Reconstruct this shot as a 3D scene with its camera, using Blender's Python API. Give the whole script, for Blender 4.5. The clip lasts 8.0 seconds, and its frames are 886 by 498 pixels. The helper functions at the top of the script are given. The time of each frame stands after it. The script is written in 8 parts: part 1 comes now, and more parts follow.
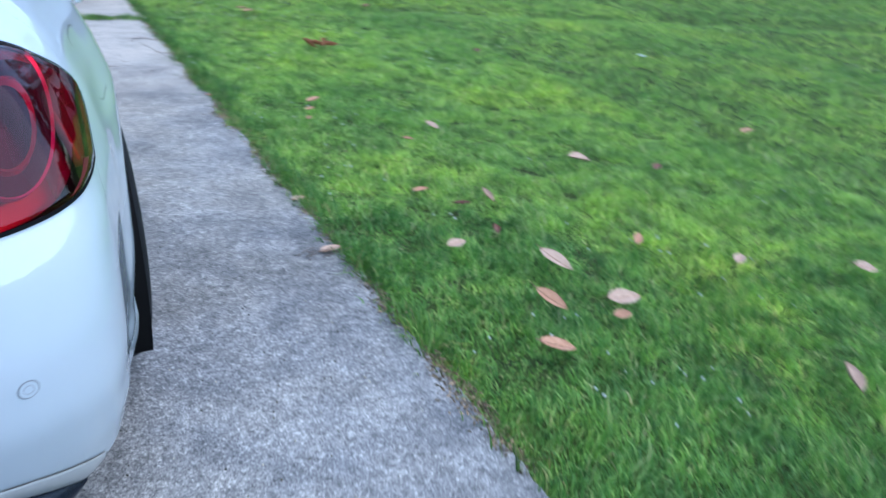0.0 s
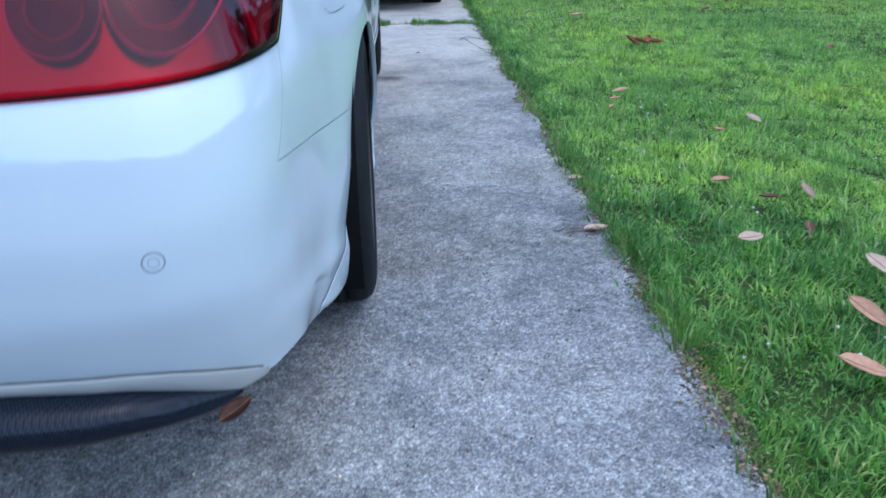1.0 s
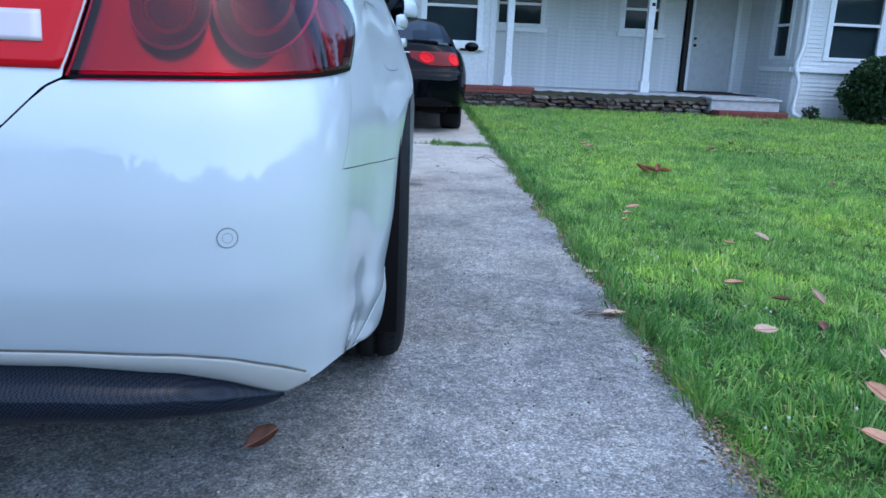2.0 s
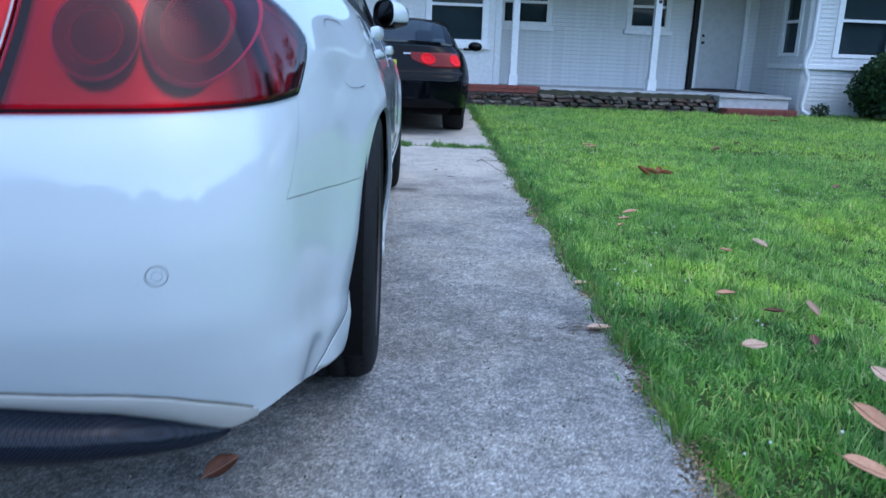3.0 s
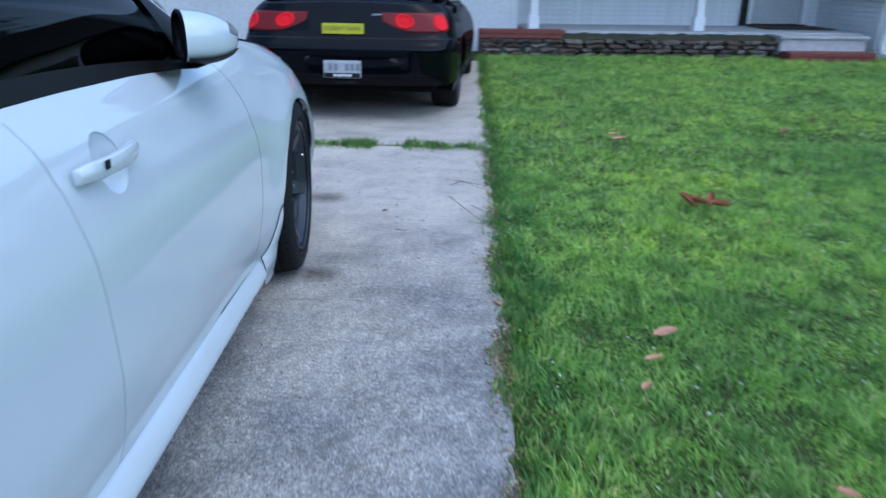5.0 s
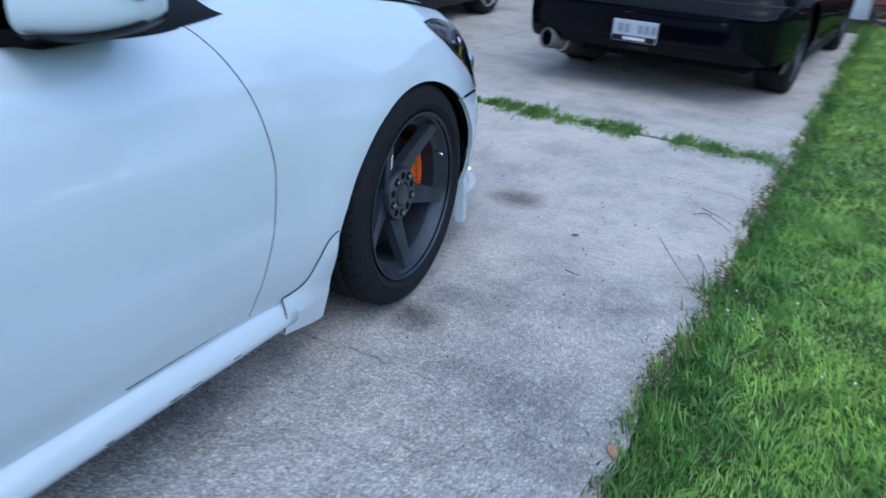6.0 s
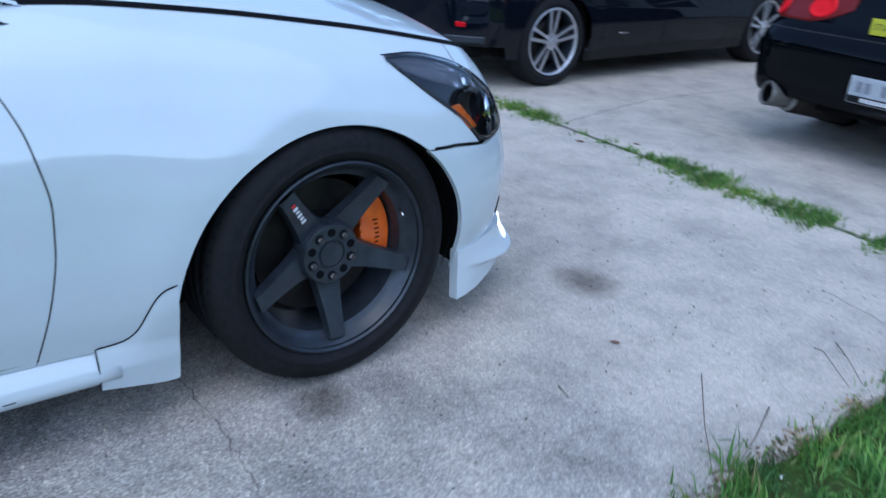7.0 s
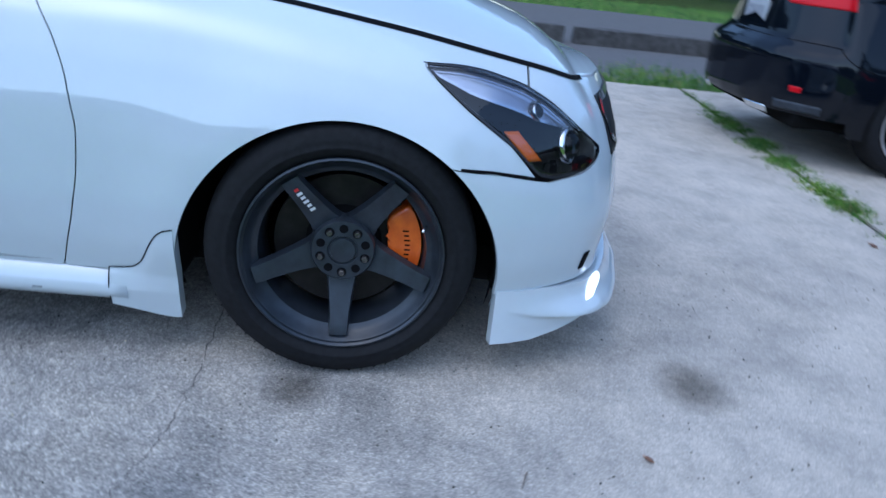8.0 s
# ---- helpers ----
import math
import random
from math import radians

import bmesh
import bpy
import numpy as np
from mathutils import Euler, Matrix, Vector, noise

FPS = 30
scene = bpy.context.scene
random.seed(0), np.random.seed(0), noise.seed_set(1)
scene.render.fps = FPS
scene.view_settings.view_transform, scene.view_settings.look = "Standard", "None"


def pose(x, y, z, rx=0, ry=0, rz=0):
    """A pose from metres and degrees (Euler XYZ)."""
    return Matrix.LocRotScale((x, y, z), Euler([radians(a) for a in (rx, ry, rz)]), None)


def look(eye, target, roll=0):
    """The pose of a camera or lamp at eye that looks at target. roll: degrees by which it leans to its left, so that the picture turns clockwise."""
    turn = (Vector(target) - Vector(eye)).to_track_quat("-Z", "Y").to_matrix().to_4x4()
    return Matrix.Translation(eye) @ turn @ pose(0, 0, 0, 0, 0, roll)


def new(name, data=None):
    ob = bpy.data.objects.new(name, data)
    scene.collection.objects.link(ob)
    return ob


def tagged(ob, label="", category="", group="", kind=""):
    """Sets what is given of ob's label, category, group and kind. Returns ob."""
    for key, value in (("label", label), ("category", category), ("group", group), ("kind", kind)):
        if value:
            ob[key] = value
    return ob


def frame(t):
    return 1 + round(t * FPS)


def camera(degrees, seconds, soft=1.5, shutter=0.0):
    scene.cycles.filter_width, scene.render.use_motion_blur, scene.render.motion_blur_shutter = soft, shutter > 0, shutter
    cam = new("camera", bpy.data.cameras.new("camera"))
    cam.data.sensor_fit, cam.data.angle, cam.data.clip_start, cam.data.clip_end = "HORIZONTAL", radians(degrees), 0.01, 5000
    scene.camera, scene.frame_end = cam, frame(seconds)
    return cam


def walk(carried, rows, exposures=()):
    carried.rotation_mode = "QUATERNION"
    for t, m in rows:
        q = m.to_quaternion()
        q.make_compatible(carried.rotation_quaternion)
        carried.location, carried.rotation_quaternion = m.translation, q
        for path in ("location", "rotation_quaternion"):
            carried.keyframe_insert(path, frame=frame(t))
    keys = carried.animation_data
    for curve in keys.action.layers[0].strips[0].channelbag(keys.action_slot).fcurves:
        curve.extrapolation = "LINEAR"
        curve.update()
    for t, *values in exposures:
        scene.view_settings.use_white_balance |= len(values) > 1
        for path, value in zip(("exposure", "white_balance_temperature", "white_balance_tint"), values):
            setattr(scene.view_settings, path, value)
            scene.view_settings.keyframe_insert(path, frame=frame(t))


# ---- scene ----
cam = camera(61.3, 8.0, 1.5, 0.4)
PATH = [
    (0, (-0.202, -1.971, 1.159), (0.748, -0.433, 0.303), 4.4),
    (0.5, (0.06, -1.867, 1.069), (0.537, -0.098, 0.269), 5.3),
    (1, (0.055, -1.873, 0.915), (0.198, -0.054, 0.096), -1.0),
    (1.5, (-0.058, -1.992, 0.775), (0.095, -0.081, 0.205), 3.5),
    (2.8, (0.060, -1.973, 0.763), (0.192, -0.032, 0.302), 0.7),
    (3, (0.072, -1.941, 0.809), (0.188, -0.007, 0.316), 2.1),
    (3.5, (0.231, -1.731, 1.028), (0.32, 0.191, 0.481), 0.9),
    (4, (0.315, -1.319, 1.164), (0.500, 0.578, 0.558), 2.2),
    (4.2, (0.383, -1.095, 1.143), (0.595, 0.803, 0.549), 0.8),
    (5.3, (0.717, 0.234, 1.169), (0.478, 2.079, 0.434), 1.6),
    (5.5, (0.824, 0.444, 1.222), (0.346, 2.231, 0.46), 2.8),
    (6, (1.085, 0.984, 1.182), (0.267, 2.596, 0.325), 3.4),
    (6.5, (1.392, 1.482, 1.158), (0.167, 2.798, 0.281), 4.7),
    (7, (1.552, 1.985, 1.159), (0.108, 3.103, 0.342), 3.2),
    (7.5, (1.692, 2.474, 1.158), (-0.05, 3.045, 0.36), 1.9),
    (7.8, (1.760, 2.763, 1.126), (-0.045, 3.069, 0.338), 3.6),
    (8, (1.77, 2.939, 1.124), (-0.066, 3.088, 0.346), 6.4),
]
walk(cam, [(t, look(eye, target, roll)) for t, eye, target, roll in PATH], exposures=[(0.0, 1.38, 5620, 8), (0.5, 1.27, 5540, 8), (1.5, 1.19, 5460, 8), (3.0, 1.10, 5400, 8), (4.0, 0.96, 5450, 8), (5.5, 1.00, 5480, 8), (6.5, 0.94, 5500, 8), (8.0, 0.93, 5440, 8)])


# ---------------------------------------------------------------- light
world = bpy.data.worlds.new("sky")
scene.world = world
world.use_nodes = True
wn = world.node_tree.nodes
wl = world.node_tree.links
sky = wn.new("ShaderNodeTexSky")
sky.sky_type = "NISHITA"
sky.sun_disc = False
sky.sun_elevation = radians(62)
sky.sun_rotation = radians(132)
sky.air_density, sky.dust_density, sky.ozone_density = 1.0, 1.2, 1.2
wl.new(sky.outputs[0], wn["Background"].inputs[0])
wn["Background"].inputs[1].default_value = 0.15
sun = new("sun", bpy.data.lights.new("sun", "SUN"))
sun.data.energy, sun.data.angle, sun.data.color = 0.66, radians(120), (0.95, 0.98, 1.0)
sun.matrix_world = look((11, -10, 17), (0, 0, 0))


# ---------------------------------------------------------------- materials
def material(name, base, rough=0.5, metal=0.0, coat=0.0, spec=0.5):
    """A plain principled material; returns material, nodes, links and the shader node."""
    m = bpy.data.materials.new(name)
    m.use_nodes = True
    n, l = m.node_tree.nodes, m.node_tree.links
    s = n["Principled BSDF"]
    s.inputs["Base Color"].default_value = (*base, 1)
    s.inputs["Roughness"].default_value = rough
    s.inputs["Metallic"].default_value = metal
    s.inputs["Coat Weight"].default_value = coat
    s.inputs["Coat Roughness"].default_value = 0.04
    s.inputs["Specular IOR Level"].default_value = spec
    return m, n, l, s


def coords(n, l, scale=1.0, kind="Object"):
    c = n.new("ShaderNodeTexCoord")
    m = n.new("ShaderNodeMapping")
    m.inputs["Scale"].default_value = (scale, scale, scale) if not isinstance(scale, tuple) else scale
    l.new(c.outputs[kind], m.inputs[0])
    return m.outputs[0]


def noise_node(n, l, vec, scale, detail=4.0, rough=0.55):
    t = n.new("ShaderNodeTexNoise")
    t.inputs["Scale"].default_value, t.inputs["Detail"].default_value, t.inputs["Roughness"].default_value = scale, detail, rough
    l.new(vec, t.inputs["Vector"])
    return t.outputs["Fac"]


def ramp(n, l, fac, stops):
    r = n.new("ShaderNodeValToRGB")
    while len(r.color_ramp.elements) < len(stops):
        r.color_ramp.elements.new(0.5)
    for e, (p, c) in zip(r.color_ramp.elements, stops):
        e.position, e.color = p, (*c, 1)
    l.new(fac, r.inputs[0])
    return r.outputs[0]


def mix(n, l, fac, a, b, mode="MIX"):
    m = n.new("ShaderNodeMix")
    m.data_type, m.blend_type = "RGBA", mode
    for i, v in ((0, fac), (6, a), (7, b)):
        if isinstance(v, (int, float)):
            m.inputs[i].default_value = v
        elif isinstance(v, tuple):
            m.inputs[i].default_value = (*v, 1)
        else:
            l.new(v, m.inputs[i])
    return m.outputs[2]


def bump(n, l, s, height, strength=0.3, dist=0.01):
    b = n.new("ShaderNodeBump")
    b.inputs["Strength"].default_value, b.inputs["Distance"].default_value = strength, dist
    l.new(height, b.inputs["Height"])
    l.new(b.outputs[0], s.inputs["Normal"])


def speckled(name, base, dark, scale=30, rough=0.6, metal=0.0, coat=0.0, amount=(0.35, 0.7), bumps=0.0, spec=0.5):
    """Base colour broken by a darker one in noise of two sizes."""
    m, n, l, s = material(name, base, rough, metal, coat, spec)
    v = coords(n, l)
    f = noise_node(n, l, v, scale, 5)
    g = noise_node(n, l, v, scale * 0.12, 3)
    c = ramp(n, l, f, [(amount[0], dark), (amount[1], base)])
    c = mix(n, l, ramp(n, l, g, [(0.3, (0, 0, 0)), (0.7, (0.5, 0.5, 0.5))]), c, dark)
    l.new(c, s.inputs["Base Color"])
    if bumps:
        bump(n, l, s, f, bumps, 0.004)
    return m


def paint_material(name, base, dirt, flake=0.0, spec=0.15, ior=1.5, coat=1.0):
    m, n, l, s = material(name, base, 0.36, flake, 1.0, spec)
    s.inputs["Coat IOR"].default_value, s.inputs["Coat Weight"].default_value = ior, coat
    v = coords(n, l)
    f = noise_node(n, l, v, 3.0, 6, 0.65)
    g = noise_node(n, l, v, 45.0, 3, 0.6)
    d = mix(n, l, ramp(n, l, f, [(0.45, (0, 0, 0)), (0.8, (0.22, 0.22, 0.22))]), base, dirt)
    d = mix(n, l, ramp(n, l, g, [(0.62, (0, 0, 0)), (0.8, (0.10, 0.10, 0.10))]), d, dirt)
    l.new(d, s.inputs["Base Color"])
    r = n.new("ShaderNodeMapRange")
    r.inputs[3].default_value, r.inputs[4].default_value = 0.015, 0.05
    l.new(f, r.inputs[0])
    l.new(r.outputs[0], s.inputs["Coat Roughness"])
    return m


def concrete_material():
    """Old broom-finished concrete: mildewed at one end, darkened there also for the car's shade, drier and warmer at
    the other, with bare aggregate.
    """
    m, n, l, s = material("concrete", (0.36, 0.35, 0.33), 0.92, spec=0.2)
    v = coords(n, l)
    big = noise_node(n, l, v, 0.75, 6, 0.62)
    mid = noise_node(n, l, v, 4.2, 8, 0.70)
    grain = noise_node(n, l, v, 34.0, 6, 0.75)

    def pebbles(scale):
        cells = n.new("ShaderNodeTexVoronoi")
        cells.inputs["Scale"].default_value = scale
        l.new(v, cells.inputs["Vector"])
        sep = n.new("ShaderNodeSeparateColor")
        l.new(cells.outputs["Color"], sep.inputs[0])
        return sep.outputs[0]
    fine, coarse = pebbles(270.0), pebbles(150.0)
    pits = noise_node(n, l, v, 55.0, 2.0, 0.6)
    sepn = n.new("ShaderNodeSeparateXYZ")
    l.new(v, sepn.inputs[0])

    def along(y0, y1, wobble, offset):
        """From 0 to 1 along the slab, with an uneven edge."""
        age = n.new("ShaderNodeMapRange")
        age.inputs[1].default_value, age.inputs[2].default_value = y0, y1
        age.clamp = False
        l.new(sepn.outputs[1], age.inputs[0])
        off = n.new("ShaderNodeMath")
        off.operation = "SUBTRACT"
        l.new(age.outputs[0], off.inputs[0])
        off.inputs[1].default_value = offset
        wob = n.new("ShaderNodeMath")
        wob.operation, wob.use_clamp = "MULTIPLY_ADD", True
        wob.inputs[1].default_value = wobble
        l.new(big, wob.inputs[0])
        l.new(off.outputs[0], wob.inputs[2])
        return wob.outputs[0]
    # Darkest stops, behind the car: mildew, plus the car's shade put into the colour.
    mould_and_shade = mix(n, l, 0.5, ramp(n, l, big, [(0.34, (0.105, 0.104, 0.099)), (0.5, (0.190, 0.187, 0.178)), (0.62, (0.335, 0.329, 0.311))]),
                ramp(n, l, mid, [(0.36, (0.100, 0.099, 0.095)), (0.5, (0.195, 0.192, 0.183)), (0.62, (0.335, 0.329, 0.311))]))
    wet = mix(n, l, 0.5, ramp(n, l, big, [(0.34, (0.172, 0.166, 0.154)), (0.5, (0.262, 0.251, 0.231)), (0.64, (0.375, 0.358, 0.327))]),
              ramp(n, l, mid, [(0.36, (0.140, 0.136, 0.128)), (0.5, (0.265, 0.255, 0.235)), (0.62, (0.395, 0.378, 0.345))]))
    dry = mix(n, l, 0.42, ramp(n, l, big, [(0.32, (0.318, 0.288, 0.245)), (0.5, (0.462, 0.413, 0.347)), (0.68, (0.565, 0.503, 0.420))]),
              ramp(n, l, mid, [(0.36, (0.270, 0.248, 0.216)), (0.5, (0.450, 0.403, 0.340)), (0.64, (0.57, 0.505, 0.423))]))
    far = along(1.7, 3.7, 1.5, 0.75)
    c = mix(n, l, along(-0.9, 0.9, 1.6, 0.80), mould_and_shade, wet)
    c = mix(n, l, far, c, dry)
    worn = noise_node(n, l, v, 1.7, 7, 0.66)
    keep = n.new("ShaderNodeMath")
    keep.operation = "MULTIPLY_ADD"
    keep.inputs[1].default_value, keep.inputs[2].default_value = -0.75, 1.0
    l.new(far, keep.inputs[0])
    c = mix(n, l, keep.outputs[0], c, ramp(n, l, worn, [(0.40, (1.16, 1.14, 1.10)), (0.50, (1.0, 1.0, 1.0)), (0.60, (0.78, 0.80, 0.835))]), "MULTIPLY")
    bare = n.new("ShaderNodeMath")
    bare.operation = "MULTIPLY_ADD"
    bare.inputs[1].default_value, bare.inputs[2].default_value = -0.58, 0.85
    l.new(far, bare.inputs[0])
    c = mix(n, l, bare.outputs[0], c, ramp(n, l, grain, [(0.30, (0.62, 0.62, 0.63)), (0.48, (0.98, 0.98, 0.98)), (0.66, (1.30, 1.29, 1.28))]), "MULTIPLY")
    c = mix(n, l, bare.outputs[0], c, ramp(n, l, fine, [(0.0, (0.42, 0.42, 0.43)), (0.30, (0.80, 0.80, 0.81)), (0.70, (1.10, 1.10, 1.09)), (1.0, (1.80, 1.78, 1.75))]), "MULTIPLY")
    c = mix(n, l, bare.outputs[0], c, ramp(n, l, coarse, [(0.0, (0.62, 0.62, 0.63)), (0.25, (0.92, 0.92, 0.92)), (0.80, (1.04, 1.04, 1.03)), (1.0, (1.50, 1.48, 1.45))]), "MULTIPLY")
    c = mix(n, l, 1.0, c, ramp(n, l, pits, [(0.20, (0.55, 0.55, 0.55)), (0.29, (1.0, 1.0, 1.0))]), "MULTIPLY")
    l.new(c, s.inputs["Base Color"])
    hb = n.new("ShaderNodeMath")
    l.new(grain, hb.inputs[0])
    l.new(fine, hb.inputs[1])
    bump(n, l, s, hb.outputs[0], 0.30, 0.003)
    return m


def leafy(name, stops, rough=0.55, trans=0.25):
    """Leaf material whose colour runs from piece to piece."""
    m, n, l, s = material(name, stops[0][1], rough, spec=0.35)
    g = n.new("ShaderNodeNewGeometry")
    c = ramp(n, l, g.outputs["Random Per Island"], stops)
    v = coords(n, l)
    f = noise_node(n, l, v, 0.7, 4, 0.6)
    c = mix(n, l, 1.0, c, ramp(n, l, f, [(0.3, (0.66, 0.78, 0.78)), (0.5, (1, 1, 1)), (0.7, (1.35, 1.20, 0.9))]), "MULTIPLY")
    f2 = noise_node(n, l, v, 7.0, 3, 0.6)
    c = mix(n, l, 1.0, c, ramp(n, l, f2, [(0.32, (0.58, 0.65, 0.62)), (0.5, (1.12, 1.12, 1.02)), (0.68, (1.50, 1.42, 1.05))]), "MULTIPLY")
    l.new(c, s.inputs["Base Color"])
    if trans:
        t = n.new("ShaderNodeBsdfTranslucent")
        l.new(c, t.inputs[0])
        mx = n.new("ShaderNodeMixShader")
        mx.inputs[0].default_value = trans
        l.new(s.outputs[0], mx.inputs[1])
        l.new(t.outputs[0], mx.inputs[2])
        l.new(mx.outputs[0], n["Material Output"].inputs[0])
    return m


def glass_material(name, tint, rough=0.0, dark=0.85):
    """Tinted window glass: a dark see-through pane with a mirror coat."""
    m, n, l, s = material(name, tint, rough, 0.0, 0.0)
    t = n.new("ShaderNodeBsdfTransparent")
    t.inputs[0].default_value = (*tint, 1)
    s.inputs["Base Color"].default_value = (0.004, 0.005, 0.006, 1)
    s.inputs["Roughness"].default_value = 0.02
    mx = n.new("ShaderNodeMixShader")
    mx.inputs[0].default_value = dark
    l.new(t.outputs[0], mx.inputs[1])
    l.new(s.outputs[0], mx.inputs[2])
    l.new(mx.outputs[0], n["Material Output"].inputs[0])
    return m


def clear_cover(name, tint, ior=1.75):
    """A clear or coloured lamp cover: see-through, with gloss that grows towards grazing."""
    m, n, l, s = material(name, tint, 0.0)
    t = n.new("ShaderNodeBsdfTransparent")
    t.inputs[0].default_value = (*tint, 1)
    g = n.new("ShaderNodeBsdfGlossy")
    g.inputs["Roughness"].default_value = 0.03
    f = n.new("ShaderNodeFresnel")
    f.inputs[0].default_value = ior
    mx = n.new("ShaderNodeMixShader")
    l.new(f.outputs[0], mx.inputs[0])
    l.new(t.outputs[0], mx.inputs[1])
    l.new(g.outputs[0], mx.inputs[2])
    l.new(mx.outputs[0], n["Material Output"].inputs[0])
    return m


WHITE_PAINT = paint_material("white_paint", (0.560, 0.622, 0.650), (0.42, 0.445, 0.44), ior=1.72)
BLACK_PAINT = paint_material("black_paint", (0.0018, 0.0022, 0.0035), (0.005, 0.005, 0.006), spec=0.0, coat=0.32)
NAVY_PAINT = paint_material("dark_blue_paint", (0.003, 0.0045, 0.008), (0.006, 0.007, 0.009), spec=0.0, coat=0.65)
GAP = material("gap_black", (0.004, 0.004, 0.005), 0.9, spec=0.1)[0]
RUBBER = speckled("rubber", (0.0140, 0.0148, 0.0168), (0.008, 0.008, 0.009), 60, 0.75, spec=0.2)
PLASTIC = speckled("black_plastic", (0.009, 0.009, 0.010), (0.006, 0.006, 0.006), 80, 0.5, spec=0.25)
WELL = material("wheel_well", (0.005, 0.005, 0.005), 0.9, spec=0.1)[0]
RIM_DARK = speckled("gunmetal_rim", (0.046, 0.057, 0.073), (0.025, 0.030, 0.038), 25, 0.38, 0.3)
RIM_DUSTY = speckled("brake_dusted_rim", (0.085, 0.068, 0.062), (0.04, 0.034, 0.032), 18, 0.5, 0.35)
RIM_SILVER = speckled("machined_silver", (0.72, 0.72, 0.74), (0.52, 0.52, 0.54), 30, 0.33, 0.8)
STEEL_PALE = speckled("pale_worn_steel", (0.42, 0.41, 0.39), (0.28, 0.27, 0.25), 24, 0.5, 0.3)
TIP_STEEL = speckled("heat_stained_steel", (0.20, 0.193, 0.18), (0.11, 0.104, 0.095), 24, 0.55, 0.4)
STEEL = speckled("brake_steel", (0.040, 0.035, 0.033), (0.018, 0.016, 0.015), 20, 0.5, 0.7)
RIM_LIP = speckled("rim_lip_paint", (0.043, 0.052, 0.066), (0.022, 0.027, 0.034), 22, 0.32, 0.3)
NUT = material("wheel_nut", (0.20, 0.19, 0.185), 0.28, 0.9)[0]
CHROME = material("chrome", (0.75, 0.76, 0.78), 0.12, 1.0)[0]
ORANGE = speckled("orange_caliper", (0.88, 0.17, 0.012), (0.66, 0.10, 0.010), 30, 0.35, coat=0.6)
RUNNING, _, _, lit = material("running_lamp", (0.85, 0.87, 0.9), 0.2, coat=1.0)
lit.inputs["Emission Color"].default_value = (0.93, 0.97, 1.0, 1)
lit.inputs["Emission Strength"].default_value = 1.3
AMBER = material("amber_lens", (0.95, 0.20, 0.02), 0.25, coat=1.0)[0]
RED_LENS = clear_cover("red_lens", (0.84, 0.012, 0.20), 1.43)
RED_SOLID = material("red_lens_solid", (0.50, 0.004, 0.010), 0.2, coat=0.3, spec=0.1)[0]
DEEP_RED = material("deep_red", (0.26, 0.06, 0.09), 0.25, 0.2)[0]
RIBBED = speckled("ribbed_lens", (0.36, 0.38, 0.40), (0.15, 0.16, 0.17), 110, 0.3)
FAINT = speckled("faint_line", (0.30, 0.315, 0.33), (0.24, 0.255, 0.27), 60, 0.6)
RED_INNER = material("red_reflector", (0.34, 0.005, 0.070), 0.20, 0.65)[0]
RED_SIDE = speckled("red_side_reflector", (0.30, 0.006, 0.055), (0.20, 0.004, 0.035), 40, 0.2, 0.5)
RED_DEEP = material("lamp_bowl_dark", (0.020, 0.010, 0.017), 0.25)[0]
RED_RING = material("red_ring", (0.85, 0.45, 0.50), 0.2, 0.4)[0]
LAMP_SILVER = speckled("lamp_silver", (0.74, 0.74, 0.77), (0.52, 0.52, 0.56), 6, 0.17, 0.92)
LAMP_DARK = material("lamp_housing", (0.022, 0.023, 0.028), 0.25, spec=0.5)[0]
CLEAR_LENS = material("clear_strip", (0.55, 0.50, 0.50), 0.15, coat=1.0)[0]
TINT = clear_cover("tinted_glass", (0.035, 0.042, 0.046), 1.28)
LAMP_GLASS = clear_cover("lamp_glass", (0.86, 0.88, 0.92), 1.7)
REAR_GLASS = glass_material("rear_glass", (0.5, 0.52, 0.52), dark=0.5)
WHITE_MARK = material("white_mark", (0.8, 0.8, 0.8), 0.5)[0]
STICKER = speckled("worn_sticker", (0.42, 0.44, 0.46), (0.25, 0.27, 0.28), 40, 0.5)
RED_MARK = material("red_mark", (0.6, 0.03, 0.03), 0.5)[0]
YELLOW = speckled("yellow_sign", (0.62, 0.60, 0.03), (0.5, 0.48, 0.02), 20, 0.5)
CABIN = speckled("cabin_black", (0.015, 0.015, 0.016), (0.009, 0.009, 0.009), 20, 0.8)
CONCRETE = concrete_material()
CRACK = material("crack_dark", (0.085, 0.078, 0.07), 0.95)[0]

def carbon_material():
    m, n, l, s = material("carbon_weave", (0.02, 0.02, 0.024), 0.28, coat=0.18, spec=0.12)
    v = coords(n, l, (330, 330, 330))
    w = n.new("ShaderNodeTexChecker")
    w.inputs["Scale"].default_value = 1.0
    l.new(v, w.inputs[0])
    l.new(mix(n, l, w.outputs["Fac"], (0.002, 0.003, 0.006), (0.013, 0.018, 0.030)), s.inputs["Base Color"])
    return m


CARBON = carbon_material()
CREASE_TONE = speckled("crease_beige", (0.27, 0.255, 0.225), (0.16, 0.145, 0.12), 30, 0.8)
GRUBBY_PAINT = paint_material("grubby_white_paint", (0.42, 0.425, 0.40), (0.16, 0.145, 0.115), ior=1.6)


# ---------------------------------------------------------------- mesh helpers
def thing(name, at, label, category, group="", kind="", turn=0.0):
    ob = new(name)
    ob.matrix_basis = pose(*at, 0, 0, turn)
    return tagged(ob, label, category, group, kind)


def mesh_from(name, bm, smooth=True):
    me = bpy.data.meshes.new(name)
    for f in bm.faces:
        f.smooth = smooth
    bm.to_mesh(me)
    bm.free()
    return me


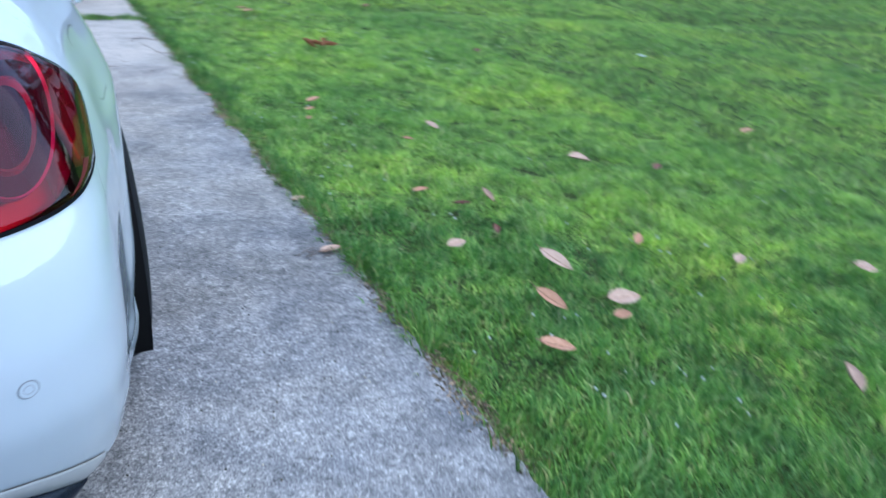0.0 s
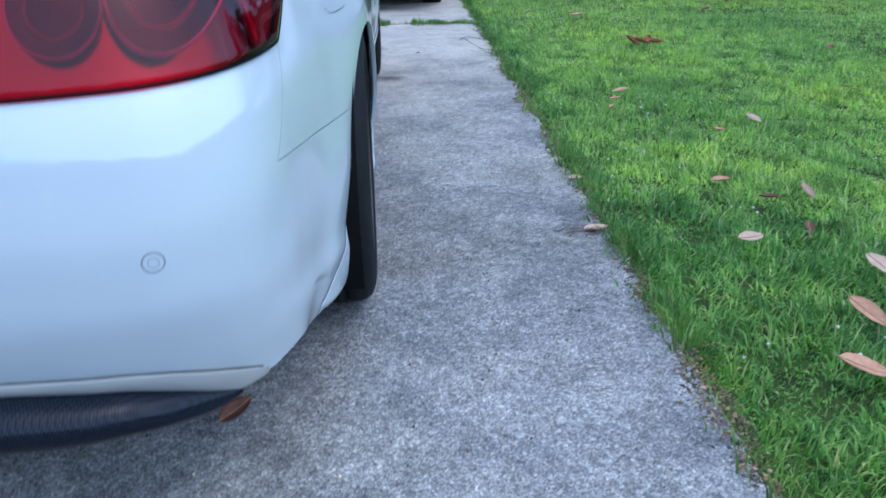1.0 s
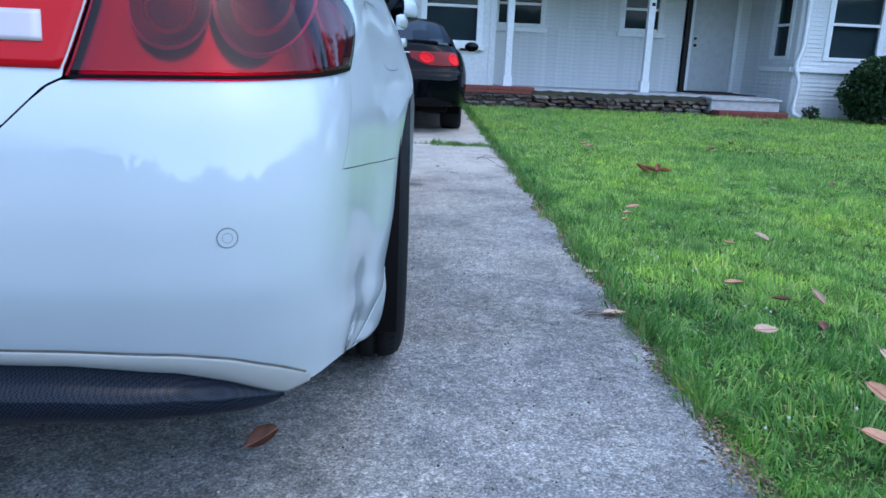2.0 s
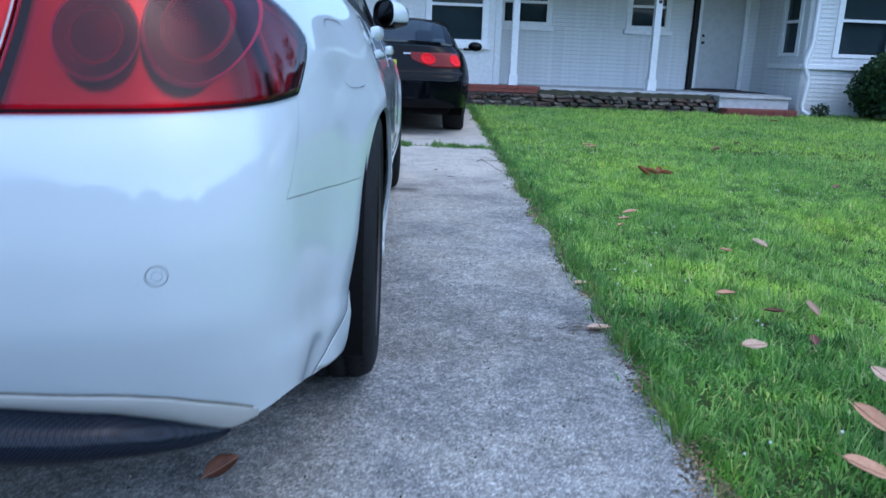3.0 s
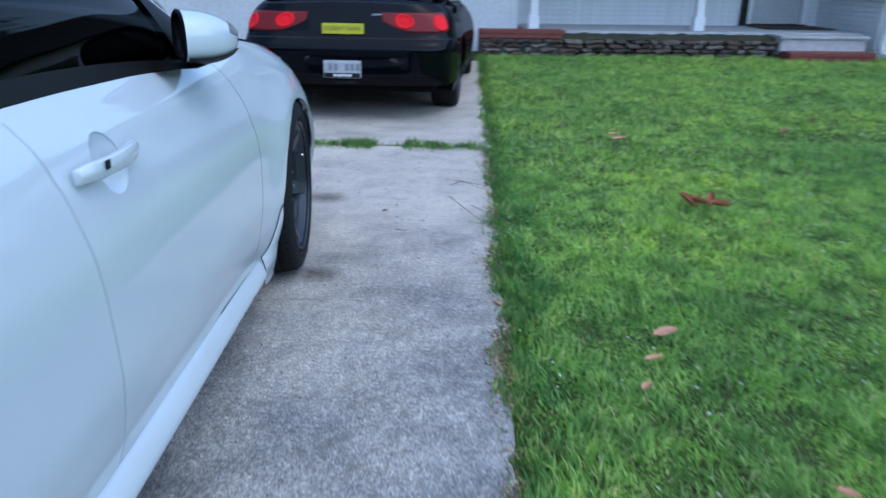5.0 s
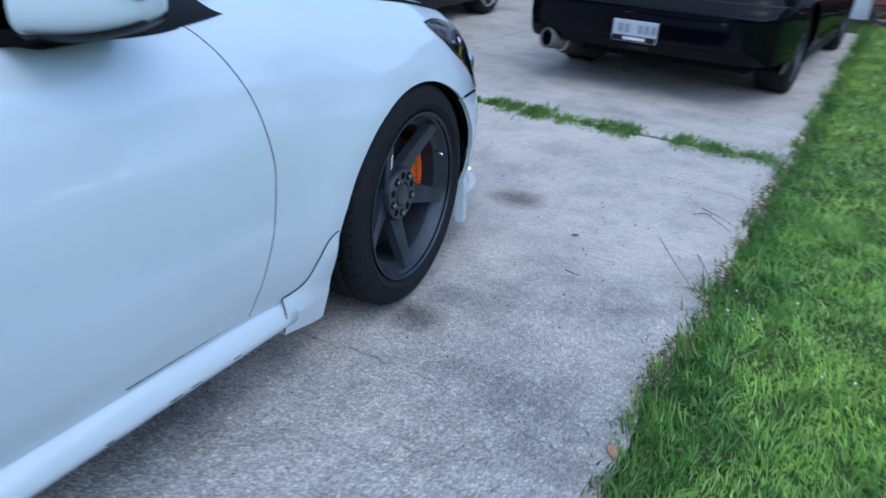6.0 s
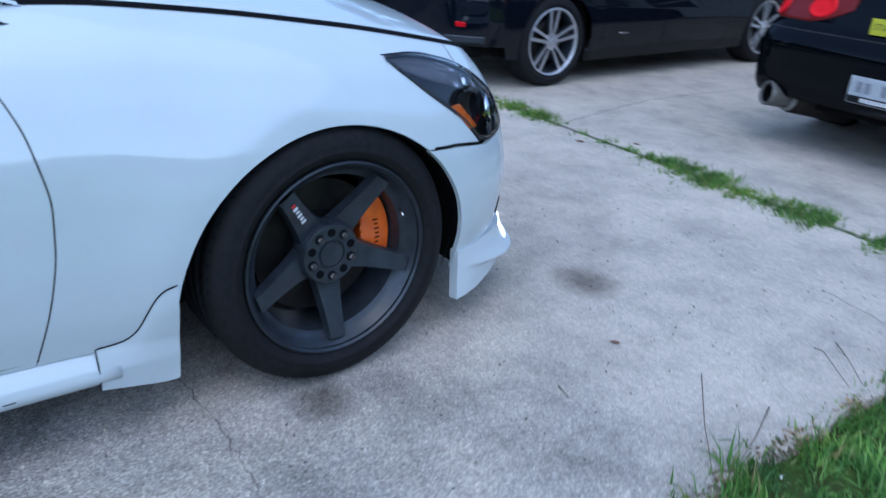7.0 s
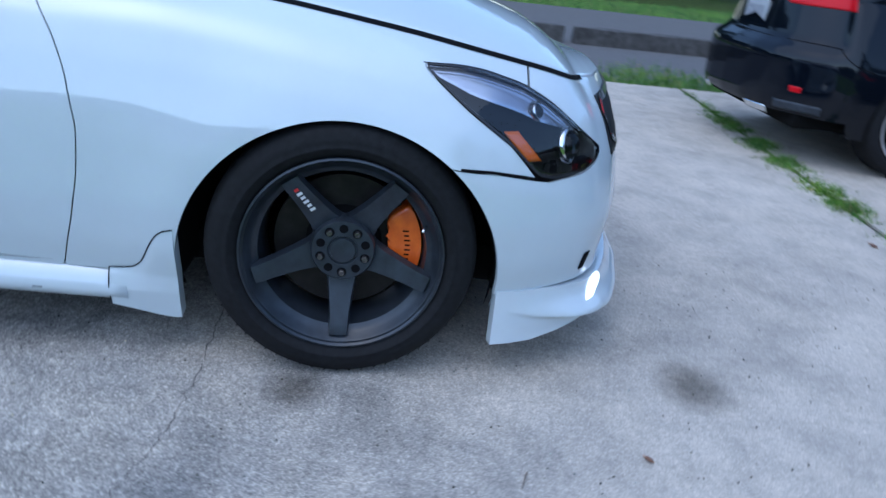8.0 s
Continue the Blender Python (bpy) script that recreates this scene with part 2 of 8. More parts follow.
def part(name, bm, mat, parent, label="", smooth=True):
    """Links a bmesh as one mesh object under a thing or a part."""
    ob = new(name, mesh_from(name, bm, smooth))
    ob.data.materials.append(mat)
    ob.parent = parent
    if label:
        tagged(ob, label)
    return ob


def solid(name, bm, mat, label, category, group="", kind="", at=(0, 0, 0), turn=0.0, smooth=False):
    """A top-level thing of one mesh."""
    ob = new(name, mesh_from(name, bm, smooth))
    ob.data.materials.append(mat)
    ob.matrix_basis = pose(*at, 0, 0, turn)
    return tagged(ob, label, category, group, kind)


def sharp(ob, degrees=35):
    """Keeps edges steeper than that crisp on a smooth mesh."""
    ob.data.set_sharp_from_angle(angle=radians(degrees))
    return ob


def box(bm, lo, hi, bevel=0.0):
    m = Matrix.Translation([(a + b) / 2 for a, b in zip(lo, hi)]) @ Matrix.Diagonal([b - a for a, b in zip(lo, hi)] + [1])
    vs = bmesh.ops.create_cube(bm, size=1, matrix=m)["verts"]
    if bevel:
        es = list({e for v in vs for e in v.link_edges})
        bmesh.ops.bevel(bm, geom=es, offset=bevel, segments=2, affect="EDGES", profile=0.5)
    return bm


def boxed(lo, hi, bevel=0.0):
    return box(bmesh.new(), lo, hi, bevel)


def lathe(profile, seg=64, axis="x", bm=None, full=True):
    """Turns (along, radius) pairs round an axis."""
    bm = bm or bmesh.new()
    rings = []
    for a, r in profile:
        ring = []
        for k in range(seg):
            t = 2 * math.pi * k / seg
            c, s = r * math.cos(t), r * math.sin(t)
            ring.append(bm.verts.new((a, c, s) if axis == "x" else (c, a, s) if axis == "y" else (c, s, a)))
        rings.append(ring)
    for p, q in zip(rings, rings[1:]):
        for k in range(seg):
            bm.faces.new((p[k], p[(k + 1) % seg], q[(k + 1) % seg], q[k]))
    bmesh.ops.recalc_face_normals(bm, faces=bm.faces)
    return bm


def disc(bm, centre, radius, axis, depth, seg=24):
    """A short closed cylinder from centre along axis."""
    q = Vector((0, 0, 1)).rotation_difference(Vector(axis).normalized()).to_matrix().to_4x4()
    m = Matrix.Translation(Vector(centre) + Vector(axis).normalized() * depth / 2) @ q
    bmesh.ops.create_cone(bm, cap_ends=True, segments=seg, radius1=radius, radius2=radius, depth=depth, matrix=m)
    return bm


def tube(bm, pts, radius, seg=8, taper=1.0):
    """A round tube along points, closed at both ends."""
    pts = [Vector(p) for p in pts]
    rings = []
    for i, p in enumerate(pts):
        d = (pts[min(i + 1, len(pts) - 1)] - pts[max(i - 1, 0)]).normalized()
        a = d.orthogonal().normalized() if i == 0 else (rings[-1][1] - d * rings[-1][1].dot(d)).normalized()
        b = d.cross(a)
        r = radius * (1 + (taper - 1) * i / (len(pts) - 1))
        rings.append(([bm.verts.new(p + a * r * math.cos(t) + b * r * math.sin(t)) for t in [2 * math.pi * k / seg for k in range(seg)]], a))
    for (p, _), (q, _) in zip(rings, rings[1:]):
        for k in range(seg):
            bm.faces.new((p[k], p[(k + 1) % seg], q[(k + 1) % seg], q[k]))
    bm.faces.new(rings[0][0][::-1])
    bm.faces.new(rings[-1][0])
    return bm


def extruded(bm, outline, depth, place):
    """A flat outline (u, v), given thickness along w; place maps (u, v, w) to a point."""
    a = [bm.verts.new(place(u, v, 0)) for u, v in outline]
    b = [bm.verts.new(place(u, v, depth)) for u, v in outline]
    bm.faces.new(a[::-1])
    bm.faces.new(b)
    k = len(a)
    for i in range(k):
        bm.faces.new((a[i], a[(i + 1) % k], b[(i + 1) % k], b[i]))
    return bm


def sheet(f, nu, nv, bm=None):
    """A grid of quads over f(u, v), u and v from 0 to 1."""
    bm = bm or bmesh.new()
    g = [[bm.verts.new(f(i / nu, j / nv)) for j in range(nv + 1)] for i in range(nu + 1)]
    for i in range(nu):
        for j in range(nv):
            bm.faces.new((g[i][j], g[i + 1][j], g[i + 1][j + 1], g[i][j + 1]))
    return bm


def flange(bm, depth):
    """Folds the open edges of a skin inward."""
    bm.normal_update()
    inward = {}
    edges = [e for e in bm.edges if e.is_boundary]
    for e in edges:
        for v in e.verts:
            inward[v] = v.normal.copy()
    made = bmesh.ops.extrude_edge_only(bm, edges=edges)["geom"]
    for v in [g for g in made if isinstance(g, bmesh.types.BMVert)]:
        near = None
        for e in v.link_edges:
            o = e.other_vert(v)
            if o in inward and (o.co - v.co).length < 1e-6:
                near = o
        if near:
            v.co -= inward[near] * depth
    return bm


class Curve:
    """A smoothed table of (where, value)."""

    def __init__(self, pts, sigma=0.0, n=900):
        a = np.array(pts, float)
        self.x = np.linspace(a[0, 0], a[-1, 0], n)
        self.v = np.interp(self.x, a[:, 0], a[:, 1])
        if sigma:
            w = max(1, int(3 * sigma / (self.x[1] - self.x[0])))
            k = np.exp(-0.5 * (np.arange(-w, w + 1) / (w / 3)) ** 2)
            left = 2 * self.v[0] - self.v[1:w + 1][::-1]
            right = 2 * self.v[-1] - self.v[-w - 1:-1][::-1]
            self.v = np.convolve(np.concatenate([left, self.v, right]), k / k.sum(), "valid")
        self.x0, self.step, self.n = self.x[0], self.x[1] - self.x[0], n
        self.v = self.v.tolist()

    def __call__(self, x):
        f = (x - self.x0) / self.step
        if f <= 0:
            return self.v[0]
        if f >= self.n - 1:
            return self.v[-1]
        i = int(f)
        return self.v[i] + (f - i) * (self.v[i + 1] - self.v[i])


class Skin:
    """The lower body of a car: s runs from the middle of the tail along the right side to the middle of the nose, and
    equals y along the flank; z is the height."""

    def __init__(self, plan, top, tail_rake, nose_rake, arches, shoulder, low, flank, flare=(0.010, 0.010), relief=None):
        self.h = Curve([(s, h) for s, h, y in plan], 0.05)
        self.y = Curve([(s, y) for s, h, y in plan], 0.03)
        self.top, self.tail, self.nose = Curve(top, 0.06), Curve(tail_rake, 0.02), Curve(nose_rake, 0.02)
        self.shoulder, self.low, self.arches, self.flank = Curve(shoulder, 0.012), Curve(low, 0.02), arches, flank
        self.flare, self.relief = flare, relief
        self.ends = (plan[0][0], plan[-1][0])

    def at(self, s, z, out=0.0, side=1):
        h, y = self.h(s), self.y(s)
        w = min(1.0, h / (0.8 * self.flank[2]))
        a, b = self.flank[0], self.flank[1]
        tail = max(0.0, min(1.0, (a - s) / 0.6))
        nose = max(0.0, min(1.0, (s - b) / 0.35))
        tail, nose = tail * tail * (3 - 2 * tail), nose * nose * (3 - 2 * nose)
        x = h + w * (self.shoulder(self.top(s) - z) + self.low(z) * (1 - 0.6 * max(tail, nose)))
        for (cy, cz, r), flare in zip(self.arches, self.flare):
            d = math.hypot(s - cy, z - cz) - r
            if abs(d) < 0.4:
                x += flare * math.exp(-(max(d - 0.01, 0.0) / 0.13) ** 2)
        if self.relief:
            x += self.relief(s, z)
        y += tail * self.tail(z) + nose * self.nose(z)
        if out:
            e = 0.004
            p = Vector(self.at(s, z))
            du = Vector(self.at(s + e, z)) - p
            dv = Vector(self.at(s, z + e)) - p
            nn = du.cross(dv)
            nn.normalize()
            p = p + nn * out
            x, y, z = p
        return (side * max(x, 0.0), y, z)

    def panel(self, s0, s1, z0, z1, nu, nv, out=0.0, side=1, cut=True, fold=0.012, bm=None, holes=()):
        """A piece of the skin between two curves s(z) and two curves z(s)."""
        f0, f1 = (s0 if callable(s0) else lambda z: s0), (s1 if callable(s1) else lambda z: s1)
        g0, g1 = (z0 if callable(z0) else lambda s: z0), (z1 if callable(z1) else lambda s: z1)
        own = bmesh.new()
        sz = {}
        rows = []
        for i in range(nu + 1):
            row = []
            for j in range(nv + 1):
                u, v = i / nu, j / nv
                z = 0.6
                for _ in range(4):
                    s = f0(z) + (f1(z) - f0(z)) * u
                    z = g0(s) + (g1(s) - g0(s)) * v
                p = own.verts.new(self.at(s, z, out, side))
                sz[p] = (s, z)
                row.append(p)
            rows.append(row)
        for i in range(nu):
            for j in range(nv):
                q = (rows[i][j], rows[i + 1][j], rows[i + 1][j + 1], rows[i][j + 1])
                own.faces.new(q if side > 0 else q[::-1])
        if cut:
            for cy, cz, r in [*self.arches, *holes]:
                ins = {v for v, (s, z) in sz.items() if v.is_valid and math.hypot(s - cy, z - cz) < r}
                if not ins:
                    continue
                bmesh.ops.delete(own, geom=[f for f in own.faces if all(v in ins for v in f.verts)], context="FACES")
                for v in ins:
                    if v.is_valid:
                        s, z = sz[v]
                        d = math.hypot(s - cy, z - cz)
                        s, z = cy + (s - cy) * r / d, cz + (z - cz) * r / d
                        v.co = self.at(s, z, out, side)
                        sz[v] = (s, z)
            sz = {v: q for v, q in sz.items() if v.is_valid}
        bmesh.ops.remove_doubles(own, verts=own.verts, dist=0.0004)
        if fold:
            flange(own, fold)
        if bm is None:
            return own
        me = bpy.data.meshes.new("join")
        own.to_mesh(me)
        own.free()
        bm.from_mesh(me)
        bpy.data.meshes.remove(me)
        return bm

    def line(self, pts, width=0.004, out=0.0008, side=1, bm=None):
        """A narrow strip along (s, z) points, for a shut line."""
        bm = bm or bmesh.new()
        dense = []
        for (a, b), (c, d) in zip(pts, pts[1:]):
            k = max(2, int(math.hypot(c - a, d - b) / 0.02))
            dense += [(a + (c - a) * i / k, b + (d - b) * i / k) for i in range(k)]
        dense.append(pts[-1])
        last = None
        for i, (s, z) in enumerate(dense):
            p, q = dense[max(i - 1, 0)], dense[min(i + 1, len(dense) - 1)]
            t = Vector((q[0] - p[0], q[1] - p[1]))
            t.normalize()
            n = Vector((-t.y, t.x)) * width / 2
            now = (bm.verts.new(self.at(s + n.x, z + n.y, out, side)), bm.verts.new(self.at(s - n.x, z - n.y, out, side)))
            if last:
                bm.faces.new((last[0], last[1], now[1], now[0]))
            last = now
        return bm


def across(skin, s0, s1, crown, nu=40, nv=24, drop=0.0, inset=0.0, lift=0.0, power=2.2):
    """A bonnet or boot lid: lines across the car between the two upper edges of the skin."""
    def f(u, v):
        s = s0 + (s1 - s0) * u
        x, y, z = skin.at(s, skin.top(s))
        x = max(x - inset, 0.0)
        q = 2 * v - 1
        return (q * x, y, z - drop + crown(s) * (1 - abs(q) ** power) + lift)
    return f


class Canopy:
    """The upper body: rails along both sides, joined to the belt below and to each other above."""

    def __init__(self, skin, belt, rail, half, crown, tuck=0.0):
        self.skin, self.belt, self.rail, self.half, self.crown = skin, Curve(belt, 0.05), Curve(rail, 0.08), Curve(half, 0.06), Curve(crown, 0.08)
        self.tuck = tuck

    def width(self, y):
        return min(self.half(self.rail(y)), self.skin.at(y, self.skin.top(y))[0] + 0.004) - self.tuck * math.exp(-((y + 0.22) / 0.17) ** 2)

    def side(self, y, q, out=0.0, side=1):
        """q from 0 at the belt to 1 at the rail."""
        z0, z1 = self.belt(y), self.rail(y)
        x0 = self.skin.at(y, z0)[0]
        x1 = self.width(y)
        bow = 0.018 * math.sin(math.pi * q) * (1 - (1.9 if self.tuck else 0.0) * math.exp(-((y + 0.30) / 0.22) ** 2)) * min(1.0, max(0.0, z1 - z0) / 0.12)
        return (side * (x0 + (x1 - x0) * q + bow + out), y, z0 + (z1 - z0) * q + out * 0.35)

    def over(self, y, q, out=0.0):
        """q from -1 to 1 across."""
        z = self.rail(y)
        return (q * self.width(y), y, z + self.crown(y) * (1 - abs(q) ** 2.8) + out)


def quad_region(f, corners, nu, nv, thick=0.006, bm=None):
    """A four-cornered region of a surface f(a, b), given a little thickness."""
    bm = bm or bmesh.new()
    (a0, b0), (a1, b1), (a2, b2), (a3, b3) = corners

    def g(u, v):
        a = (a0 * (1 - u) + a1 * u) * (1 - v) + (a3 * (1 - u) + a2 * u) * v
        b = (b0 * (1 - u) + b1 * u) * (1 - v) + (b3 * (1 - u) + b2 * u) * v
        return f(a, b)
    sheet(g, nu, nv, bm)
    return bm


# ---------------------------------------------------------------- wheels
def tyre_mesh(r, rim, w, bulge, grooves=True):
    """A tyre with its outer face at x = 0 plus bulge, and its inner face at -w."""
    p = [(-0.012, rim), (-0.004, rim + 0.006), (bulge * 0.6, rim + 0.018), (bulge * 0.9, rim + (r - rim) * 0.30), (bulge * 1.12, rim + (r - rim) * 0.34), (bulge * 1.12, rim + (r - rim) * 0.38), (bulge * 0.95, rim + (r - rim) * 0.42), (bulge, rim + (r - rim) * 0.5), (bulge * 0.85, rim + (r - rim) * 0.6),
         (bulge * 0.3, r - 0.016), (-0.008, r - 0.008), (-0.022, r - 0.002)]
    ribs = 4 if grooves else 0
    for k in range(ribs):
        a = -0.03 - (w - 0.06) * (k + 0.5) / ribs
        p += [(a + 0.006, r), (a + 0.005, r - 0.008), (a - 0.005, r - 0.008), (a - 0.006, r)]
    p += [(-w + 0.022, r - 0.002), (-w, r - 0.012), (-w - bulge, rim + (r - rim) * 0.45), (-w, rim)]
    return lathe(p, 72)


def sipes(r, w, count=64):
    """Slanted grooves in the tread's shoulder, as thin dark bars."""
    bm = bmesh.new()
    for k in range(count):
        t = 2 * math.pi * k / count
        for x0, x1, sk in ((-0.006, -0.055, 0.02), (-w + 0.006, -w + 0.055, -0.02)):
            vs = []
            for x, dt in ((x0, 0), (x1, sk)):
                rr = r + 0.0007 - (0.006 if x > -0.01 or x < -w + 0.01 else 0.0)
                for e in (-0.006, 0.006):
                    vs.append(bm.verts.new((x, rr * math.cos(t + dt / r + e), rr * math.sin(t + dt / r + e))))
            bm.faces.new((vs[0], vs[1], vs[3], vs[2]))
    return bm


def five_spoke_wheel(parent, at, mat, turn=0.0, side=1, caliper=True, steer=0.0):
    """A five-spoke wheel with its hub face at the given point; parts under one wheel mesh (the tyre)."""
    r, rim, w = 0.347, 0.255, 0.235
    loc = Matrix.Translation(at) @ Matrix.Rotation(radians(steer), 4, "Z") @ Matrix.Diagonal((side, 1, 1, 1))

    def put(ob):
        ob.matrix_basis = loc
        return ob
    tyre = put(part("wheel", tyre_mesh(r, rim - 0.004, w, 0.016), RUBBER, parent, "black rubber tyre on a dark five-spoke wheel"))
    tagged(part("tread_grooves", sipes(r, w), GAP, tyre, smooth=False), kind="stuff")
    barrel = lathe([(0.006, rim - 0.006), (0.012, rim - 0.001), (0.010, rim + 0.004), (0.002, rim + 0.004), (0.0, rim - 0.008), (-0.008, rim - 0.014),
                    (-0.022, rim - 0.022), (-0.030, rim - 0.030), (-0.036, rim - 0.040), (-0.060, rim - 0.044), (-0.150, rim - 0.050), (-w + 0.01, rim - 0.012), (-w, rim)], 72)
    sharp(part("rim", barrel, RIM_LIP if mat is RIM_DARK else mat, tyre, "dark painted rim with a stepped lip"), 40)
    for k in range(5):
        a = radians(-90 + 72 * k + turn)
        bm = bmesh.new()

        def place(u, v, d, a=a):
            dish = -0.058 + 0.052 * min(1, max(0, (u - 0.06) / 0.16)) ** 1.2
            return Vector((dish - 0.030 + d, u * math.cos(a) - v * math.sin(a), u * math.sin(a) + v * math.cos(a)))
        n = 12
        us = [0.040 + (0.232 - 0.040) * i / n for i in range(n + 1)]
        spread = Curve([(0.04, 0.060), (0.06, 0.052), (0.085, 0.0415), (0.128, 0.034), (0.18, 0.0285), (0.232, 0.0265)], 0.008)
        hw = [spread(u) for u in us]
        front, back = [], []
        for u, h in zip(us, hw):
            front.append([bm.verts.new(place(u, v, 0.030 - 0.002 * (v != 0))) for v in (-h * 0.84, 0.0, h * 0.84)])
            back.append([bm.verts.new(place(u, v, 0.0)) for v in (-h, h)])
        for i in range(n):
            for j in range(2):
                bm.faces.new((front[i][j], front[i + 1][j], front[i + 1][j + 1], front[i][j + 1]))
            bm.faces.new((back[i][0], back[i + 1][0], front[i + 1][0], front[i][0]))
            bm.faces.new((front[i][2], front[i + 1][2], back[i + 1][1], back[i][1]))
        bmesh.ops.recalc_face_normals(bm, faces=bm.faces)
        sharp(part("spoke", bm, mat, tyre), 30)
    hub = lathe([(-0.085, 0.086), (-0.042, 0.083), (-0.036, 0.079), (-0.036, 0.040), (-0.041, 0.037), (-0.041, 0.034), (-0.035, 0.032), (-0.034, 0.028), (-0.034, 0.0005)], 48)
    sharp(part("hub", hub, mat, tyre), 30)
    for k in range(10):
        a = radians(-90 + 36 * k + turn)
        c = (-0.040, 0.060 * math.cos(a), 0.060 * math.sin(a))
        if k % 2 == 0:
            part("lug_hole", disc(bmesh.new(), c, 0.0125, (1, 0, 0), 0.0050, 18), GAP, tyre, smooth=False)
            bm = lathe([(0.0, 0.0088), (0.0085, 0.0085), (0.0105, 0.0070), (0.0105, 0.0046), (0.006, 0.0040), (0.006, 0.0005)], 6)
            bmesh.ops.translate(bm, vec=(-0.036, c[1], c[2]), verts=bm.verts)
            part("lug_nut", bm, NUT, tyre, "bright wheel nut", smooth=False)
        else:
            part("lug_hole", disc(bmesh.new(), c, 0.0115, (1, 0, 0), 0.0050, 18), GAP, tyre, smooth=False)
    va = radians(22 + turn)
    part("valve", tube(bmesh.new(), [(-0.03, 0.226 * math.cos(va), 0.226 * math.sin(va)), (0.0, 0.212 * math.cos(va), 0.212 * math.sin(va))], 0.004, 8), CHROME, tyre, "chrome tyre valve")
    discm = lathe([(-0.128, 0.07), (-0.111, 0.075), (-0.108, 0.182), (-0.128, 0.182), (-0.131, 0.075)], 64)
    sharp(part("brake_disc", discm, STEEL, tyre, "rust-tinged steel brake disc"), 30)
    part("hub_carrier", disc(bmesh.new(), (-0.2, 0, 0), 0.10, (1, 0, 0), 0.095, 24), WELL, tyre)
    if caliper:
        bm = bmesh.new()
        outline = []
        for k in range(13):
            a = radians(-29 + 66 * k / 12)
            outline.append((0.204 * math.cos(a), 0.204 * math.sin(a)))
        for k in range(13):
            a = radians(37 - 66 * k / 12)
            q = 0.116 + (0.026 if k in (0, 12) else 0.014 if k in (1, 11) else 0.0 if k in (5, 6, 7) else 0.007)
            outline.append((q * math.cos(a), q * math.sin(a)))
        extruded(bm, outline, 0.062, lambda u, v, d: (-0.138 + d, u, v))
        bmesh.ops.bevel(bm, geom=list(bm.edges), offset=0.009, segments=3, affect="EDGES", profile=0.5)
        cal = part("caliper", bm, ORANGE, tyre, "orange brake caliper with dark lettering", smooth=True)
        sharp(cal, 40)
        bars = bmesh.new()
        for k in range(8):
            a = radians(-15 + 32 * k / 7)
            c = Vector((-0.0760, 0.167 * math.cos(a), 0.167 * math.sin(a)))
            box(bars, c - Vector((0.0, 0.008 if k % 2 else 0.0065, 0.0022)), c + Vector((0.0006, 0.008 if k % 2 else 0.0065, 0.0022)))
        part("lettering", bars, GAP, tyre, smooth=False)
    # maker's mark on one spoke, as plain shapes
    a = radians(126)
    for i in range(6):
        rr = 0.135 + 0.0135 * i
        c = Vector((-0.058 + 0.0042 + 0.052 * min(1, max(0, (rr - 0.06) / 0.16)) ** 1.2, rr * math.cos(a), rr * math.sin(a)))
        bm = bmesh.new()
        bmesh.ops.create_cube(bm, size=1, matrix=Matrix.Translation(c) @ Matrix.Rotation(a, 4, "X") @ Matrix.Rotation(radians(-18), 4, "Z") @ Matrix.Diagonal((0.0012, 0.008, 0.011 if i % 2 else 0.014, 1)))
        part("spoke_mark", bm, RED_MARK if i == 5 else WHITE_MARK, tyre, smooth=False)
    return tyre


